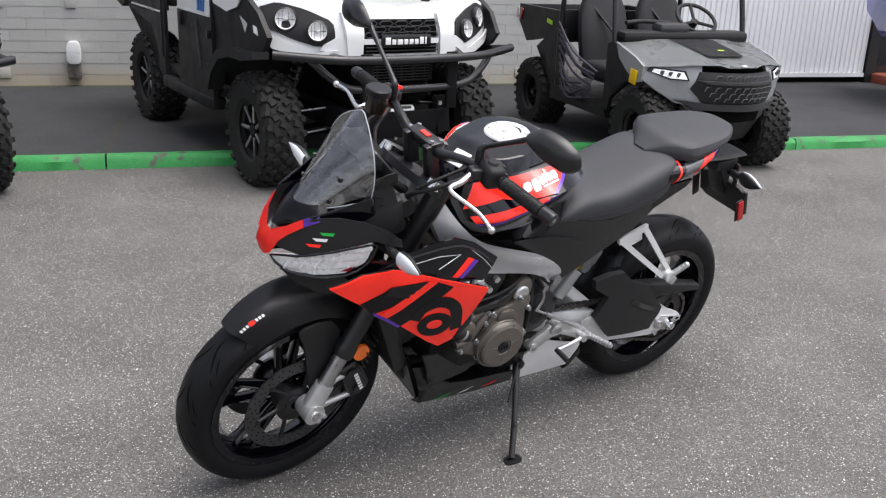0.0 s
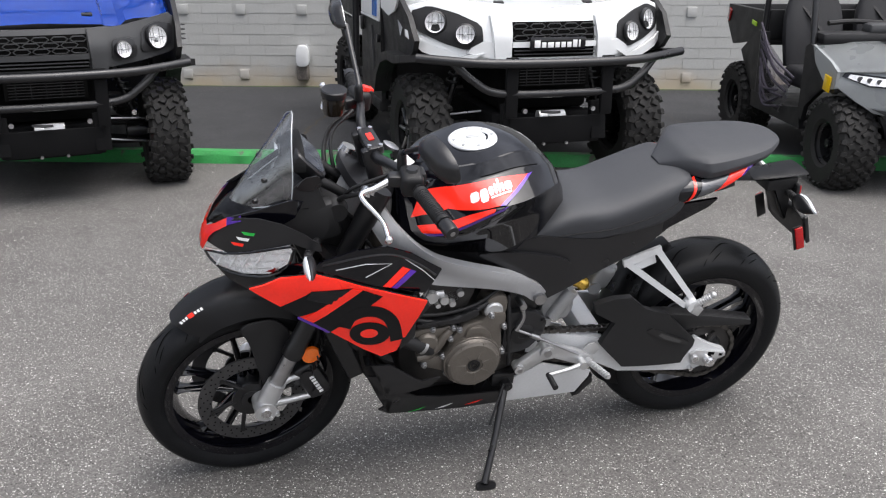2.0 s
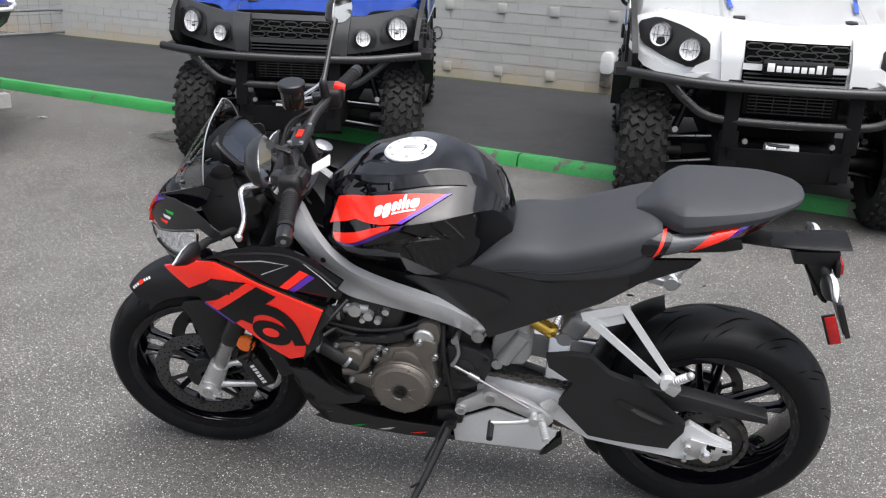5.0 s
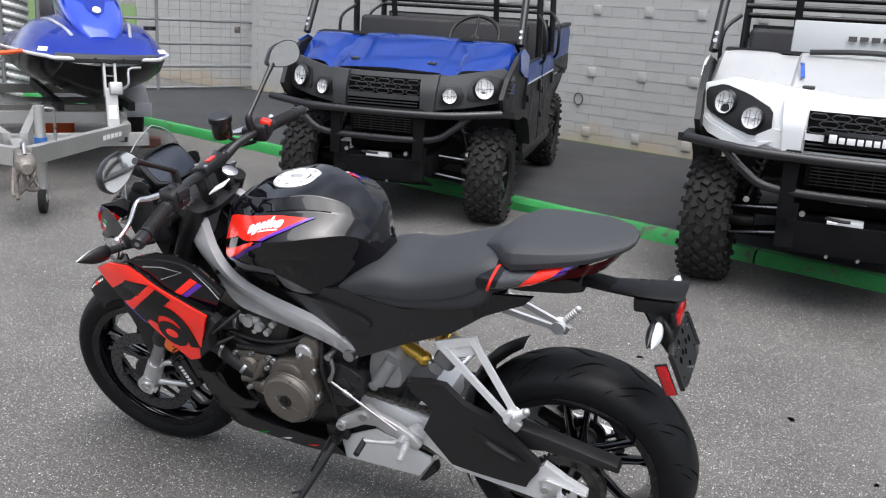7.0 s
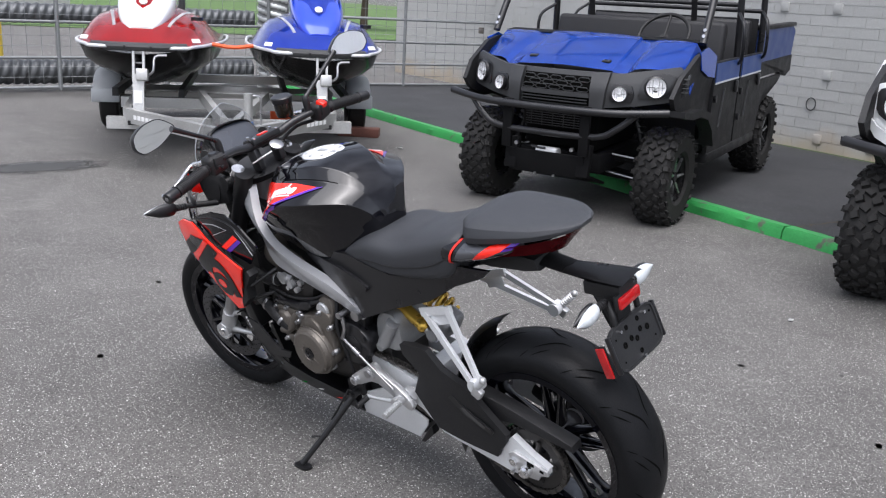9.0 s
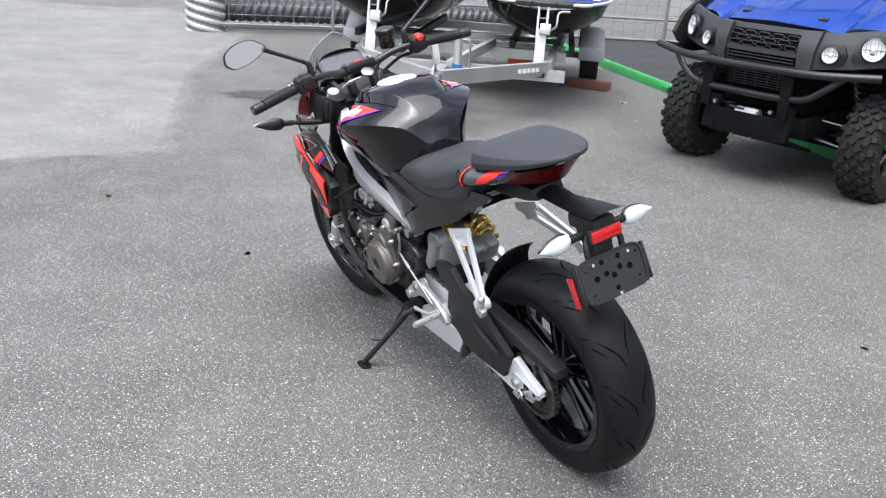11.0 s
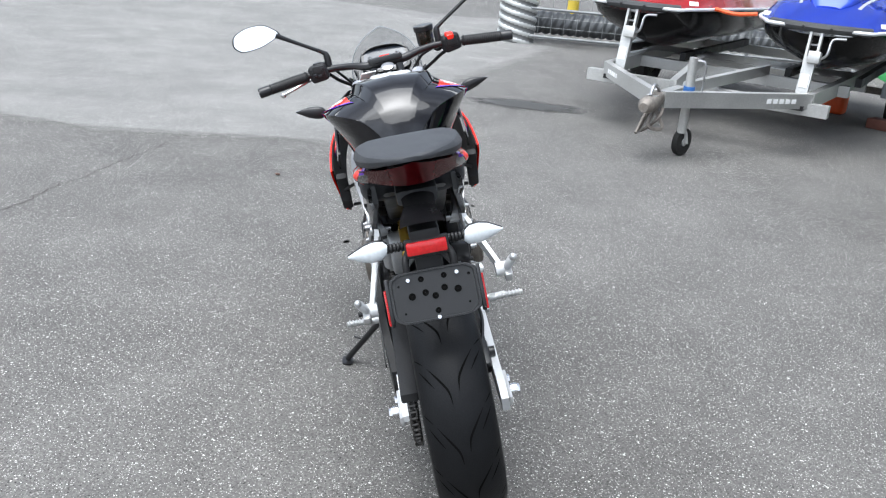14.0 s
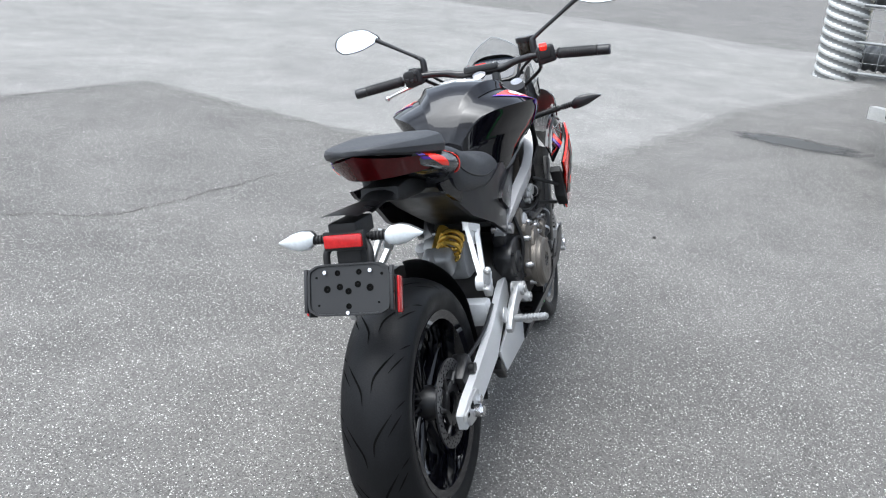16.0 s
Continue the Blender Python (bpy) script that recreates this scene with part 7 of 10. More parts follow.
# ---- utility vehicles: x to the vehicle's left, y to its tail, z up; origin under the front axle ----
SWAP = Matrix(((0, 1, 0, 0), (1, 0, 0, 0), (0, 0, 1, 0), (0, 0, 0, 1)))
M_BLUE = mat("metallic_blue_paint", (0.014, 0.085, 0.52), 0.2, 0.2, 0.08, 3, coat=0.9, rvar=0.04)
M_WHITE = mat("white_body_paint", (0.74, 0.755, 0.76), 0.22, 0, 0.03, 3, coat=0.7, rvar=0.05)
M_GREY_BODY = mat("grey_moulded_plastic", (0.27, 0.285, 0.29), 0.3, 0, 0.08, 5, coat=0.3)
M_DARK_PLASTIC = mat("charcoal_plastic", (0.011, 0.011, 0.012), 0.5, 0, 0.2, 10, 0.3, 300, spec=0.35)
M_TRIM_GREY = mat("dark_grey_plastic", (0.034, 0.035, 0.037), 0.48, 0, 0.15, 8, 0.2, 300)
M_UTV_SEAT = mat("black_bench_vinyl", (0.014, 0.014, 0.016), 0.6, 0, 0.2, 8, 0.3, 400)
M_BOWL = mat("lamp_bowl", (0.9, 0.9, 0.91), 0.25, 0.0, 0.2, 60, 0.8, 70)
M_YELLOW = mat("yellow_reflector", (0.8, 0.5, 0.01), 0.25, 0, 0.1)
M_LIME = mat("lime_spring", (0.35, 0.6, 0.02), 0.4, 0, 0.1)
M_RIM_DARK = mat("machined_dark_rim", (0.02, 0.02, 0.021), 0.3, 0.5, 0.15, 20)


def side_sheet(bm, poly, f, t, cell=0.08):
    """A sheet on the flank: outline in y and z, x = f(y, z)."""
    tmp = shell(B(), poly, f, t, cell)
    tmp.transform(SWAP)
    me = bpy.data.meshes.new("tmp")
    tmp.to_mesh(me)
    tmp.free()
    bm.from_mesh(me)
    bpy.data.meshes.remove(me)
    return bm


def knob_tyre(R, w, rim):
    """The carcass of a mud tyre lying along x."""
    return lathe(B(), [(rim, -w * 0.42), (rim + 0.02, -w * 0.5), (R * 0.80, -w * 0.53), (R * 0.86, -w * 0.53), (R * 0.95, -w * 0.44), (R * 0.965, -w * 0.2), (R * 0.97, 0), (R * 0.965, w * 0.2), (R * 0.95, w * 0.44), (R * 0.86, w * 0.53), (R * 0.80, w * 0.53), (rim + 0.02, w * 0.5), (rim, w * 0.42)], (0, 0, 0), (1, 0, 0), 48)


def lugs(R, w, blocks=24):
    """Chevron lugs for the carcass, with worn edges."""
    bm = B()
    for i in range(blocks):
        for s, o in ((-1, 0.0), (1, 0.5)):
            a = 2 * math.pi * (i + o) / blocks
            for (x, r, sx, sy, sz, tw, da) in ((0.10, 0.983, 0.22, 0.034, 0.040, 30, 0.0), (0.27, 0.975, 0.20, 0.040, 0.042, -22, 0.10), (0.43, 0.945, 0.16, 0.040, 0.05, 14, 0.03), (0.50, 0.87, 0.07, 0.034, 0.07, 4, 0.03)):
                b = a + da * 1.2
                m = Matrix.Rotation(b, 4, "X") @ Matrix.Translation((s * x * w, 0, r * R)) @ Matrix.Rotation(radians(s * tw), 4, "Z") @ Matrix.Rotation(radians(s * (62 if x > 0.48 else 30 if x > 0.4 else 8 if x > 0.2 else 0)), 4, "Y") @ Matrix.Diagonal((sx * w, sy * R / 0.33, sz * R / 0.33 * 0.66, 1))
                q = [Vector((cx, cy, cz)) for cz, k in ((-0.5, 1.0), (0.5, 0.8)) for cx, cy in ((-0.5 * k, -0.5 * k), (0.5 * k, -0.5 * k), (0.5 * k, 0.5 * k), (-0.5 * k, 0.5 * k))]
                v = [bm.verts.new(m @ p) for p in q]
                bm.faces.new(v[4:])
                for j in range(4):
                    bm.faces.new((v[j], v[(j + 1) % 4], v[4 + (j + 1) % 4], v[4 + j]))
    return bm


def utv_rim(rim, w, s):
    """Dark alloy rim whose face looks to side s, with bright machined spokes."""
    bm = lathe(B(), [(rim * 1.02, -w * 0.42), (rim * 1.03, -w * 0.36), (rim * 0.9, -w * 0.3), (rim * 0.88, w * 0.3), (rim * 1.03, w * 0.36), (rim * 1.02, w * 0.42)], (0, 0, 0), (1, 0, 0), 36)
    lathe(bm, [(0.001, s * w * 0.22), (rim * 0.3, s * w * 0.24), (rim * 0.34, s * w * 0.16), (rim * 0.9, s * w * 0.08)], (0, 0, 0), (1, 0, 0), 36)
    return bm


def utv_wheel(parent, pos, R, w, rim, s, spokes=True, meshes={}):
    key = (R, w)
    if key not in meshes:
        ty = part("tyre", knob_tyre(R, w, rim), M_RUBBER_OLD, parent, "chunky black mud tyre", smooth=30)
        lg = tagged(part("tread_lug", lugs(R, w), M_RUBBER_OLD, ty, smooth=0), kind="stuff")
        meshes[key] = (ty, lg)
    else:
        ty = again(meshes[key][0], parent)
        tagged(again(meshes[key][1], ty), kind="stuff")
    ty.matrix_basis = pose(*pos, 17 * (pos[1] > 1), 0, 0)
    rm = part("rim", utv_rim(rim, w, s), M_RIM_DARK, ty)
    for i in range(7 if spokes else 0):
        a = 2 * math.pi * i / 7
        d = Vector((0, math.cos(a), math.sin(a)))
        q = Vector((s * w * 0.3, 0, 0))
        if i == 0:
            bm = B()
            rod(bm, q + d * rim * 0.28, q + d * rim * 0.92 + Vector((s * w * 0.06, 0, 0)), rim * 0.085, rim * 0.06, 6)
            sp = part("spoke", bm, M_STEEL, ty)
        else:
            sp = again(sp, ty, Matrix.Rotation(a, 4, "X"))
    bm = rod(B(), (s * w * 0.2, 0, 0), (s * w * 0.36, 0, 0), rim * 0.24, rim * 0.2, 16)
    part("hub_cap", bm, M_RIM_DARK, ty)
    return ty


def lamp(parent, c, r, tilt, name="headlight"):
    """A round lamp: bright bowl, clear cover, dark ring."""
    c = Vector(c)
    d = Vector((tilt, -1, 0.12)).normalized()
    bm = lathe(B(), [(0.001, -0.014), (r * 0.4, -0.012), (r * 0.8, -0.006), (r * 0.97, 0.004)], c, d, 28)
    lp = part(name, bm, M_BOWL, parent, "round clear lamp with bright reflector")
    bm = lathe(B(), [(0.001, 0.022), (r * 0.5, 0.018), (r * 0.85, 0.009), (r * 0.98, 0.002)], c, d, 28)
    part("lens", bm, M_CLEAR, lp)
    bm = lathe(B(), [(r * 0.96, 0.0), (r * 0.99, 0.010), (r * 1.08, 0.006), (r * 1.12, -0.012)], c, d, 28)
    part("ring", bm, M_BLACK_SATIN, lp)
    bm = lathe(B(), [(0.001, 0.004), (r * 0.14, 0.002), (r * 0.2, -0.006), (r * 0.2, -0.014)], c, d, 16)
    part("bulb_cap", bm, M_SILVER, lp)
    a, u, w = basis(d)
    for k in (-0.62, -0.31, 0.31, 0.62):
        h = r * 0.9 * math.sqrt(1 - k * k)
        part("reflector_rib", rod(B(), c + u * k * r - w * h - d * 0.004, c + u * k * r + w * h - d * 0.004, r * 0.02, n=5), M_TRIM_GREY, lp)
    part("reflector_rib", rod(B(), c - u * r * 0.9 - d * 0.003, c + u * r * 0.9 - d * 0.003, r * 0.03, n=5), M_TRIM_GREY, lp)


# hood section: share of the half width, lift
HOOD = [(0.0, 0.026), (0.2, 0.025), (0.38, 0.020), (0.43, 0.017), (0.45, 0.0), (0.55, -0.002), (0.60, 0.030), (0.66, 0.040), (0.80, 0.042), (0.88, 0.026), (0.94, 0.0), (0.98, -0.05), (1.0, -0.12)]


M_CHASSIS = mat("dusty_black_chassis", (0.005, 0.005, 0.0055), 0.8, 0, 0.3, 12, 0.2, 200, spec=0.15)


def mule(m, paint, fascia, label, white, wb=2.28):
    o = wb - 2.28
    v = thing("utility_vehicle", m, label, "utility vehicle", "parked utility vehicles")
    face = lambda x, z: -0.50 + 0.27 * (abs(x) / 0.8) ** 2.4 + 0.42 * max(0, z - 0.93)
    P = lambda n, bm, mt, lb="", par=v, sm=38: part(n, bm, mt, par, lb, smooth=sm)
    # wheels
    for x, y, s in ((-0.69, -0.08, -1), (0.69, -0.08, 1), (-0.69, wb, -1), (0.69, wb, 1)):
        utv_wheel(v, (x * 0.975, y, 0.33), 0.333, 0.225, 0.168, s)
    # fascia
    if white:
        F = [(-0.80, 1.06), (-0.78, 0.93), (-0.70, 0.86), (-0.52, 0.80), (-0.42, 0.82), (-0.36, 0.79), (0.36, 0.79), (0.42, 0.82), (0.52, 0.80), (0.70, 0.86), (0.78, 0.93), (0.80, 1.06), (0.62, 1.12), (0.0, 1.07), (-0.62, 1.12)]
    else:
        F = [(-0.81, 1.03), (-0.80, 0.90), (-0.72, 0.86), (-0.55, 0.83), (-0.30, 0.80), (0.30, 0.80), (0.55, 0.83), (0.72, 0.86), (0.80, 0.90), (0.81, 1.03), (0.74, 1.085), (0.60, 1.06), (0.42, 1.03), (0, 1.03), (-0.42, 1.03), (-0.60, 1.06), (-0.74, 1.085)]
    fas = P("fascia", shell(B(), F, face, 0.03, 0.09), fascia, "white front fascia" if white else "charcoal plastic front fascia")
    # grille frame, mesh and lower grille
    gz0, gz1, gw = 0.855, 1.0, 0.245
    P("grille_back", shell(B(), [(-gw, gz0 - 0.045), (gw, gz0 - 0.045), (gw, gz1), (-gw, gz1)], lambda x, z: face(x, z) - 0.006, 0.01), M_RECESS_SHADE, par=fas)
    for s in (-1, 1):
        P("grille_pillar", shell(B(), [(s * 0.26, 0.80), (s * 0.345, 0.80), (s * 0.365, 1.035), (s * 0.25, 1.03)][::s], lambda x, z: face(x, z) - 0.035, 0.05), M_WHITE if white else M_TRIM_GREY, par=fas)
    P("grille_bar", shell(B(), [(-0.25, 0.865), (0.25, 0.865), (0.25, 0.895), (-0.25, 0.895)], lambda x, z: face(x, z) - 0.026, 0.03), M_WHITE if white else M_TRIM_GREY, par=fas)
    for iz in range(3):
        for ix in range(5):
            x0, z0 = -0.2 + 0.1 * ix + (0.05 if iz % 2 else 0), 0.915 + 0.031 * iz
            if x0 > 0.22:
                continue
            pts = [(x0 - 0.045, face(x0, z0) - 0.014, z0), (x0 - 0.028, face(x0, z0) - 0.014, z0 + 0.014), (x0 + 0.028, face(x0, z0) - 0.014, z0 + 0.014), (x0 + 0.045, face(x0, z0) - 0.014, z0), (x0 + 0.028, face(x0, z0) - 0.014, z0 - 0.014), (x0 - 0.028, face(x0, z0) - 0.014, z0 - 0.014)]
            if iz == 0 and ix == 0:
                cell_ob = P("grille_cell", tube(B(), pts, 0.0035, 5, 1, closed=True), M_TRIM_GREY, par=fas)
                first = Vector(pts[0])
            else:
                again(cell_ob, fas, Matrix.Translation(Vector(pts[0]) - first))
    for i in range(2):
        P("grille_slat", box(B(), (0, face(0, 0.84) - 0.014, 0.828 + 0.02 * i), (0.48, 0.01, 0.006)), M_TRIM_GREY, par=fas)
    if white:
        bz = 0.888
        bd = P("badge_plate", box(B(), (0, face(0, bz) - 0.05, bz), (0.33, 0.02, 0.072), (0, 0, 0), 0.006), M_BLACK_GLOSS, "black badge plate with white bars", fas)
        for i, w in enumerate((0.034, 0.026, 0.036, 0.026, 0.026, 0.026, 0.026, 0.010)):
            x = -0.142 + sum((0.034, 0.026, 0.036, 0.026, 0.026, 0.026, 0.026, 0.010)[:i]) + 0.009 * i
            h = 0.04 if i in (0, 6, 7) else 0.029
            P("white_bar", box(B(), (x + w / 2, face(0, bz) - 0.0615, bz - 0.02 + h / 2), (w, 0.004, h), (0, 0, 0), 0.0015), M_WHITE_DECAL, par=bd)
    # lamps with bezels
    for s in (-1, 1):
        if white:
            bez = [(0.405, 0.885), (0.49, 0.845), (0.61, 0.880), (0.745, 0.945), (0.765, 1.045), (0.67, 1.078), (0.54, 1.045), (0.41, 0.985)]
            big, fog = (0.652, 0.992), (0.505, 0.935)
        else:
            bez = [(0.545, 0.88), (0.66, 0.875), (0.745, 0.92), (0.755, 1.02), (0.66, 1.045), (0.56, 1.01)]
            big, fog = (0.648, 0.957), (0.443, 0.905)
        pts = soften([(s * a, b) for a, b in bez][::s], 1, 0.15)
        P("lamp_bezel", shell(B(), pts, lambda x, z: face(x, z) - 0.012, 0.02, 0.05), M_BLACK_MATT if white else M_BLACK_SATIN, par=fas)
        if not white:
            pts = soften([(s * a, b) for a, b in ((0.375, 0.85), (0.51, 0.85), (0.525, 0.905), (0.50, 0.965), (0.385, 0.965))][::s], 1, 0.15)
            P("lamp_bezel", shell(B(), pts, lambda x, z: face(x, z) - 0.014, 0.02, 0.05), M_BLACK_SATIN, par=fas)
            for i in range(4):
                P("cheek_slat", box(B(), (s * 0.775, -0.19, 0.93 + 0.028 * i), (0.05, 0.16, 0.008), (0, 0, s * 25), 0.003), M_TRIM_GREY, par=fas)
        lamp(v, (s * big[0], face(*big) - 0.03, big[1]), 0.058 if white else 0.066, s * 0.58)
        lamp(v, (s * fog[0], face(*fog) - 0.03, fog[1]), 0.053 if white else 0.047, s * 0.38, "fog_lamp")
        if white:
            # white lower wings beside the fascia
            P("fascia_wing", shell(B(), [(s * a, b) for a, b in ((0.40, 0.835), (0.52, 0.815), (0.72, 0.885), (0.80, 0.95), (0.80, 0.91), (0.72, 0.83), (0.60, 0.79), (0.48, 0.79))][::s], lambda x, z: face(x, z) - 0.03, 0.02, 0.08), fascia, par=fas)
            P("fascia_fold", shell(B(), [(s * a, b) for a, b in ((0.345, 0.89), (0.40, 0.90), (0.47, 0.86), (0.49, 0.83), (0.345, 0.80))][::s], lambda x, z: face(x, z) - 0.022, 0.02, 0.06), fascia, par=fas)
    # hood
    rows = []
    for i in range(9):
        t = i / 8
        y = -0.42 + 0.56 * t
        zc = 1.045 + 0.175 * t ** 0.85
        w = 0.80 - 0.02 * t
        row = []
        for k0, up in HOOD:
            for k in ((-k0, k0) if k0 else (0.0,)):
                yy = y + (0.30 * abs(k) ** 2.4) * (1 - t)
                row.append((k * w, yy, zc + (up * (0.55 + 0.45 * t) if abs(k) < 0.5 else up * (1 - 0.75 * t) if up > 0 else up) - 0.03 * (1 - t) * abs(k)))
        rows.append(sorted(row))
    hood = P("hood", strip(rows, 0.02), paint, "painted hood with raised middle panel", sm=24)
    for s in (-1, 1):
        P("hood_latch", box(B(), (s * 0.27, -0.30, 1.09), (0.06, 0.035, 0.02), (14, 0, 0), 0.006), M_BLACK_SATIN, par=hood)
        # front fender flare and cheek
        fl = [(-0.34, 0.83), (-0.40, 0.90), (-0.30, 1.02), (-0.05, 1.15), (0.12, 1.18), (0.40, 1.12), (0.40, 0.48), (0.36, 0.52), (0.30, 0.64), (0.18, 0.74), (0.0, 0.78), (-0.18, 0.77)]
        P("front_fender", side_sheet(B(), fl[::s], lambda y, z: s * (0.80 + 0.02 * math.sin(z * 6)), -s * 0.03), M_DARK_PLASTIC, "black moulded front fender")
        arch = [(-0.36, 0.82), (-0.20, 0.80), (0.0, 0.80), (0.20, 0.76), (0.33, 0.66), (0.40, 0.50), (0.36, 0.50), (0.29, 0.62), (0.17, 0.71), (0.0, 0.75), (-0.18, 0.75), (-0.36, 0.78)]
        P("wheel_arch", side_sheet(B(), arch[::s], lambda y, z: s * 0.86, -s * 0.10, 0.1), M_DARK_PLASTIC, "black wheel arch trim")
        P("painted_cheek", side_sheet(B(), ([(-0.12, 1.10), (-0.02, 1.17), (0.14, 1.20), (0.36, 1.13), (0.34, 1.02), (0.12, 0.99), (-0.04, 1.03)] if white else [(-0.02, 1.17), (0.14, 1.20), (0.36, 1.13), (0.36, 0.98), (0.20, 1.0), (0.05, 1.05)])[::s], lambda y, z: s * 0.815, -s * 0.01, 0.1), paint)
        # doors: dark panel with painted top band
        for y0, y1 in ((0.42, 1.06), (1.10, 1.72))[: 1 if white else 2]:
            d = P("door", side_sheet(B(), [(y0, 0.42), (y1, 0.42), (y1, 1.08), (y0, 1.08)][::s], lambda y, z: s * 0.80, -s * 0.03, 0.2), M_DARK_PLASTIC, "low black door with painted band")
            P("door_band", side_sheet(B(), [(y0 + 0.02, 0.93), (y1 - 0.02, 0.93), (y1 - 0.02, 1.07), (y0 + 0.02, 1.07)][::s], lambda y, z: s * 0.806, -s * 0.01, 0.2), M_WHITE if white else mat("dusty_blue", (0.03, 0.07, 0.24), 0.4, 0, 0.1), par=d)
            P("door_trim", side_sheet(B(), [(y0 + 0.02, 0.925), (y1 - 0.02, 0.925), (y1 - 0.02, 0.937), (y0 + 0.02, 0.937)][::s], lambda y, z: s * 0.81, -s * 0.01, 0.2), M_SILVER, par=d)
            P("door_rib", side_sheet(B(), [(y0 + 0.20, 0.60), (y0 + 0.26, 0.88), (y0 + 0.28, 0.88), (y0 + 0.22, 0.60)][::s], lambda y, z: s * 0.81, -s * 0.014, 0.2), M_TRIM_GREY, par=d)
            P("door_handle", box(B(), (s * 0.815, y1 - 0.09, 0.87), (0.02, 0.05, 0.09), (0, 0, 0), 0.006), M_BLACK_SATIN, par=d)
            for z in (0.62, 0.82):
                P("hinge", box(B(), (s * 0.812, y0 + 0.03, z), (0.02, 0.03, 0.05), (0, 0, 0), 0.004), M_BLACK_SATIN, par=d)
            if white:
                for i in range(3):
                    P("blue_decal", side_sheet(B(), [(y0 + 0.10 + 0.045 * i, 0.95), (y0 + 0.125 + 0.045 * i, 0.95), (y0 + 0.115 + 0.045 * i, 1.05), (y0 + 0.09 + 0.045 * i, 1.05)][::s], lambda y, z: s * 0.814, -s * 0.01, 0.2), mat("decal_blue", (0.03, 0.13, 0.42), 0.4, 0, 0.05), par=d)
        P("sill", box(B(), (s * 0.76, 1.08 + o / 2, 0.39), (0.10, 1.30 + o, 0.08), (0, 0, 0), 0.015), M_DARK_PLASTIC)
        # posts
        A = [(s * 0.79, 0.08, 1.22), (s * 0.775, 0.28, 1.55), (s * 0.74, 0.55, 1.96)]
        post = P("front_post", tube(B(), A, 0.026, 12, 6), M_BLACK_SATIN, "black roll cage front post")
        for z in (0.03, 0.075):
            q = Vector(A[0]) + (Vector(A[1]) - Vector(A[0])).normalized() * (z + 0.03)
            P("post_bolt", rod(B(), q + Vector((0, -0.024, 0)), q + Vector((0, -0.036, 0.004)), 0.012, n=10), M_CHROME, par=post)
        (None if white else P("middle_post", tube(B(), [(s * 0.77, 1.08, 0.55), (s * 0.765, 1.06, 1.2), (s * 0.74, 1.0, 1.97)], 0.026, 12, 4), M_BLACK_SATIN, "black roll cage post"))
        P("rear_post", tube(B(), [(s * 0.77, 1.76 + o, 0.55), (s * 0.765, 1.76 + o, 1.2), (s * 0.74, 1.72 + o, 1.97)], 0.026, 12, 4), M_BLACK_SATIN, "black roll cage post")
        P("grab_bar", tube(B(), [(s * 0.77, 1.03, 1.02), (s * 0.84, 0.92, 1.08), (s * 0.84, 0.90, 1.30), (s * 0.76, 1.02, 1.40)], 0.013, 8, 4), M_BLACK_SATIN, "side grab bar")
        (None if white else P("grab_bar", tube(B(), [(s * 0.77, 1.73, 1.02), (s * 0.84, 1.62, 1.08), (s * 0.84, 1.60, 1.30), (s * 0.76, 1.72, 1.40)], 0.013, 8, 4), M_BLACK_SATIN, "side grab bar"))
        P("roof_rail", tube(B(), [(s * 0.74, 0.55, 1.96), (s * 0.74, 1.0, 1.99), (s * 0.74, 1.72 + o, 1.97)], 0.026, 12, 4), M_BLACK_SATIN)
        P("seat_belt", box(B(), (s * 0.42, 0.99, 1.42), (0.045, 0.006, 0.75), (14, 0, 0)), M_BLACK_MATT)
        # rear quarter under the bed
        P("rear_quarter", side_sheet(B(), [(a + o, b) for a, b in ((1.74, 0.42), (1.86, 0.42), (1.92, 0.62), (2.02, 0.74), (2.5, 0.78), (2.62, 0.84), (1.74, 0.84))][::s], lambda y, z: s * 0.78, -s * 0.03, 0.2), M_DARK_PLASTIC)
        # springs and arms
        P("shock", tube(B(), [(s * 0.36, -0.03, 0.86), (s * 0.50, -0.04, 0.46)], 0.022, 10, 2), M_BLACK_SATIN, "front shock absorber")
        H = [(s * (0.37 + 0.09 * i / 59) + 0.04 * math.cos(i * 0.64), -0.032 + 0.04 * math.sin(i * 0.64), 0.84 - 0.24 * i / 59) for i in range(60)]
        P("spring", tube(B(), H, 0.008, 6, 1), M_FRAME_BLACK, "black coil spring")
        for y, z in ((-0.12, 0.42), (0.12, 0.42), (-0.12, 0.30), (0.10, 0.30)):
            P("wishbone", tube(B(), [(s * 0.16, y, z), (s * 0.40, y * 0.6, z - 0.02), (s * 0.56, 0.0, z - 0.04)], 0.017, 8, 3), M_CHASSIS)
        # thin steel rods added as the bright highlights along the wishbones
        for y0, z0, y1, z1 in ((-0.17, 0.46, -0.10, 0.42), (-0.15, 0.33, -0.09, 0.27)):
            P("tie_rod", rod(B(), (s * 0.20, y0, z0), (s * 0.57, y1, z1), 0.0065, n=8), M_STEEL)
        P("bright_bolt", rod(B(), (s * 0.50, -0.075, 0.46), (s * 0.50, -0.09, 0.46), 0.017, n=10), M_CHROME)
        P("spindle", rod(B(), (s * 0.45, 0, 0.33), (s * 0.62, 0, 0.33), 0.05, n=14), M_FRAME_BLACK)
    # bumper: two bent tubes on uprights, winch plate
    zb = 0.822
    top = [(-0.80, -0.50, zb), (-0.62, -0.58, zb - 0.012), (-0.42, -0.64, zb - 0.022), (0, -0.66, zb - 0.026), (0.42, -0.64, zb - 0.022), (0.62, -0.58, zb - 0.012), (0.80, -0.50, zb)]
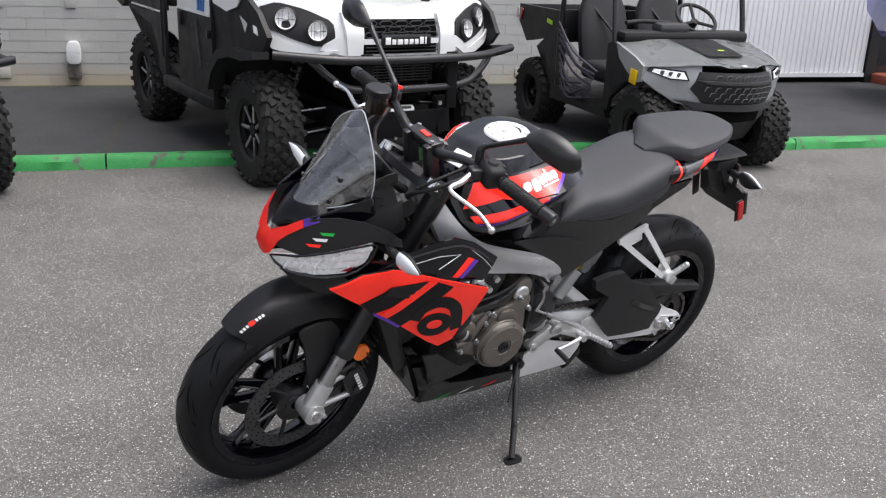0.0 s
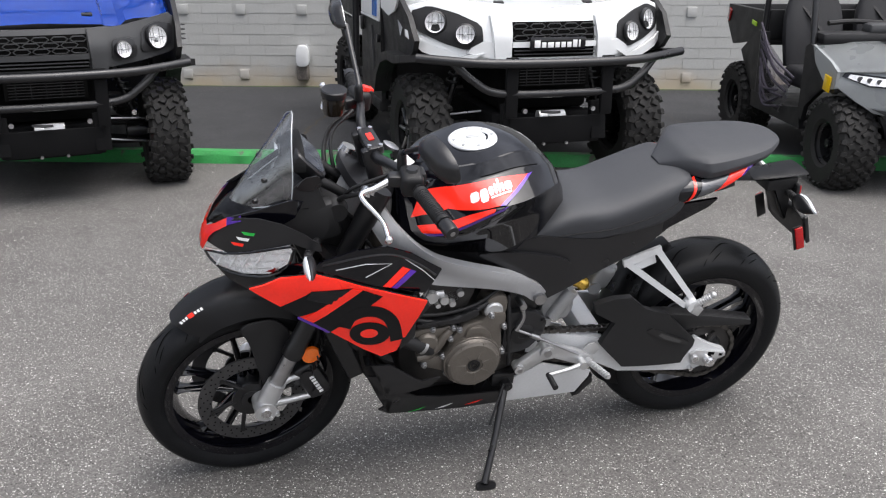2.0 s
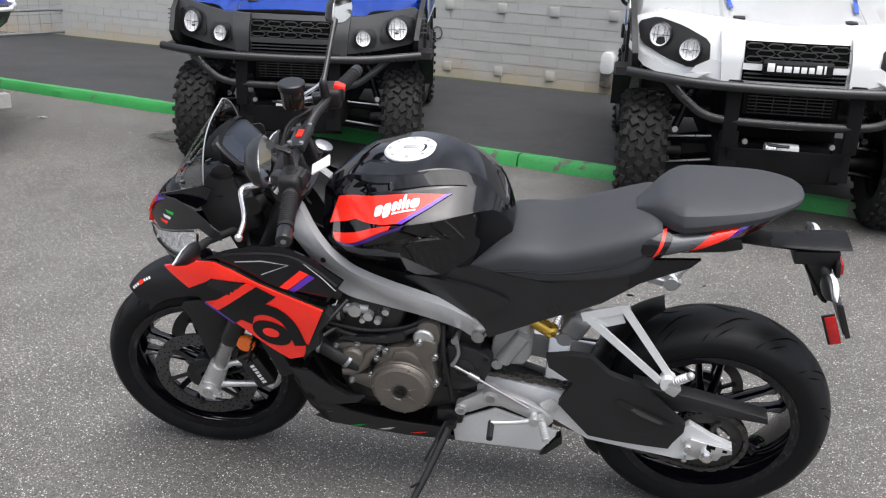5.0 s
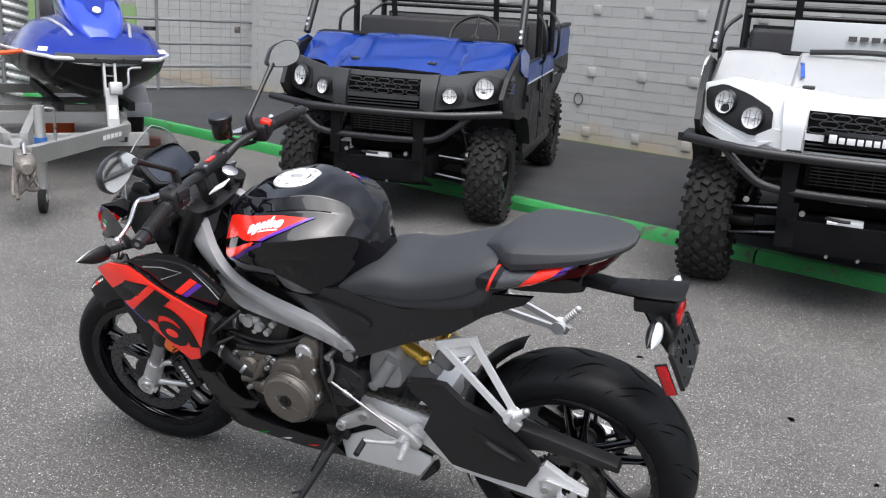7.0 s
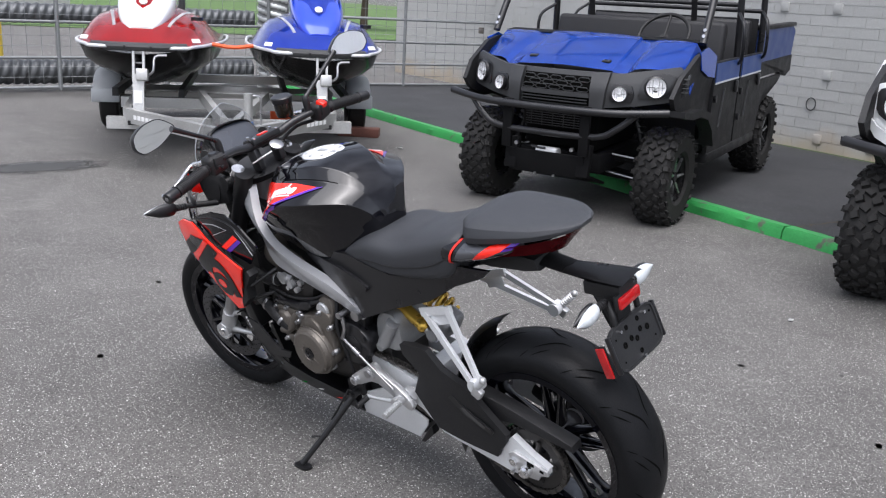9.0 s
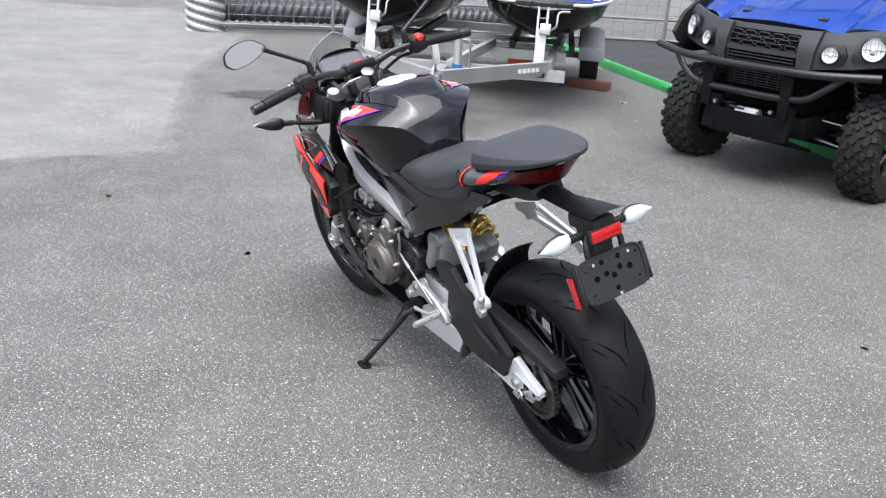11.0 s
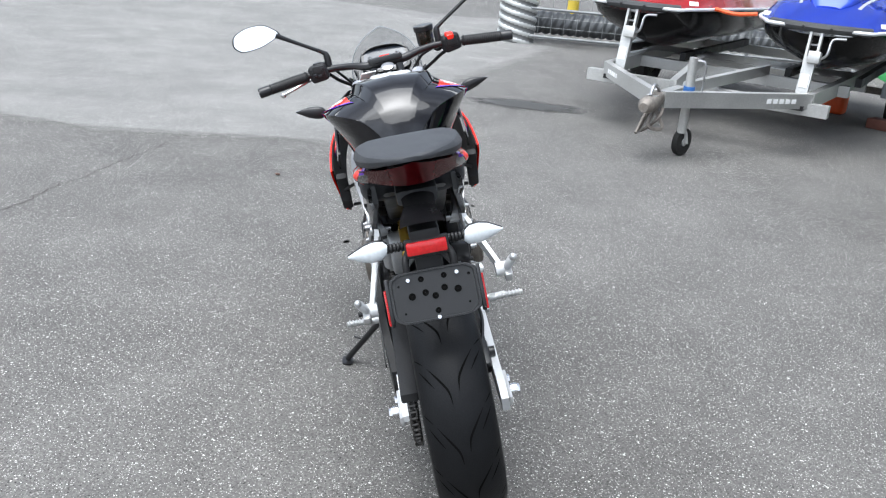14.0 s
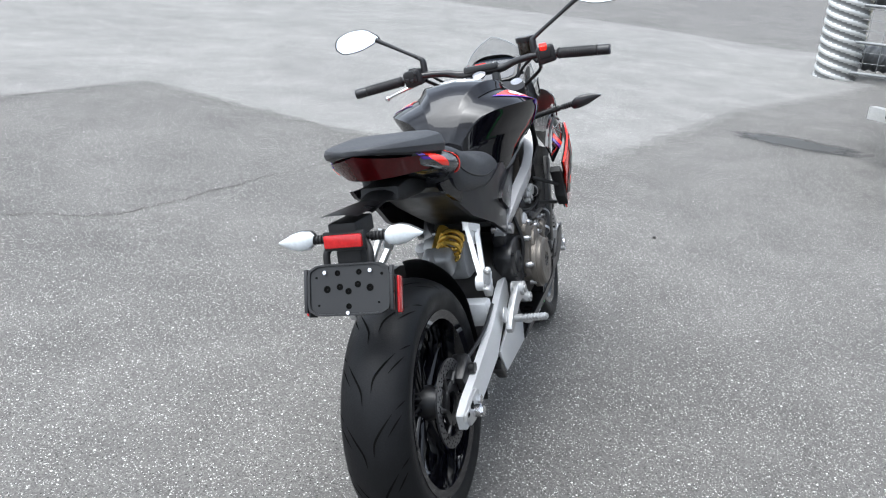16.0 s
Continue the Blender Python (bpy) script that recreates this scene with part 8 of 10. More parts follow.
    bump = P("bumper", tube(B(), top, 0.025, 12, 5), M_BLACK_SATIN, "black tube front bumper")
    low = [(-0.60, -0.55, zb - 0.03), (-0.50, -0.585, zb - 0.12), (-0.36, -0.60, zb - 0.19), (0, -0.61, zb - 0.20), (0.36, -0.60, zb - 0.19), (0.50, -0.585, zb - 0.12), (0.60, -0.55, zb - 0.03)]
    P("bumper_lower", tube(B(), low, 0.022, 12, 5), M_BLACK_SATIN, par=bump)
    for s in (-1, 1):
        P("bumper_upright", box(B(), (s * 0.285, -0.61, 0.66), (0.07, 0.03, 0.33), (0, 0, 0), 0.006), M_CHASSIS, par=bump)
        P("bumper_leg", box(B(), (s * 0.27, -0.54, 0.45), (0.09, 0.05, 0.22), (-10, 0, 0), 0.006), M_CHASSIS, par=bump)
    P("radiator_grate_back", box(B(), (0, -0.48, 0.72), (0.44, 0.04, 0.15)), M_RECESS_SHADE)
    for i in range(9):
        P("grate_bar", box(B(), (0, -0.505, 0.655 + 0.0165 * i), (0.40, 0.008, 0.004)), M_FRAME_BLACK)
    for i in range(5):
        P("grate_bar", box(B(), (-0.16 + 0.08 * i, -0.506, 0.72), (0.004, 0.006, 0.14)), M_FRAME_BLACK)
    plate_w = P("winch_plate", box(B(), (0, -0.56, 0.405), (0.56, 0.02, 0.16), (4, 0, 0), 0.01), M_CHASSIS, "black winch plate")
    P("skid_plate", box(B(), (0, -0.36, 0.30), (0.55, 0.42, 0.02), (-18, 0, 0), 0.008), M_CHASSIS)
    winch = P("winch", rod(B(), (-0.09, -0.52, 0.475), (0.07, -0.52, 0.475), 0.036, n=18), M_ALU, "silver winch drum")
    P("winch_motor", box(B(), (0.015, -0.53, 0.475), (0.11, 0.07, 0.07), (0, 0, 0), 0.015), M_SILVER, par=winch)
    P("winch_hook", tube(B(), [(-0.10, -0.60, 0.52), (-0.04, -0.61, 0.515), (0.01, -0.61, 0.515)], 0.008, 8, 3), M_BLACK_SATIN, par=winch)
    for s in (-1, 1):
        P("bumper_bolt", rod(B(), (s * 0.205, -0.60, 0.53), (s * 0.205, -0.625, 0.53), 0.014, n=8), M_STEEL)
        P("tow_bolt", rod(B(), (s * 0.07, -0.575, 0.33), (s * 0.07, -0.59, 0.33), 0.009, n=8), M_STEEL)
    # chassis core keeps the light out below; a near-black box is the bay's shade
    P("chassis", box(B(), (0, 1.2 + o / 2, 0.40), (0.62, 3.1 + o, 0.14), (0, 0, 0), 0.02), M_CHASSIS)
    P("engine_bay", box(B(), (0, 0.0, 0.70), (0.56, 0.72, 0.42), (0, 0, 0), 0.03), M_RECESS_SHADE)
    P("floor_pan", box(B(), (0, 1.08 + o / 2, 0.47), (1.5, 1.4 + o, 0.06), (0, 0, 0), 0.01), M_DARK_PLASTIC)
    P("axle_shaft", rod(B(), (-0.6, wb, 0.33), (0.6, wb, 0.33), 0.035, n=10), M_FRAME_BLACK)
    # dashboard, wheel, benches
    rows = [[(x, 0.14 + 0.26 * t, 1.225 + 0.02 * t - 0.25 * max(0, t - 0.55)) for x in (-0.74, -0.5, -0.2, 0.2, 0.5, 0.74)] for t in (0, 0.3, 0.55, 0.8, 1.0)]
    P("dashboard", strip(rows, 0.03), M_DARK_PLASTIC, "black moulded dashboard")
    wc = Vector((0.36, 0.52, 1.24))
    wa = Vector((0, -0.75, 0.66)).normalized()
    _, u, w = basis(wa)
    pts = [wc + 0.185 * (math.cos(a) * u + math.sin(a) * w) for a in (2 * math.pi * i / 20 for i in range(20))]
    st = P("steering_wheel", tube(B(), pts, 0.015, 8, 2, closed=True), M_BLACK_MATT, "black steering wheel")
    for a in (0.5, 2.6, 4.7):
        P("wheel_spoke", rod(B(), wc - wa * 0.02, wc + 0.18 * (math.cos(a) * u + math.sin(a) * w), 0.011, n=8), M_BLACK_MATT, par=st)
    P("steering_column", rod(B(), wc - wa * 0.02, wc - wa * 0.30, 0.03, n=12), M_BLACK_MATT, par=st)
    for y in (0.92, 1.62)[: 1 if white else 2]:
        bench = P("bench_seat", box(B(), (0, y - 0.24, 0.80), (1.40, 0.46, 0.13), (0, 0, 0), 0.04, 3), M_UTV_SEAT, "black bench seat")
        P("bench_back", box(B(), (0, y + 0.04, 1.10), (1.38, 0.10, 0.46), (-8, 0, 0), 0.035, 3), M_UTV_SEAT, par=bench)
        P("bench_base", box(B(), (0, y - 0.22, 0.62), (1.36, 0.40, 0.26), (0, 0, 0), 0.01), M_DARK_PLASTIC, par=bench)
        for x in (-0.36, 0.1):
            P("belt_buckle", box(B(), (x, y - 0.03, 1.02), (0.05, 0.02, 0.22), (0, 0, 0), 0.006), M_BLACK_MATT, par=bench)
    for y, zs in ((1.06 if not white else 1.2, (1.46, 1.62)), (1.74 + o, (1.40, 1.52, 1.64))):
        for z in zs:
            P("cross_bar", rod(B(), (-0.75, y, z), (0.75, y, z), 0.018, n=10), M_BLACK_SATIN)
    P("roof_bar", rod(B(), (-0.74, 0.56, 1.965), (0.74, 0.56, 1.965), 0.026, n=10), M_BLACK_SATIN)
    P("roof_bar", rod(B(), (-0.74, 1.0, 1.99), (0.74, 1.0, 1.99), 0.026, n=10), M_BLACK_SATIN)
    P("roof_bar", rod(B(), (-0.74, 1.72 + o, 1.97), (0.74, 1.72 + o, 1.97), 0.026, n=10), M_BLACK_SATIN)
    P("rear_screen", box(B(), (0, 1.78 + o, 1.16), (1.44, 0.02, 0.36), (0, 0, 0), 0.006), M_BLACK_MATT, "black rear bulkhead panel")
    if white:
        # white seat-back board with dull maker's bars
        bd = P("white_panel", box(B(), (-0.02, 0.60, 1.27), (0.80, 0.03, 0.26), (-14, 0, 0), 0.01), mat("pale_grey_panel", (0.42, 0.44, 0.45), 0.4, 0, 0.06, 3), "pale grey panel behind the hood with grey bars")
        for i in range(4):
            P("grey_bar", box(B(), (-0.10 + 0.06 * i, 0.577, 1.31), (0.045, 0.006, 0.026), (-14, 0, 0)), M_TRIM_GREY, par=bd)
        for s in (-1, 1):
            P("blue_decal", box(B(), (s * 0.315, -0.14, 1.165), (0.022, 0.17, 0.008), (20, 0, -s * 6), 0.002), M_BLUE, par=hood)
        P("hood_lip", tube(B(), [(-0.30, 0.08, 1.245), (0, 0.06, 1.26), (0.5, 0.08, 1.245)], 0.014, 8, 4), M_BLACK_SATIN, par=hood)
    # tipping bed
    bed = P("cargo_bed", box(B(), (0, 2.42 + o, 0.92), (1.40, 1.20, 0.06), (0, 0, 0), 0.01), M_DARK_PLASTIC, "tipping cargo bed with painted sides")
    for s in (-1, 1):
        P("bed_side", side_sheet(B(), [(a + o, b) for a, b in ((1.84, 0.98), (3.00, 0.98), (3.05, 1.20), (2.95, 1.25), (1.84, 1.25))][::s], lambda y, z: s * 0.76, -s * 0.05, 0.2), M_WHITE if white else mat("dusty_blue_bed", (0.03, 0.06, 0.2), 0.4, 0, 0.1), par=bed)
        P("bed_skirt", side_sheet(B(), [(a + o, b) for a, b in ((1.84, 0.86), (2.75, 0.86), (2.85, 0.80), (3.02, 0.84), (3.02, 0.985), (1.84, 0.985))][::s], lambda y, z: s * 0.765, -s * 0.06, 0.2), M_DARK_PLASTIC, par=bed)
        P("bed_rail", box(B(), (s * 0.735, 2.42 + o, 1.265), (0.07, 1.2, 0.035), (0, 0, 0), 0.01), M_DARK_PLASTIC, par=bed)
    P("tailgate", box(B(), (0, 3.0 + o, 1.08), (1.4, 0.05, 0.32), (0, 0, 0), 0.01), M_DARK_PLASTIC, par=bed)
    P("bed_front", box(B(), (0, 1.86 + o, 1.10), (1.4, 0.05, 0.32), (0, 0, 0), 0.01), M_DARK_PLASTIC, par=bed)
    return v


mule(pose(-1.57, 3.71, -0.005, 2.0, 0, 7.6), M_BLUE, M_TRIM_GREY, "blue four-seat utility vehicle with black tube bumper, parked", False)
mule(pose(1.385, 3.21, 0.0, 1.5, 0, -0.9) @ Matrix.Scale(1.055, 4), M_WHITE, M_WHITE, "white utility vehicle with black badge plate and tube bumper, parked", True, 1.98)


def small_utv(m):
    """The low grey two-seater with a netted side opening."""
    v = thing("utility_vehicle", m, "small grey two-seat utility vehicle with netted doors, parked", "utility vehicle", "parked utility vehicles")
    P = lambda n, bm, mt, lb="", par=v, sm=38: part(n, bm, mt, par, lb, smooth=sm)
    for x, y, s in ((-0.47, 0, -1), (0.47, 0, 1), (-0.47, 1.66, -1), (0.47, 1.66, 1)):
        utv_wheel(v, (x, y, 0.285), 0.29, 0.23, 0.135, s, False)
    face = lambda x, z: -0.43 + 0.36 * (abs(x) / 0.58) ** 1.7 + 0.5 * max(0, z - 0.68) + 0.15 * max(0, 0.56 - z)
    # fascia plates
    for s in (-1, 1):
        P("cheek", shell(B(), [(s * a, b) for a, b in ((0.26, 0.775), (0.40, 0.77), (0.56, 0.745), (0.585, 0.66), (0.50, 0.585), (0.40, 0.515), (0.28, 0.50), (0.26, 0.53), (0.335, 0.62), (0.27, 0.71))][::s], face, 0.03, 0.06), M_GREY_BODY, "grey fascia cheek")
        P("lower_cheek", shell(B(), [(s * a, b) for a, b in ((0.30, 0.55), (0.36, 0.51), (0.30, 0.42), (0.22, 0.40), (0.24, 0.50))][::s], lambda x, z: face(x, z) + 0.01, 0.03, 0.06), M_TRIM_GREY)
        P("headlight_bezel", shell(B(), [(s * a, b) for a, b in ((0.345, 0.672), (0.36, 0.735), (0.535, 0.745), (0.555, 0.715), (0.45, 0.672))][::s], lambda x, z: face(x, z) - 0.012, 0.02, 0.05), M_BLACK_GLOSS)
        hl = P("headlight", shell(B(), [(s * a, b) for a, b in ((0.36, 0.681), (0.372, 0.725), (0.52, 0.735), (0.535, 0.713), (0.445, 0.681))][::s], lambda x, z: face(x, z) - 0.018, 0.01, 0.03), M_BOWL, "slanted clear headlight")
        for i in range(3):
            P("lamp_cell", rod(B(), (s * (0.40 + 0.042 * i), face(0.40 + 0.042 * i, 0.71) - 0.024, 0.704 + 0.004 * i), (s * (0.40 + 0.042 * i), face(0.40 + 0.042 * i, 0.71) - 0.012, 0.704 + 0.004 * i), 0.016, n=12), M_LENS_DARK, par=hl)
        P("yellow_reflector", box(B(), (s * 0.594, 0.02, 0.66), (0.012, 0.085, 0.10), (8, 0, 0), 0.004), M_YELLOW, "yellow side reflector")
        fender = [(-0.06, 0.72), (0.02, 0.78), (0.36, 0.865), (0.42, 0.84), (0.42, 0.40), (0.36, 0.36), (0.33, 0.46), (0.24, 0.57), (0.08, 0.63), (-0.04, 0.60), (-0.06, 0.62)]
        P("front_fender", side_sheet(B(), fender[::s], lambda y, z: s * 0.58, -s * 0.03), M_DARK_PLASTIC, "black front fender")
        P("grey_flank", side_sheet(B(), [(-0.08, 0.745), (0.02, 0.79), (0.30, 0.865), (0.24, 0.76), (0.12, 0.68), (0.0, 0.62), (-0.07, 0.64)][::s], lambda y, z: s * 0.586, -s * 0.02), M_GREY_BODY, "light grey flank of the hood")
        P("rocker", side_sheet(B(), [(0.38, 0.30), (1.28, 0.30), (1.28, 0.42), (0.80, 0.38), (0.42, 0.44)][::s], lambda y, z: s * 0.575, -s * 0.05), M_DARK_PLASTIC)
        P("rear_panel", side_sheet(B(), [(1.15, 0.36), (1.32, 0.42), (1.40, 0.62), (1.60, 0.68), (1.30, 0.86), (1.15, 0.86)][::s], lambda y, z: s * 0.57, -s * 0.04), M_DARK_PLASTIC)
        P("front_post", tube(B(), [(s * 0.56, 0.36, 0.85), (s * 0.55, 0.45, 1.25), (s * 0.52, 0.60, 1.60)], 0.021, 10, 4), M_BLACK_SATIN, "black roll cage post")
        P("rear_post", tube(B(), [(s * 0.55, 1.22, 0.40), (s * 0.55, 1.22, 1.0), (s * 0.52, 1.16, 1.60)], 0.021, 10, 4), M_BLACK_SATIN, "black roll cage post")
        P("roof_rail", rod(B(), (s * 0.52, 0.60, 1.60), (s * 0.52, 1.16, 1.60), 0.021, n=10), M_BLACK_SATIN)
        P("shock", tube(B(), [(s * 0.32, -0.02, 0.62), (s * 0.40, -0.02, 0.36)], 0.018, 8, 2), M_BLACK_SATIN)
        H = [(s * (0.325 + 0.06 * i / 49) + 0.032 * math.cos(i * 0.7), -0.02 + 0.032 * math.sin(i * 0.7), 0.60 - 0.18 * i / 49) for i in range(50)]
        P("spring", tube(B(), H, 0.007, 6, 1), M_LIME, "lime green coil spring")
        for y in (-0.1, 0.1):
            P("wishbone", tube(B(), [(s * 0.12, y, 0.34), (s * 0.4, 0, 0.28)], 0.016, 8, 2), M_FRAME_BLACK)
        # crumpled net hanging in the side opening
        rng = random.Random(7 if s < 0 else 8)
        for i in range(9):
            t = i / 8
            a = Vector((s * 0.585, 1.20 - 0.10 * t, 0.92 - 0.50 * t))
            b = Vector((s * 0.60, 0.50 + 0.35 * t * rng.uniform(0.6, 1.1), 0.62 - 0.26 * t * rng.uniform(0.7, 1.2)))
            mid = (a + b) / 2 + Vector((s * rng.uniform(0, 0.05), 0, -rng.uniform(0.03, 0.12)))
            P("net_strap", tube(B(), [a, mid, b], 0.009, 6, 6), M_NET, "crumpled dark side net strap")
        rows = []
        for i in range(10):
            t = i / 9
            rows.append([(s * (0.582 + 0.012 * math.sin(9 * t + 7 * k) + rng.uniform(-0.006, 0.006)), 1.18 - 0.62 * k * (1 - 0.35 * t) - 0.06 * t, 0.90 - 0.34 * k - 0.44 * t + 0.22 * t * k) for k in [j / 8 for j in range(9)]])
        P("side_net", strip(rows, 0.004), M_NET_SHEER, "sheer dark safety net, crumpled")
    # grille
    P("grille_frame", shell(B(), [(-0.28, 0.735), (-0.335, 0.62), (-0.26, 0.535), (0.26, 0.535), (0.335, 0.62), (0.28, 0.735)], lambda x, z: face(x, z) - 0.015, 0.03, 0.06), M_DARK_PLASTIC, "black chevron grille")
    P("grille_bar", shell(B(), [(-0.30, 0.682), (-0.24, 0.662), (0.24, 0.662), (0.30, 0.682)], lambda x, z: face(x, z) - 0.035, 0.03, 0.06), M_TRIM_GREY)
    for z, n in ((0.705, 7), (0.628, 9), (0.592, 8), (0.558, 7)):
        for i in range(n):
            x = (i - (n - 1) / 2) * 0.062
            pts = [(x - 0.025, face(x, z) - 0.026, z - 0.012), (x - 0.010, face(x, z) - 0.026, z + 0.012), (x + 0.022, face(x, z) - 0.026, z + 0.012)]
            P("grille_chevron", tube(B(), pts, 0.005, 5, 1), M_TRIM_GREY)
    P("lower_grille", shell(B(), [(-0.24, 0.475), (-0.20, 0.40), (0.20, 0.40), (0.24, 0.475)], lambda x, z: face(x, z) + 0.012, 0.03, 0.1), M_RECESS_SHADE)
    P("bash_bar", shell(B(), [(-0.42, 0.545), (-0.30, 0.485), (0.30, 0.485), (0.42, 0.545), (0.26, 0.53), (-0.26, 0.53)], lambda x, z: face(x, z) - 0.04, 0.06, 0.06), M_TRIM_GREY)
    P("chin", shell(B(), [(-0.36, 0.49), (0.36, 0.49), (0.30, 0.36), (0.22, 0.25), (-0.22, 0.25), (-0.30, 0.36)], lambda x, z: face(x, z) + 0.03 + 0.4 * max(0, 0.40 - z), 0.03, 0.1), M_DARK_PLASTIC)
    # hood
    rows = []
    for i in range(8):
        t = i / 7
        row = []
        for j in range(21):
            k = -1 + j / 10
            raise_ = 0.016 * (0.30 < abs(k) < 0.62) + 0.006 * (abs(k) >= 0.62)
            row.append((k * (0.57 + 0.01 * t), -0.41 + 0.70 * t + 0.33 * abs(k) ** 1.7 * (1 - t), 0.772 + 0.105 * t ** 0.85 + raise_ - 0.025 * abs(k) ** 3 - 0.012 * (1 - t) * abs(k)))
        rows.append(row)
    hood = P("hood", strip(rows, 0.02), M_GREY_BODY, "light grey hood with dark middle panel", sm=30)
    rows = [[(k * (0.15 + 0.03 * t), -0.20 + 0.44 * t, 0.824 + 0.066 * t) for k in (-1, -0.5, 0, 0.5, 1)] for t in (0, 0.25, 0.5, 0.75, 1)]
    P("hood_panel", strip(rows, 0.012), M_TRIM_GREY, par=hood)
    P("white_badge", box(B(), (0, -0.40, 0.785), (0.034, 0.03, 0.005), (12, 0, 0), 0.002), M_WHITE_DECAL, par=hood)
    P("lime_bar", box(B(), (0.02, -0.10, 0.852), (0.05, 0.010, 0.003), (24, 0, 0)), M_LIME, par=hood)
    # cabin
    P("cowl", box(B(), (0, 0.36, 0.90), (1.08, 0.18, 0.08), (0, 0, 0), 0.03), M_DARK_PLASTIC, "dark dashboard cowl")
    P("dash_pod", box(B(), (-0.10, 0.36, 0.955), (0.26, 0.14, 0.08), (0, 0, 0), 0.03), M_TRIM_GREY)
    wc, wa = Vector((0.17, 0.44, 1.02)), Vector((0, -0.6, 0.8)).normalized()
    _, u, w = basis(wa)
    st = P("steering_wheel", tube(B(), [wc + 0.155 * (math.cos(a) * u + math.sin(a) * w) for a in (2 * math.pi * i / 18 for i in range(18))], 0.014, 8, 2, closed=True), M_BLACK_MATT, "black steering wheel")
    for a in (0.4, 2.5, 4.6):
        P("wheel_spoke", rod(B(), wc - wa * 0.03, wc + 0.15 * (math.cos(a) * u + math.sin(a) * w), 0.012, n=8), M_BLACK_MATT, par=st)
    P("steering_column", rod(B(), wc - wa * 0.02, wc - wa * 0.22, 0.03, n=10), M_BLACK_MATT, par=st)
    for x in (-0.26, 0.26):
        sb = P("bucket_seat", box(B(), (x, 0.78, 0.58), (0.42, 0.44, 0.14), (0, 0, 0), 0.04, 3), M_UTV_SEAT, "black bucket seat")
        bm = body(B(), [(0.0, 0.20, 0.0, 0.13, 0.5, 3), (0.2, 0.215, 0.0, 0.14, 0.5, 3), (0.4, 0.20, 0.0, 0.13, 0.5, 3), (0.55, 0.13, 0.0, 0.12, 0.5, 3), (0.62, 0.10, 0.02, 0.10, 0.5, 3)], 3, 20)
        bm.transform(Matrix.Translation((x, 1.08, 0.62)) @ Matrix.Rotation(radians(-12), 4, "X") @ Matrix(((0, 1, 0, 0), (0, 0, -1, 0), (1, 0, 0, 0), (0, 0, 0, 1))))
        P("seat_back", bm, M_UTV_SEAT, par=sb)
        P("seat_belt", tube(B(), [(x - 0.2, 1.16, 1.20), (x, 0.95, 0.90), (x + 0.18, 0.80, 0.66)], 0.012, 4, 4), M_BLACK_MATT, par=sb)
    P("grab_bar", tube(B(), [(-0.46, 0.40, 0.99), (-0.30, 0.42, 1.0), (-0.08, 0.40, 0.99)], 0.016, 8, 4), M_BLACK_MATT)
    P("floor_pan", box(B(), (0, 0.80, 0.36), (1.05, 1.0, 0.06), (0, 0, 0), 0.01), M_DARK_PLASTIC)
    # near-black box added for the shade inside the bay
    P("engine_bay", box(B(), (0, 0.05, 0.52), (0.44, 0.52, 0.40), (0, 0, 0), 0.03), M_RECESS_SHADE)
    P("chassis", box(B(), (0, 0.95, 0.30), (0.5, 2.0, 0.10), (0, 0, 0), 0.02), M_FRAME_BLACK)
    P("roof_bar", rod(B(), (-0.52, 0.60, 1.60), (0.52, 0.60, 1.60), 0.021, n=10), M_BLACK_SATIN)
    P("roof_bar", rod(B(), (-0.52, 1.16, 1.60), (0.52, 1.16, 1.60), 0.021, n=10), M_BLACK_SATIN)
    P("cross_bar", rod(B(), (-0.54, 1.2, 1.12), (0.54, 1.2, 1.12), 0.018, n=10), M_BLACK_SATIN)
    # bed
    bed = P("cargo_bed", box(B(), (0, 1.62, 0.78), (1.0, 0.70, 0.06), (0, 0, 0), 0.01), M_DARK_PLASTIC, "black tipping bed")
    for s in (-1, 1):
        P("bed_side", side_sheet(B(), [(1.26, 0.80), (1.85, 0.70), (2.02, 0.86), (2.02, 1.0), (1.26, 1.0)][::s], lambda y, z: s * 0.55, -s * 0.05, 0.15), M_DARK_PLASTIC, par=bed)
        P("red_reflector", box(B(), (s * 0.556, 1.97, 0.92), (0.012, 0.05, 0.10), (25, 0, 0), 0.004), M_LENS_RED, par=bed)
        P("lime_mark", box(B(), (s * 0.556, 1.42, 0.90), (0.008, 0.09, 0.03), (8, 0, 0)), M_LIME, par=bed)
    P("bed_front", box(B(), (0, 1.28, 0.90), (1.0, 0.04, 0.22), (0, 0, 0), 0.01), M_DARK_PLASTIC, par=bed)
    P("tailgate", box(B(), (0, 2.0, 0.90), (1.0, 0.04, 0.20), (0, 0, 0), 0.01), M_DARK_PLASTIC, par=bed)
    return v


M_NET = mat("dark_purple_webbing", (0.045, 0.038, 0.055), 0.7, 0, 0.2, 20)
M_NET_SHEER = glass("sheer_net", (0.6, 0.58, 0.62), 0.6, 0.2)
small_utv(pose(3.67, 2.21, 0.0, 1.0, 0, -14))

# ---- double trailer with two watercraft: x to the rear of the trailer, y to its red side ----
TR = pose(-3.165, 1.765, 0, 0, 0, 141.5)
M_GALV = mat("dull_aluminium_beam", (0.48, 0.48, 0.47), 0.45, 0.7, 0.15, 4, 0.2, 90)
M_FENDER_GREY = mat("grey_plastic_fender", (0.36, 0.38, 0.40), 0.4, 0, 0.1, 6)
M_RUST = mat("rusty_metal", (0.19, 0.17, 0.15), 0.55, 0.4, 0.5, 30, 0.4, 120)
M_HULL = mat("black_hull_gelcoat", (0.005, 0.005, 0.006), 0.16, 0, 0.15, 4, coat=0.3)
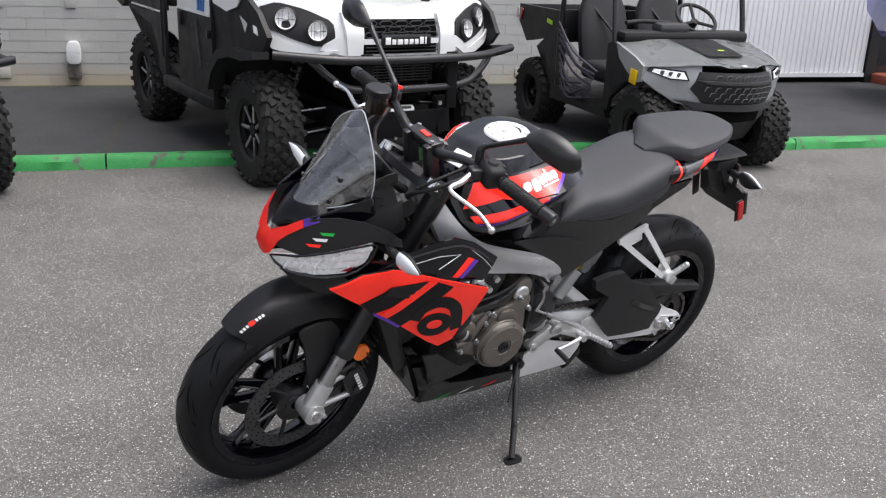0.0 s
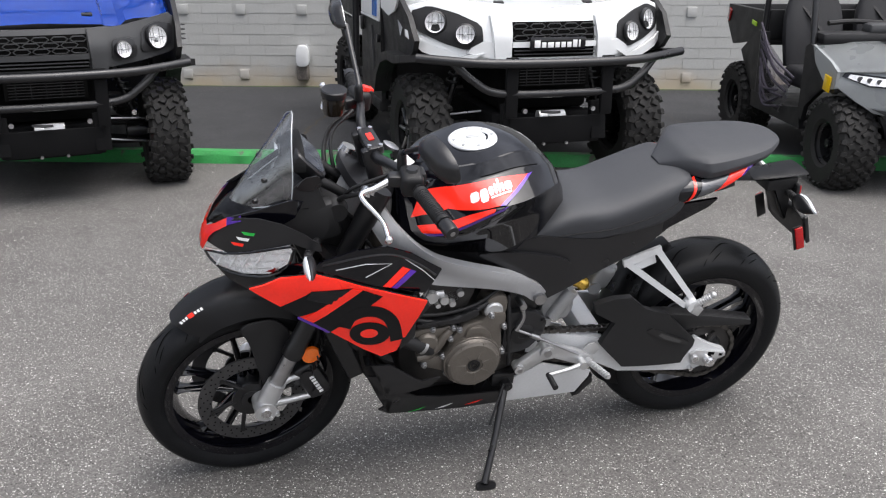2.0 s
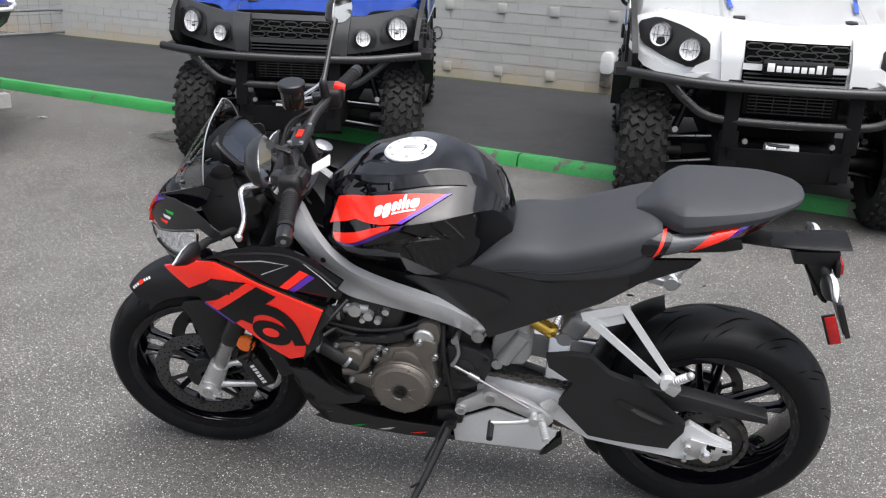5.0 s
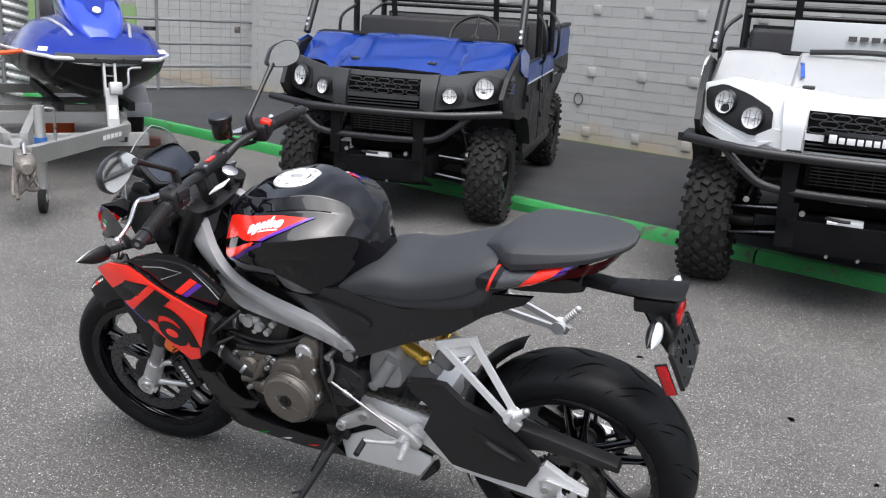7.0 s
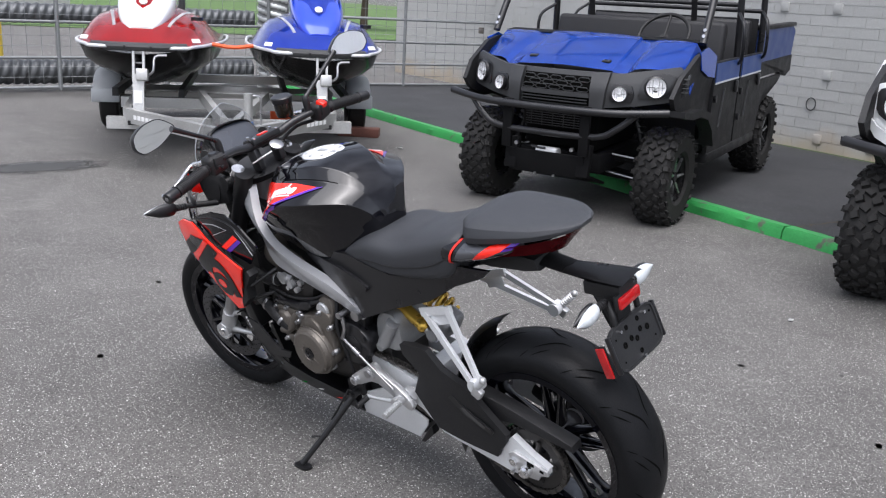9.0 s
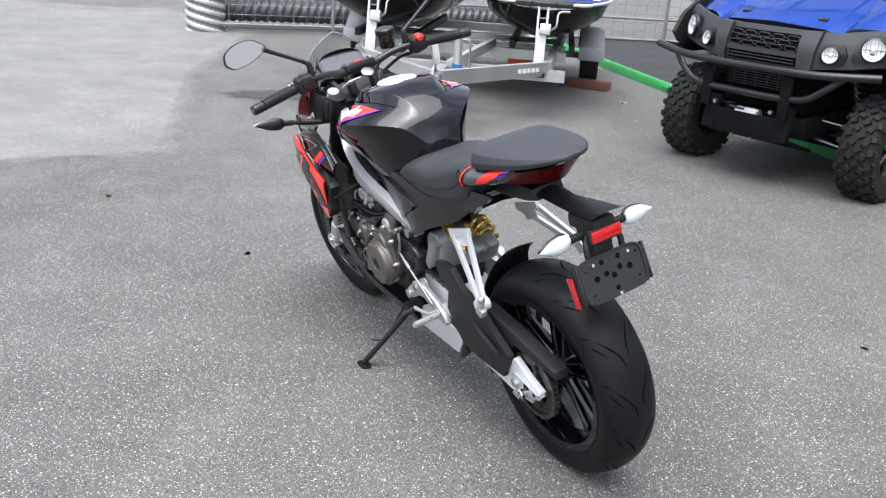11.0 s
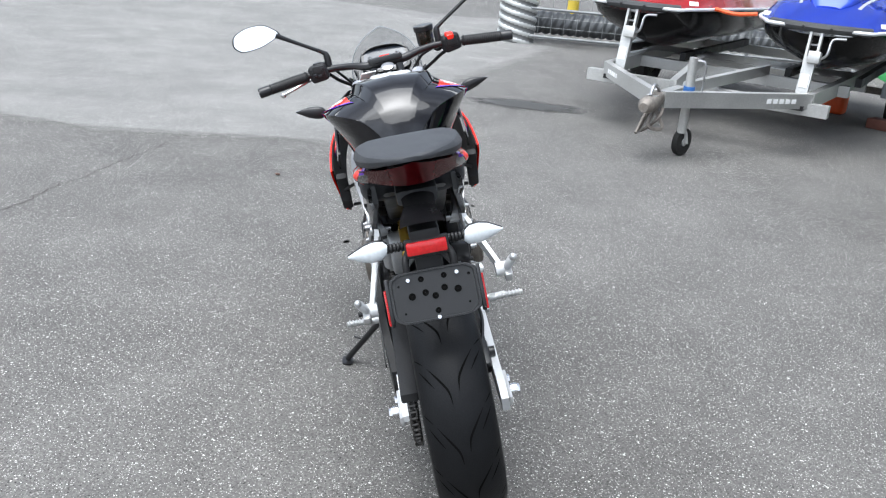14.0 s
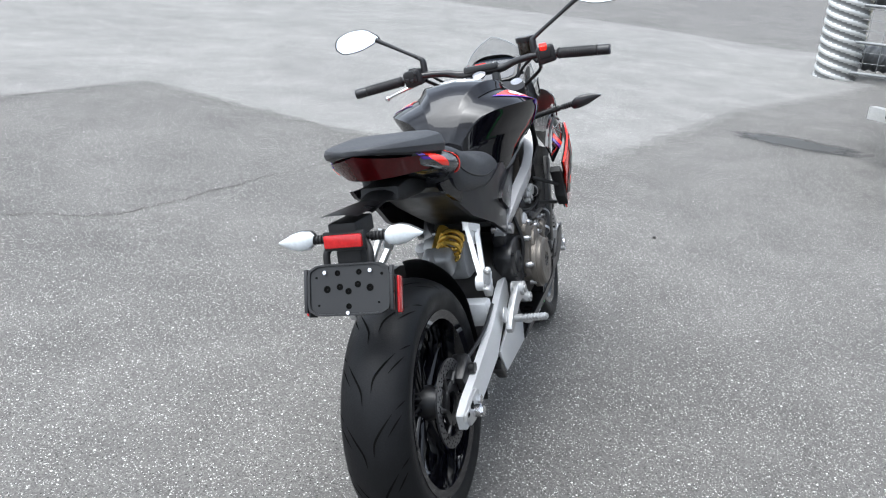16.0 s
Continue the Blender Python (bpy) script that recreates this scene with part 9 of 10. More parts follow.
M_SKI_RED = mat("metallic_red_gelcoat", (0.55, 0.016, 0.02), 0.16, 0.2, 0.1, 3, coat=0.9)
M_SKI_BLUE = mat("metallic_blue_gelcoat", (0.014, 0.06, 0.58), 0.16, 0.2, 0.1, 3, coat=0.9)
M_BLOCK = mat("red_timber_block", (0.15, 0.06, 0.045), 0.85, 0, 0.3, 12, 0.4, 90)
M_ORANGE = mat("orange_strap", (0.75, 0.10, 0.02), 0.6, 0, 0.15)

tr = thing("boat_trailer", TR, "aluminium double trailer with a jockey wheel and rusty coupler", "trailer")
T = lambda n, bm, mt, lb="", par=tr, sm=38: part(n, bm, mt, par, lb, smooth=sm)


def beam(a, b, w, h):
    """A square-section beam between two points."""
    a, b = Vector(a), Vector(b)
    d = (b - a).normalized()
    u = Vector((-d.y, d.x, 0)).normalized() * w / 2
    k = d.cross(u).normalized() * h / 2
    return skin(B(), [[p + u + k, p - u + k, p - u - k, p + u - k] for p in (a, b)])


for s in (-1, 1):
    T("tongue_arm", beam((0.12, s * 0.03, 0.42), (1.15, s * 0.80, 0.42), 0.06, 0.11), M_GALV, "slanting aluminium tongue beam", sm=0)
    T("side_beam", beam((1.15, s * 0.80, 0.42), (4.4, s * 0.95, 0.45), 0.06, 0.11), M_GALV, sm=0)
    T("inner_beam", beam((0.55, s * 0.05, 0.46), (2.0, s * 0.28, 0.50), 0.05, 0.08), M_GALV, sm=0)
    T("bunk_rail", beam((2.0, s * 0.45, 0.50), (4.2, s * 0.45, 0.50), 0.05, 0.07), M_DARK_PLASTIC, sm=0)
    T("bunk_rail", beam((2.0, s * 1.0, 0.50), (4.2, s * 1.0, 0.50), 0.05, 0.07), M_DARK_PLASTIC, sm=0)
    # winch stand
    T("winch_stand", beam((1.22, s * 0.72, 0.36), (1.30, s * 0.72, 0.72), 0.085, 0.05), M_GALV, "bow stand with winch and strap", sm=0)
    for dy in (-0.038, 0.038):
        T("stand_rail", beam((1.30, s * 0.72 + dy, 0.66), (1.36, s * 0.72 + dy, 0.93), 0.018, 0.05), M_GALV, sm=0)
    T("bow_stop", box(B(), (1.37, s * 0.72, 0.90), (0.04, 0.075, 0.06), (0, 12, 0), 0.01), M_GALV)
    T("winch_box", box(B(), (1.27, s * 0.72 - 0.03, 0.72), (0.08, 0.09, 0.09), (0, 12, 0), 0.008), M_GALV)
    T("winch_crank", tube(B(), [(1.26, s * 0.72 - 0.08, 0.72), (1.24, s * 0.72 - 0.12, 0.76), (1.28, s * 0.72 - 0.13, 0.86), (1.29, s * 0.72 - 0.22, 0.875)], 0.010, 8, 3), M_STEEL)
    T("white_label", box(B(), (1.232, s * 0.72, 0.55), (0.004, 0.06, 0.10), (0, 12, 0)), M_WHITE_DECAL)
    T("stand_foot", beam((1.05, s * 0.72, 0.37), (1.45, s * 0.72, 0.37), 0.13, 0.035), M_FRAME_BLACK, sm=0)
    T("decal_bars", beam((0.75, s * 0.498 + s * 0.032, 0.42), (1.02, s * 0.70 + s * 0.032, 0.42), 0.012, 0.06), M_BLACK_DECAL, sm=0)
    for i in range(5):
        q = 0.80 + 0.045 * i
        T("white_bar", beam((q, s * (0.498 + (q - 0.75) * 0.748 + 0.041), 0.42), (q + 0.03, s * (0.498 + (q + 0.03 - 0.75) * 0.748 + 0.041), 0.42), 0.006, 0.032), M_WHITE_DECAL, sm=0)
    # wheels and fenders
    bm = lathe(B(), [(0.13, -0.075), (0.16, -0.088), (0.25, -0.09), (0.272, -0.07), (0.276, 0), (0.272, 0.07), (0.25, 0.09), (0.16, 0.088), (0.13, 0.075)], (3.34, s * 1.22, 0.276), (0, 1, 0), 36)
    wh = T("wheel", bm, M_RUBBER_OLD, "small trailer wheel")
    T("rim", lathe(B(), [(0.135, -0.06), (0.13, s * 0.02), (0.06, s * 0.05), (0.05, s * 0.07), (0.001, s * 0.07)], (3.34, s * 1.22, 0.276), (0, 1, 0), 28), M_GALV, par=wh)
    rows = []
    for i in range(15):
        a = radians(12 + 156 * i / 14)
        r = 0.36
        rows.append([(3.34 + r * 1.12 * math.cos(a), s * 1.22 + k * 0.125, 0.24 + r * math.sin(a) ** 0.7 - 0.03 * abs(k) ** 4) for k in (-1, -0.85, -0.4, 0, 0.4, 0.85, 1)])
    T("fender", strip(rows, 0.008), M_FENDER_GREY, "grey plastic trailer fender")
    T("fender_lip", box(B(), (2.93, s * 1.22, 0.36), (0.03, 0.26, 0.13), (0, 0, 0), 0.008), M_FENDER_GREY)
for x, z in ((1.15, 0.36), (2.0, 0.42), (3.0, 0.36), (4.3, 0.42)):
    T("cross_beam", beam((x, -0.95, z), (x, 0.95, z), 0.09, 0.09), M_GALV, "cross beam", sm=0)
T("axle", beam((3.34, -1.2, 0.30), (3.34, 1.2, 0.30), 0.06, 0.06), M_RUST, sm=0)
rows = [[(2.2 + 0.5 * i / 6, -0.9 + 1.8 * j / 20, 0.50 + 0.006 * ((i + j) % 2)) for j in range(21)] for i in range(7)]
T("tread_plate", strip(rows, 0.01), M_GALV, "checker plate walkway")
# jack with jockey wheel, coupler
T("jack_tube", rod(B(), (0.36, -0.13, 0.17), (0.36, -0.13, 0.70), 0.032, n=16), M_GALV, "upright jack tube")
T("jack_collar", rod(B(), (0.36, -0.13, 0.36), (0.36, -0.13, 0.50), 0.04, n=16), mat("blue_collar", (0.03, 0.12, 0.35), 0.4, 0, 0.2))
T("jack_crank", tube(B(), [(0.36, -0.13, 0.68), (0.36, -0.21, 0.68), (0.37, -0.22, 0.60), (0.37, -0.22, 0.47), (0.40, -0.26, 0.46)], 0.008, 8, 2), M_STEEL)
T("jack_fork", tube(B(), [(0.36, -0.13, 0.2), (0.39, -0.15, 0.17), (0.40, -0.165, 0.09)], 0.014, 8, 3), M_GALV)
jw = T("jockey_wheel", lathe(B(), [(0.02, -0.02), (0.075, -0.022), (0.098, -0.02), (0.1, 0), (0.098, 0.02), (0.075, 0.022), (0.02, 0.02)], (0.40, -0.13, 0.1), (0.25, 1, 0), 26), M_RUBBER_OLD, "black jockey wheel")
T("hub", rod(B(), (0.395, -0.155, 0.1), (0.405, -0.105, 0.1), 0.03, n=14), M_GALV, par=jw)
T("tongue", beam((-0.05, 0, 0.42), (0.6, 0, 0.42), 0.07, 0.08), M_GALV, sm=0)
T("coupler", body(B(), [(-0.16, 0.03, 0.36, 0.42, 0.5, 2.2), (-0.12, 0.055, 0.35, 0.45, 0.5, 2.4), (-0.04, 0.06, 0.35, 0.46, 0.5, 2.6), (0.08, 0.045, 0.37, 0.47, 0.5, 3), (0.16, 0.04, 0.38, 0.46, 0.5, 3)], 3, 20), M_RUST, "rusty cast coupler head")
T("coupler_latch", tube(B(), [(-0.06, 0, 0.46), (-0.02, 0, 0.52), (0.06, 0, 0.51), (0.12, 0, 0.47)], 0.012, 8, 3), M_STEEL)
rng = random.Random(5)
for i in range(3):
    pts = [(0.05 + 0.05 * i, rng.uniform(-0.05, 0.05), 0.38), (0.0 + rng.uniform(-0.08, 0.08), rng.uniform(-0.08, 0.08), 0.28 - 0.04 * i), (-0.08 + 0.06 * i, rng.uniform(-0.06, 0.06), 0.20 + 0.05 * i), (0.1, 0.05 - 0.05 * i, 0.36)]
    T("safety_chain", tube(B(), pts, 0.012, 6, 6), M_RUST, "dangling safety chain")
block = tagged(part("wood_block", box(B(), (0, 0, 0.045), (0.42, 0.16, 0.09), (0, 0, 0), 0.008), M_BLOCK), "red-brown timber block chocking the trailer wheel", "block")
block.matrix_basis = TR @ pose(3.05, -1.24, 0, 0, 0, 75)


def watercraft(m, paint, cowl, hatch, label):
    v = thing("personal_watercraft", m, label, "watercraft", "watercraft on the trailer")
    P = lambda n, bm, mt, lb="", sm=40, par=v: part(n, bm, mt, par, lb, smooth=sm)
    # hull: from bow (x = 0) to stern, half beam, keel, gunwale
    ST = [(0.0, 0.30, 0.34, 0.39), (0.12, 0.40, 0.22, 0.395), (0.35, 0.50, 0.10, 0.40), (0.7, 0.565, 0.03, 0.40), (1.2, 0.60, 0.0, 0.39), (2.0, 0.61, 0.0, 0.37), (2.8, 0.60, 0.0, 0.36), (3.2, 0.56, 0.0, 0.35)]
    rings = []
    for x, w, k, g in spline(ST, 4):
        right = [(x, 0.0, k), (x, w * 0.35, k + 0.16 * (g - k)), (x, w * 0.72, k + 0.40 * (g - k)), (x, w * 0.90, k + 0.62 * (g - k)), (x, w, g)]
        rings.append([(a, -b, c) for a, b, c in right[::-1]] + right[1:])
    hull = skin(B(), rings, cap=False, closed=False)
    hull.faces.new([q for q in hull.verts[: len(rings[0])]]) if False else None
    bmesh.ops.solidify(hull, geom=hull.faces[:], thickness=0.01)
    P("hull", hull, M_HULL, "gloss black hull with a pointed keel", 30)
    # rub rail
    edge = [(x, s * (w + 0.012), g + 0.008) for s, rg in ((-1, ST[::-1]), (1, ST)) for x, w, k, g in rg]
    P("rub_rail", tube(B(), edge, 0.014, 8, 4), M_SILVER, "pale rail round the deck")
    fr = [(0.03 - 0.10 * math.cos(a) ** 2 + 0.10, 0.36 * math.sin(a), 0.395) for a in [radians(-80 + 16 * i) for i in range(11)]]
    fr = [(-0.022 + 0.09 * (abs(y) / 0.36) ** 2.2, y, 0.40) for y in [-0.36 + 0.072 * i for i in range(11)]]
    bump = P("bow_bumper", tube(B(), fr, 0.034, 8, 3), M_TRIM_GREY, "grey bow bumper with screws")
    for y in (-0.30, -0.1, 0.1, 0.30):
        P("bumper_screw", rod(B(), (-0.055 + 0.09 * (abs(y) / 0.36) ** 2.2, y, 0.40), (-0.066 + 0.09 * (abs(y) / 0.36) ** 2.2, y, 0.40), 0.012, n=8), M_BLACK_MATT, par=bump)
    # deck
    D = [(0.0, 0.30, 0.02), (0.15, 0.41, 0.10), (0.4, 0.51, 0.19), (0.8, 0.57, 0.27), (1.2, 0.58, 0.30), (1.6, 0.56, 0.24), (2.2, 0.55, 0.14), (3.1, 0.53, 0.10)]
    rows = []
    for x, w, h in spline(D, 4):
        g = float(np.interp(x, [q[0] for q in ST], [q[3] for q in ST])) + 0.015
        rows.append([(x, k * w, g + h * (1 - abs(k) ** 2.6) ** 0.9 + 0.03 * math.exp(-((abs(k) - 0.75) / 0.12) ** 2) * min(1, x * 3)) for k in [-1 + j / 10 for j in range(21)]])
    P("deck", strip(rows, 0.012), paint, "glossy metallic deck", 50)
    # cowl rising to the handlebar, with hatch
    C = [(0.20, 0.09, 0.50, 0.55), (0.34, 0.17, 0.52, 0.655), (0.6, 0.225, 0.55, 0.79), (0.9, 0.235, 0.58, 0.91), (1.2, 0.225, 0.60, 0.985), (1.4, 0.17, 0.62, 0.96)]
    rings = [ring(x, w, zb, zt, 0.5, 3.2, 32) for x, w, zb, zt in spline(C, 4)]
    cw = P("cowl", skin(B(), rings), cowl, "raised front cowl", 45)
    rows = []
    for i in range(9):
        t = i / 8
        x = 0.34 + 0.88 * t
        zt = float(np.interp(x, [q[0] for q in C], [q[3] for q in C])) + 0.014
        w = 0.10 + 0.07 * min(1, t * 3) - 0.02 * max(0, t - 0.6)
        rows.append([(x + 0.05 * abs(k) ** 2 * (1 if t < 0.3 else 0), k * w, zt - 0.028 * abs(k) ** 2.4 - 0.02 * (t < 0.05)) for k in (-1, -0.8, -0.5, 0, 0.5, 0.8, 1)])
    P("hatch", strip(rows, 0.012), hatch, "coloured hatch panel", 45, cw)
    P("badge", rod(B(), (0.455, 0, 0.735), (0.445, 0, 0.745), 0.032, n=16), M_SILVER, "", 38, cw)
    for s in (-1, 1):
        # mirrors and side vents
        bm = body(B(), [(0.0, 0.02, -0.02, 0.02, 0.5, 2.2), (0.05, 0.055, -0.045, 0.045, 0.5, 2.4), (0.14, 0.07, -0.055, 0.05, 0.5, 2.6), (0.18, 0.06, -0.045, 0.04, 0.5, 2.6)], 3, 16)
        bm.transform(Matrix.Translation((0.86, s * 0.35, 0.93)) @ Matrix.Rotation(radians(s * 8), 4, "X"))
        mr = P("mirror", bm, M_BLACK_SATIN, "black pod mirror")
        P("mirror_arm", tube(B(), [(0.98, s * 0.22, 0.86), (0.96, s * 0.29, 0.90), (0.94, s * 0.34, 0.92)], 0.02, 8, 3), M_BLACK_SATIN, par=mr)
        gz = lambda x, w: 0.415 + float(np.interp(x, [q[0] for q in D], [q[2] for q in D])) * (1 - (w / float(np.interp(x, [q[0] for q in D], [q[1] for q in D]))) ** 2.6) ** 0.9
        rows = [[(0.26 + 0.8 * t, s * (0.20 + 0.13 * t + e), gz(0.26 + 0.8 * t, 0.20 + 0.13 * t + e) + 0.012) for e in (0, 0.012, 0.024)] for t in [i / 8 for i in range(9)]]
        P("side_stripe", strip(rows, 0.008), M_WHITE, "white stripe beside the cowl")
        P("number_bar", box(B(), (0.17, s * 0.43, 0.452), (0.075, 0.006, 0.035), (s * 35, 0, s * 52)), M_WHITE_DECAL)
    bar = P("handlebar", tube(B(), [(1.42, -0.36, 1.06), (1.32, -0.15, 1.08), (1.28, 0, 1.08), (1.32, 0.15, 1.08), (1.42, 0.36, 1.06)], 0.018, 8, 4), M_BLACK_SATIN, "black handlebar")
    P("steering_pad", box(B(), (1.28, 0, 1.05), (0.16, 0.24, 0.09), (0, -15, 0), 0.03, 3), M_BLACK_SATIN, par=bar)
    P("seat", body(B(), [(1.45, 0.12, 0.55, 0.80, 0.5, 3), (1.7, 0.17, 0.5, 0.84, 0.5, 3), (2.2, 0.18, 0.5, 0.82, 0.5, 3), (2.6, 0.19, 0.5, 0.88, 0.5, 3), (2.95, 0.16, 0.5, 0.86, 0.5, 3)], 3, 22), M_UTV_SEAT, "long black seat")
    P("fuel_cap", rod(B(), (0.55, -0.42, 0.60), (0.55, -0.42, 0.63), 0.05, n=18), M_BLACK_SATIN)
    P("tow_eye", tube(B(), [(0.02, -0.03, 0.30), (-0.03, -0.03, 0.28), (-0.03, 0.03, 0.28), (0.02, 0.03, 0.30)], 0.008, 6, 3), M_STEEL)
    return v


watercraft(TR @ pose(1.36, 0.72, 0.53), M_SKI_RED, M_WHITE, M_SKI_RED, "red and white personal watercraft strapped on the trailer")
watercraft(TR @ pose(1.36, -0.72, 0.53), M_SKI_BLUE, M_SKI_BLUE, M_SKI_BLUE, "blue personal watercraft with black edges on the trailer")
strap = tagged(part("strap", tube(B(), [(1.75, 0.17, 0.95), (1.74, 0.0, 0.93), (1.75, -0.17, 0.95)], 0.018, 6, 4), M_ORANGE), "orange strap between the two watercraft", "strap")
strap.matrix_basis = TR
buoy = tagged(part("fuel_can", box(B(), (0, 0, 0.10), (0.40, 0.16, 0.20), (0, 0, 0), 0.03, 3), M_ORANGE), "orange plastic can behind the trailer", "can")
buoy.matrix_basis = TR @ pose(3.6, -0.55, 0.0, 0, 0, 80)

# ---- gate, fences, ribbed posts, roller door, distance ----
M_GATE = mat("galvanised_gate_tube", (0.24, 0.25, 0.255), 0.5, 0.5, 0.2, 8, 0.2, 90)
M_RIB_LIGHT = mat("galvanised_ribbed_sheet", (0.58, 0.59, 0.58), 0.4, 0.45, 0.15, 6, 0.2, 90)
# darker copy of the sheet: shade between the ribs put into the colour
M_RIB_SHADE = mat("ribbed_sheet_valley", (0.16, 0.165, 0.165), 0.5, 0.3, 0.2, 6)
M_DARK_PIPE = mat("dark_ribbed_pipe", (0.10, 0.105, 0.11), 0.45, 0.5, 0.3, 4)


def gate(name, a, b, height, posts, label, rails=(0.06, 0.33, 0.58, 0.83, 1.1), mesh=0.17, z0=0.05):
    """A farm gate of galvanised tube with welded wire between a and b."""
    a, b = Vector((*a, 0)), Vector((*b, 0))
    L = (b - a).length
    ang = math.degrees(math.atan2(b.y - a.y, b.x - a.x))
    g = thing(name, pose(a.x, a.y, z0, 0, 0, ang), label, "gate", "galvanised gates")
    h = height
    fr = [(0.0, 0, rails[0]), (0.0, 0, h - 0.12), (0.04, 0, h - 0.03), (0.14, 0, h), (L - 0.14, 0, h), (L - 0.04, 0, h - 0.03), (L, 0, h - 0.12), (L, 0, rails[0])]
    part("gate_frame", tube(B(), fr, 0.024, 10, 2), M_GATE, g, "bent tube gate frame")
    for z in rails[:-1]:
        part("gate_rail", rod(B(), (0, 0, z), (L, 0, z), 0.019, n=10), M_GATE, g)
    for t in posts:
        part("gate_upright", rod(B(), (L * t, -0.005, rails[0] - 0.04), (L * t, -0.005, h), 0.024, n=10), M_GATE, g)
    wire = None
    for i in range(1, int(L / mesh)):
        if wire is None:
            wire = part("wire", rod(B(), (0, 0.012, rails[0]), (0, 0.012, h), 0.0032, n=5), M_GATE, g, smooth=0)
            wire.matrix_basis = pose(mesh, 0, 0)
        else:
            again(wire, g, pose(mesh * i, 0, 0))
    for i in range(1, int(h / 0.125)):
        part("wire_across", rod(B(), (0, 0.014, rails[0] + 0.125 * i), (L, 0.014, rails[0] + 0.125 * i), 0.003, n=5), M_GATE, g, smooth=0)
    return g


def ribbed(name, a, b, r, label, turns_per_m=9.0, dark=False):
    """A spirally ribbed sheet-metal pipe between two points."""
    a, b = Vector(a), Vector(b)
    L = (b - a).length
    d, u, w = basis(b - a)
    n, m = 26, int(L * turns_per_m * 8)
    bm = B()
    rings = []
    for i in range(m + 1):
        h = L * i / m
        rings.append([a + d * h + (r + 0.011 * math.cos(2 * math.pi * (h * turns_per_m) + t * 3)) * (math.cos(t) * u + math.sin(t) * w) for t in (2 * math.pi * j / n for j in range(n))])
    skin(bm, rings)
    if not dark:
        # valley faces take the shaded copy
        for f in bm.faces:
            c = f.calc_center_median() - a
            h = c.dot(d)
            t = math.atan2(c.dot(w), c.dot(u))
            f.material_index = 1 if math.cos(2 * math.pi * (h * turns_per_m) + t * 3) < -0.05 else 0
    ob = part(name, bm, [M_RIB_LIGHT, M_RIB_SHADE] if not dark else [M_DARK_PIPE], smooth=60)
    return tagged(ob, label, "pipe")


POST_A, POST_B = (-9.55, 2.08), (-8.65, 6.75)
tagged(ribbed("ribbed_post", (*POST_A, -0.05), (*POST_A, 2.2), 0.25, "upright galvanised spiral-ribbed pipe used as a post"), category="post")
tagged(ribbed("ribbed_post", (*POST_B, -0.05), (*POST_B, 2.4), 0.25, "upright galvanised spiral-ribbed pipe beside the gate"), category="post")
ribbed("culvert_pipe", (-9.85, 2.3, 0.98), (-9.0, 6.6, 0.98), 0.12, "dark ribbed pipe slung along the fence", dark=True)
ribbed("culvert_pipe", (-9.9, 2.3, 0.25), (-9.05, 6.6, 0.25), 0.15, "dark ribbed pipe lying along the fence", dark=True)
gate("gate", (-9.35, 2.15), (-8.5, 6.5), 1.3, (0.35, 0.66), "galvanised tube fence panel with welded wire", (0.06, 0.42, 0.85, 1.3))
gate("gate", (-8.45, 7.05), (-7.1, 10.1), 1.42, (0.0, 0.5), "long galvanised tube gate with welded wire", (0.04, 0.35, 0.68, 1.02, 1.42))
for x, y in ((-11.0, 3.2), (-10.9, 3.75)):
    b = tagged(part("bollard", rod(B(), (x, y, 0), (x, y, 1.05), 0.085, n=18), mat("yellow_bollard", (0.6, 0.45, 0.05), 0.6, 0, 0.2, 5)), "faded yellow steel bollard behind the fence", "bollard", "yellow bollards")
latch = tagged(part("gate_latch", box(B(), (0, 0, 0), (0.08, 0.05, 0.10), (0, 0, 0), 0.01), M_RUST), "rusty gate latch", "latch", kind="structure")
latch.matrix_basis = Matrix.Translation((-7.3, 9.88, 0.95))

# ribbed white roller door and dark doorway at the right end of the wall
door = tagged(new("door_1"), "white ribbed metal roller door, closed", "door", kind="structure")
door.matrix_basis = LOT @ pose(0, WALL_Y, PAD_BACK)
M_RIBDOOR = mat("white_ribbed_steel", (0.80, 0.81, 0.82), 0.45, 0.0, 0.06, 2)
bm = B()
row0, row1 = [], []
x = 5.55
while x < 8.76:
    for dx, dy in ((0, 0), (0.018, 0), (0.026, 0.018), (0.058, 0.018), (0.066, 0)):
        row0.append((x + dx, -0.005 + dy, 0.11))
        row1.append((x + dx, -0.005 + dy, 3.4))
    x += 0.072
skin(bm, [row0, row1], cap=False, closed=False)
part("ribbed_sheet", bm, M_RIBDOOR, door, smooth=0)
part("bottom_rail", box(B(), (7.17, -0.012, 0.10), (3.24, 0.03, 0.05)), M_WHITE, door)
part("door_jamb", box(B(), (8.87, 0.06, 1.7), (0.14, 0.2, 3.4)), M_DARK_PLASTIC, door)
part("door_void", box(B(), (7.17, 0.10, 1.7), (3.24, 0.06, 3.4)), M_RECESS_SHADE, door)
ent = tagged(new("door_2"), "dark glazed shop doorway", "door", kind="structure")
ent.matrix_basis = LOT @ pose(0, WALL_Y, PAD_BACK)
part("glass_pane", box(B(), (9.95, 0.05, 1.5), (2.0, 0.03, 2.8)), mat("dark_shop_glass", (0.015, 0.016, 0.018), 0.06, 0, 0.1), ent)
part("door_frame", box(B(), (9.95, 0.02, 0.62), (2.0, 0.06, 0.06)), M_STEEL, ent)
part("step", box(B(), (9.9, -0.3, 0.06), (2.0, 0.7, 0.12), (0, 0, 0), 0.01), mat("red_step_paint", (0.28, 0.07, 0.035), 0.7, 0, 0.2), ent)
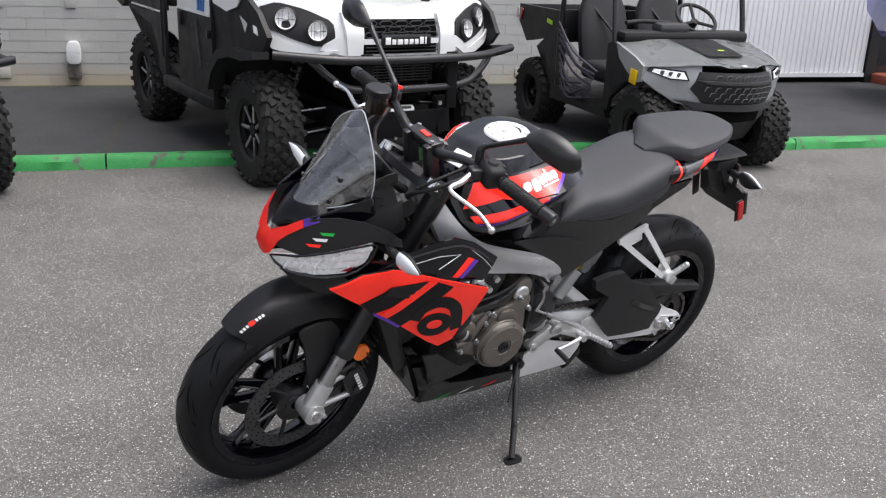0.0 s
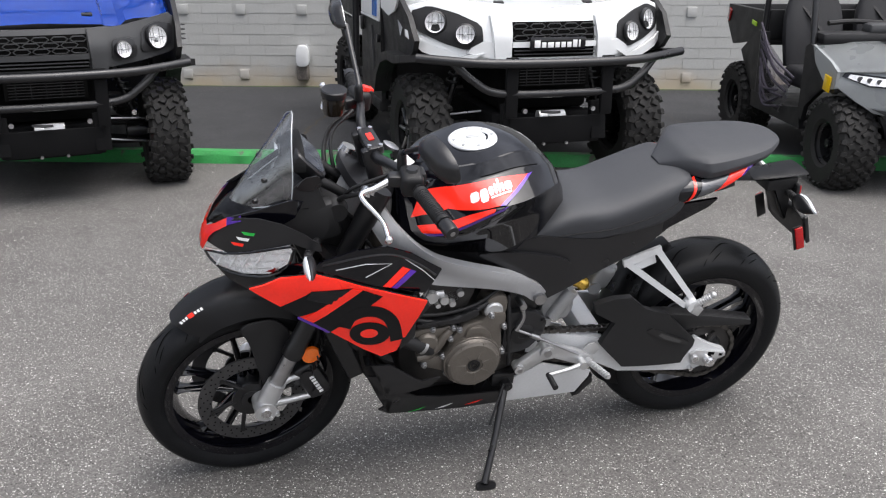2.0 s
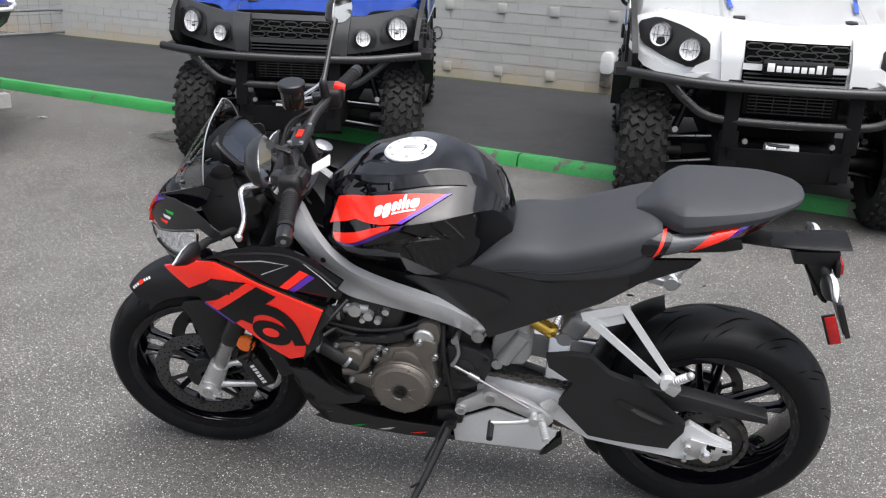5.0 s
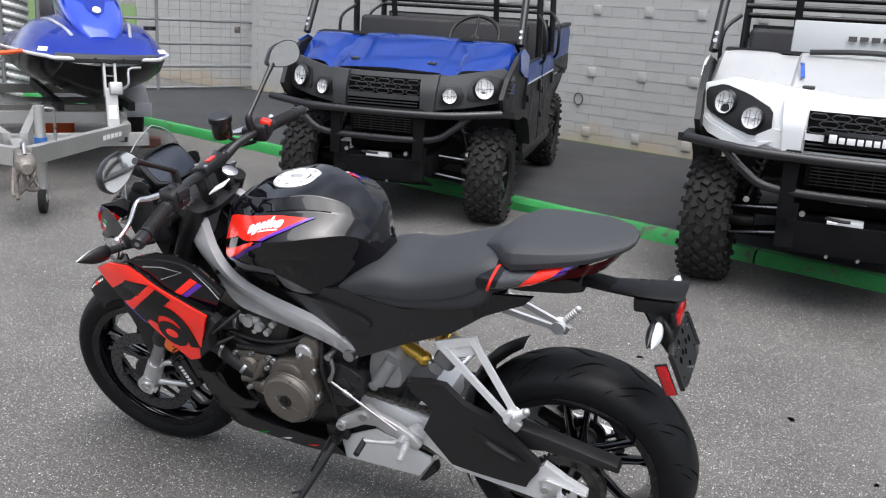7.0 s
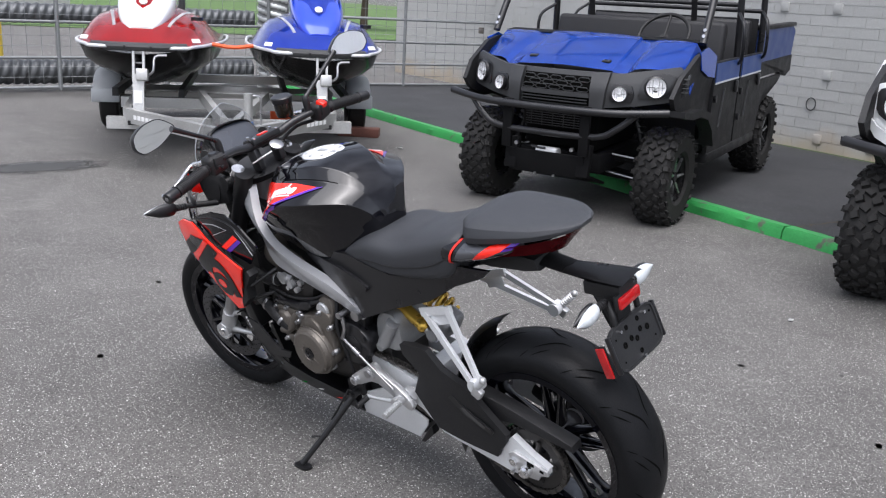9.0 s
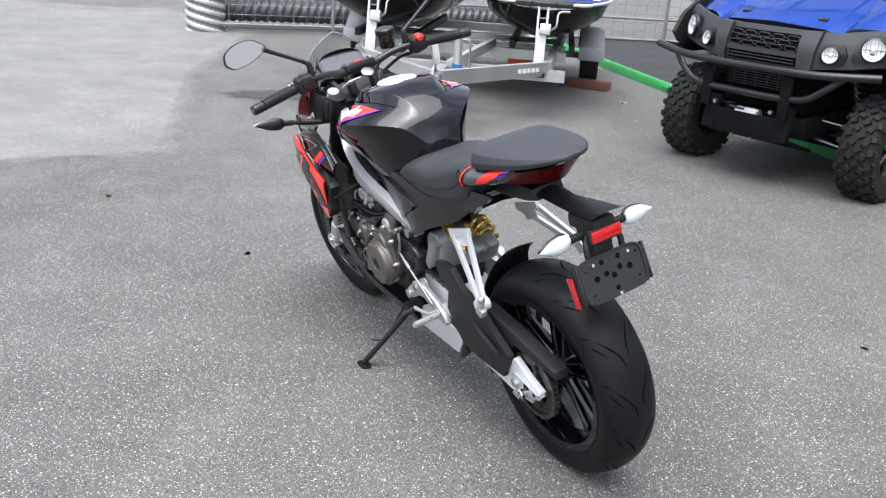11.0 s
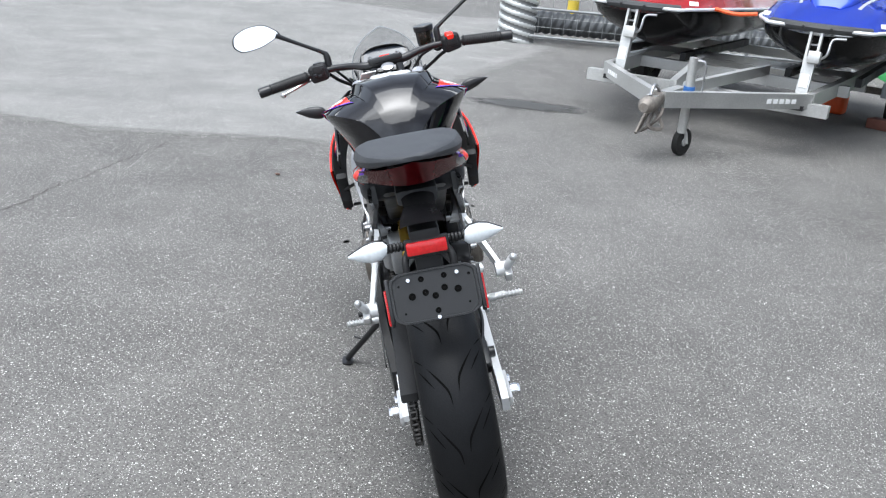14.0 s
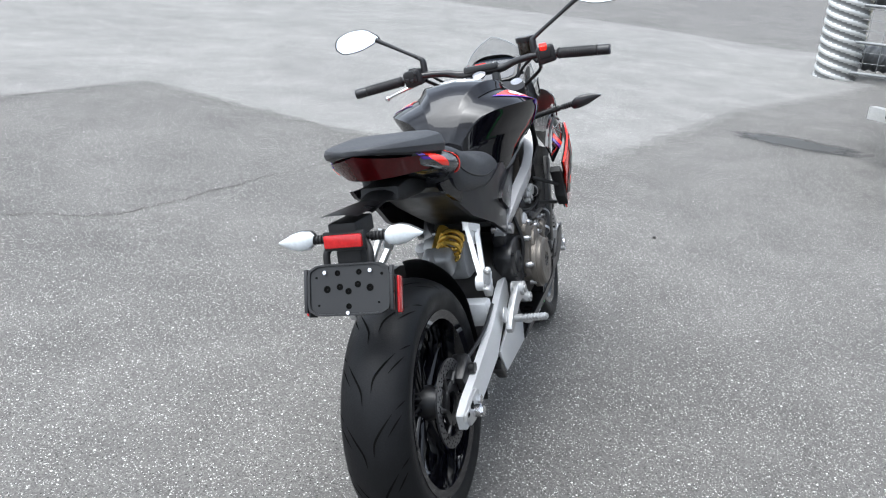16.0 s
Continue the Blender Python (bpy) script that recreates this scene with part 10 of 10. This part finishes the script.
bm = box(B(), (12.9, 0.15, 2.0), (3.9, 0.3, 4.0))
wr = tagged(part("wall_right", bm, M_WALL, smooth=0), "grey-white painted wall beyond the doorway", "wall", kind="structure")
wr.matrix_basis = LOT @ pose(0, WALL_Y, PAD_BACK)
bm = box(B(), (7.2, 0.15, 3.8), (7.5, 0.3, 0.8))
wr = tagged(part("wall_lintel", bm, M_WALL, smooth=0), "grey-white wall over the doors", "wall", kind="structure")
wr.matrix_basis = LOT @ pose(0, WALL_Y, PAD_BACK)

# blue hull of a further craft at the far right, on a stand
bw = thing("blue_watercraft", LOT @ pose(7.55, 0.75, 0, 0, 0, 60), "blue craft with a pointed bow on a stand by the doorway", "watercraft")
rings = []
for x, w, k, g in spline([(0.0, 0.04, 0.95, 1.12), (0.15, 0.20, 0.80, 1.13), (0.5, 0.38, 0.62, 1.14), (1.2, 0.52, 0.55, 1.12), (2.4, 0.55, 0.55, 1.1)], 4):
    right = [(x, 0, k), (x, w * 0.6, k + 0.25 * (g - k)), (x, w * 0.95, k + 0.75 * (g - k)), (x, w, g)]
    rings.append([(a, -b, c) for a, b, c in right[::-1]] + right[1:])
hb = skin(B(), rings, cap=False, closed=False)
bmesh.ops.solidify(hb, geom=hb.faces[:], thickness=0.01)
part("hull", hb, M_SKI_BLUE, bw, "deep blue hull")
part("deck", body(B(), [(0.05, 0.05, 1.05, 1.16, 0.5, 2.4), (0.5, 0.36, 1.05, 1.28, 0.4, 2.4), (1.2, 0.5, 1.05, 1.38, 0.4, 2.4), (2.3, 0.52, 1.05, 1.3, 0.4, 2.4)], 3, 24), M_SKI_BLUE, bw)
part("stand_leg", rod(B(), (0.35, 0, 0.1), (0.4, 0, 0.7), 0.04, n=12), M_FRAME_BLACK, bw)
part("lower_unit", box(B(), (0.45, 0.05, 0.45), (0.30, 0.28, 0.42), (0, 12, 0), 0.05, 3), M_SKI_BLUE, bw)

# ---- wall fittings ----
def on_wall(u, z, d=0.0):
    return LOT @ pose(u, WALL_Y + d, z)


vent = thing("vent_box", on_wall(-0.60, 0.375), "rounded white outlet cover on the wall with rusty pipe", "vent")
bm = plate(B(), soften([(-0.068, -0.11), (0.068, -0.11), (0.068, 0.06), (0.04, 0.115), (-0.04, 0.115), (-0.068, 0.06)], 2), -0.12, 0.01, 0.012)
part("cover", bm, M_WHITE, vent)
part("pipe_stub", box(B(), (-0.01, -0.03, -0.18), (0.13, 0.08, 0.16), (0, 0, 0), 0.02), M_RUST, vent)
for i, u in enumerate([-5.85, -5.2, -4.5, -3.83, -3.16, -2.5, -1.86, -1.25, -0.6, 0.06, 0.72, 1.38, 2.04, 2.74, 3.47, 4.1, 4.75]):
    for j, z in enumerate((0.17, 0.845, 1.53, 2.2)):
        if (u, j) == (-0.6, 0):
            continue
        q = tagged(part("wall_block", box(B(), (0, 0.012, 0), (0.098, 0.05, 0.098), (0, 0, 0), 0.004), M_WALL), "small painted square block set proud of the wall", "wall block", "wall blocks", "structure")
        q.matrix_basis = on_wall(u, z)
cz = tagged(part("wall_ring", tube(B(), [(0.058 * math.cos(a), -0.008, 0.066 * math.sin(a)) for a in (2 * math.pi * i / 16 for i in range(16))], 0.006, 6, 2, closed=True), M_TRIM_GREY), "painted-over round hole in the wall", "hole", kind="structure")
cz.matrix_basis = on_wall(-2.64, 0.53)
crack([(-9, WALL_Y - 0.03), (-4, WALL_Y - 0.035), (-1, WALL_Y - 0.03), (1, WALL_Y - 0.045), (5.4, WALL_Y - 0.03)], 0.05, M_MOSS, PAD_FRONT + 0.006, "moss along the foot of the wall", LOT @ pose(0, 0, 0, -0.58), seed=12)

# ---- distance: grass bank, trees, a low grey building ----
M_GRASS = mat("grass", (0.07, 0.13, 0.03), 0.9, 0, 0.4, 0.6, 0.8, 8)
flat("lawn", [(-26, 9), (-70, -5), (-110, 10), (-90, 90), (-14, 60), (-16, 24)], 0.02, M_GRASS, cell=2.0, jitter=0.3, label="green lawn beyond the fence", category="grass")
M_BARK = mat("bark", (0.08, 0.06, 0.045), 0.9, 0, 0.4, 20, 0.5, 60)
M_LEAF = mat("leaves", (0.055, 0.10, 0.022), 0.7, 0, 0.5, 3)


def tree(x, y, h, seed):
    t = thing("tree", pose(x, y, 0), "leafy green tree on the lawn", "tree", "trees beyond the fence")
    rng = random.Random(seed)
    bm = tube(B(), [(0, 0, -0.1), (0.05, 0.02, h * 0.25), (0.0, 0.1, h * 0.5), (0.1, 0.0, h * 0.8)], [0.17, 0.13, 0.1, 0.03], 10, 4)
    for i in range(9):
        a, z = rng.uniform(0, 6.28), h * rng.uniform(0.3, 0.6)
        tube(bm, [(0, 0, z), (0.6 * math.cos(a), 0.6 * math.sin(a), z + 0.5), (1.4 * math.cos(a), 1.4 * math.sin(a), z + 1.1)], [0.07, 0.045, 0.012], 6, 3)
    part("trunk", bm, M_BARK, t)
    bm = B()
    for i in range(2600):
        d = Vector((rng.gauss(0, 1), rng.gauss(0, 1), rng.gauss(0, 0.8)))
        d = d.normalized() * (rng.random() ** 0.4) * h * 0.33 * (1 + 0.3 * math.sin(3 * d.x + 2 * d.y))
        c = Vector((0, 0, h * 0.66)) + d
        u = Vector((rng.gauss(0, 1), rng.gauss(0, 1), rng.gauss(0, 1))).normalized() * 0.16
        w = u.cross(Vector((rng.gauss(0, 1), rng.gauss(0, 1), rng.gauss(0, 1)))).normalized() * 0.09
        bm.faces.new([bm.verts.new(c + q) for q in (-u, w, u, -w)])
    tagged(part("crown", bm, M_LEAF, t, smooth=0), kind="stuff")


tree(-27, 22, 5.5, 3)
tree(-24.5, 24.5, 4.5, 4)
far = thing("far_building", pose(-40, 12, 0, 0, 0, 70), "low grey building far behind the fence", "building")
part("wall", box(B(), (0, 0, 1.6), (14, 8, 3.2)), mat("grey_block", (0.3, 0.3, 0.3), 0.8), far)
part("roof", box(B(), (0, 0, 3.3), (14.6, 8.6, 0.25)), M_TRIM_GREY, far)
for i in range(4):
    part("window", box(B(), (-4.5 + 3 * i, -4.01, 1.7), (1.4, 0.06, 1.1)), M_DASH, far)

# ---- wall bricks: the nearest stretch as single bricks, the rest joined ----
def brick_mesh(name, length, seed):
    rng = random.Random(seed)
    bm = box(B(), (0, 0, 0), (length - 0.007, 0.05, BRICK_H - 0.007))
    for q in bm.verts:
        q.co += Vector((rng.uniform(-0.0015, 0.0015), rng.uniform(-0.0012, 0.0012), rng.uniform(-0.0012, 0.0012)))
    return bm


proto = [part("brick", brick_mesh("brick", BRICK_L, k), M_WALL, wall, smooth=0) for k in range(4)]
spare = list(proto)
rng = random.Random(21)
rest = B()
count = 0
for row in range(40):
    z = BRICK_H * (row + 0.5)
    off = BRICK_L * (0.5 if row % 2 else 0.0)
    x = WALL_X0 - off
    while x < WALL_X1:
        a, b = max(x, WALL_X0), min(x + BRICK_L, WALL_X1)
        x += BRICK_L
        if b - a < 0.04:
            continue
        whole = b - a > BRICK_L - 0.01
        y = 0.0225 + rng.uniform(-0.0015, 0.0015)
        if whole and -2.9 < a < 1.9 and row < 16 and count < 290:
            m = pose((a + b) / 2, y + 0.008, z)
            if spare:
                o = spare.pop()
                o.matrix_basis = m
            else:
                again(proto[count % 4], wall, m)
            count += 1
        else:
            box(rest, ((a + b) / 2, y + 0.008, z), (b - a - 0.007, 0.05, BRICK_H - 0.007))
tagged(part("bricks_beyond", rest, M_WALL, wall, smooth=0), kind="stuff")
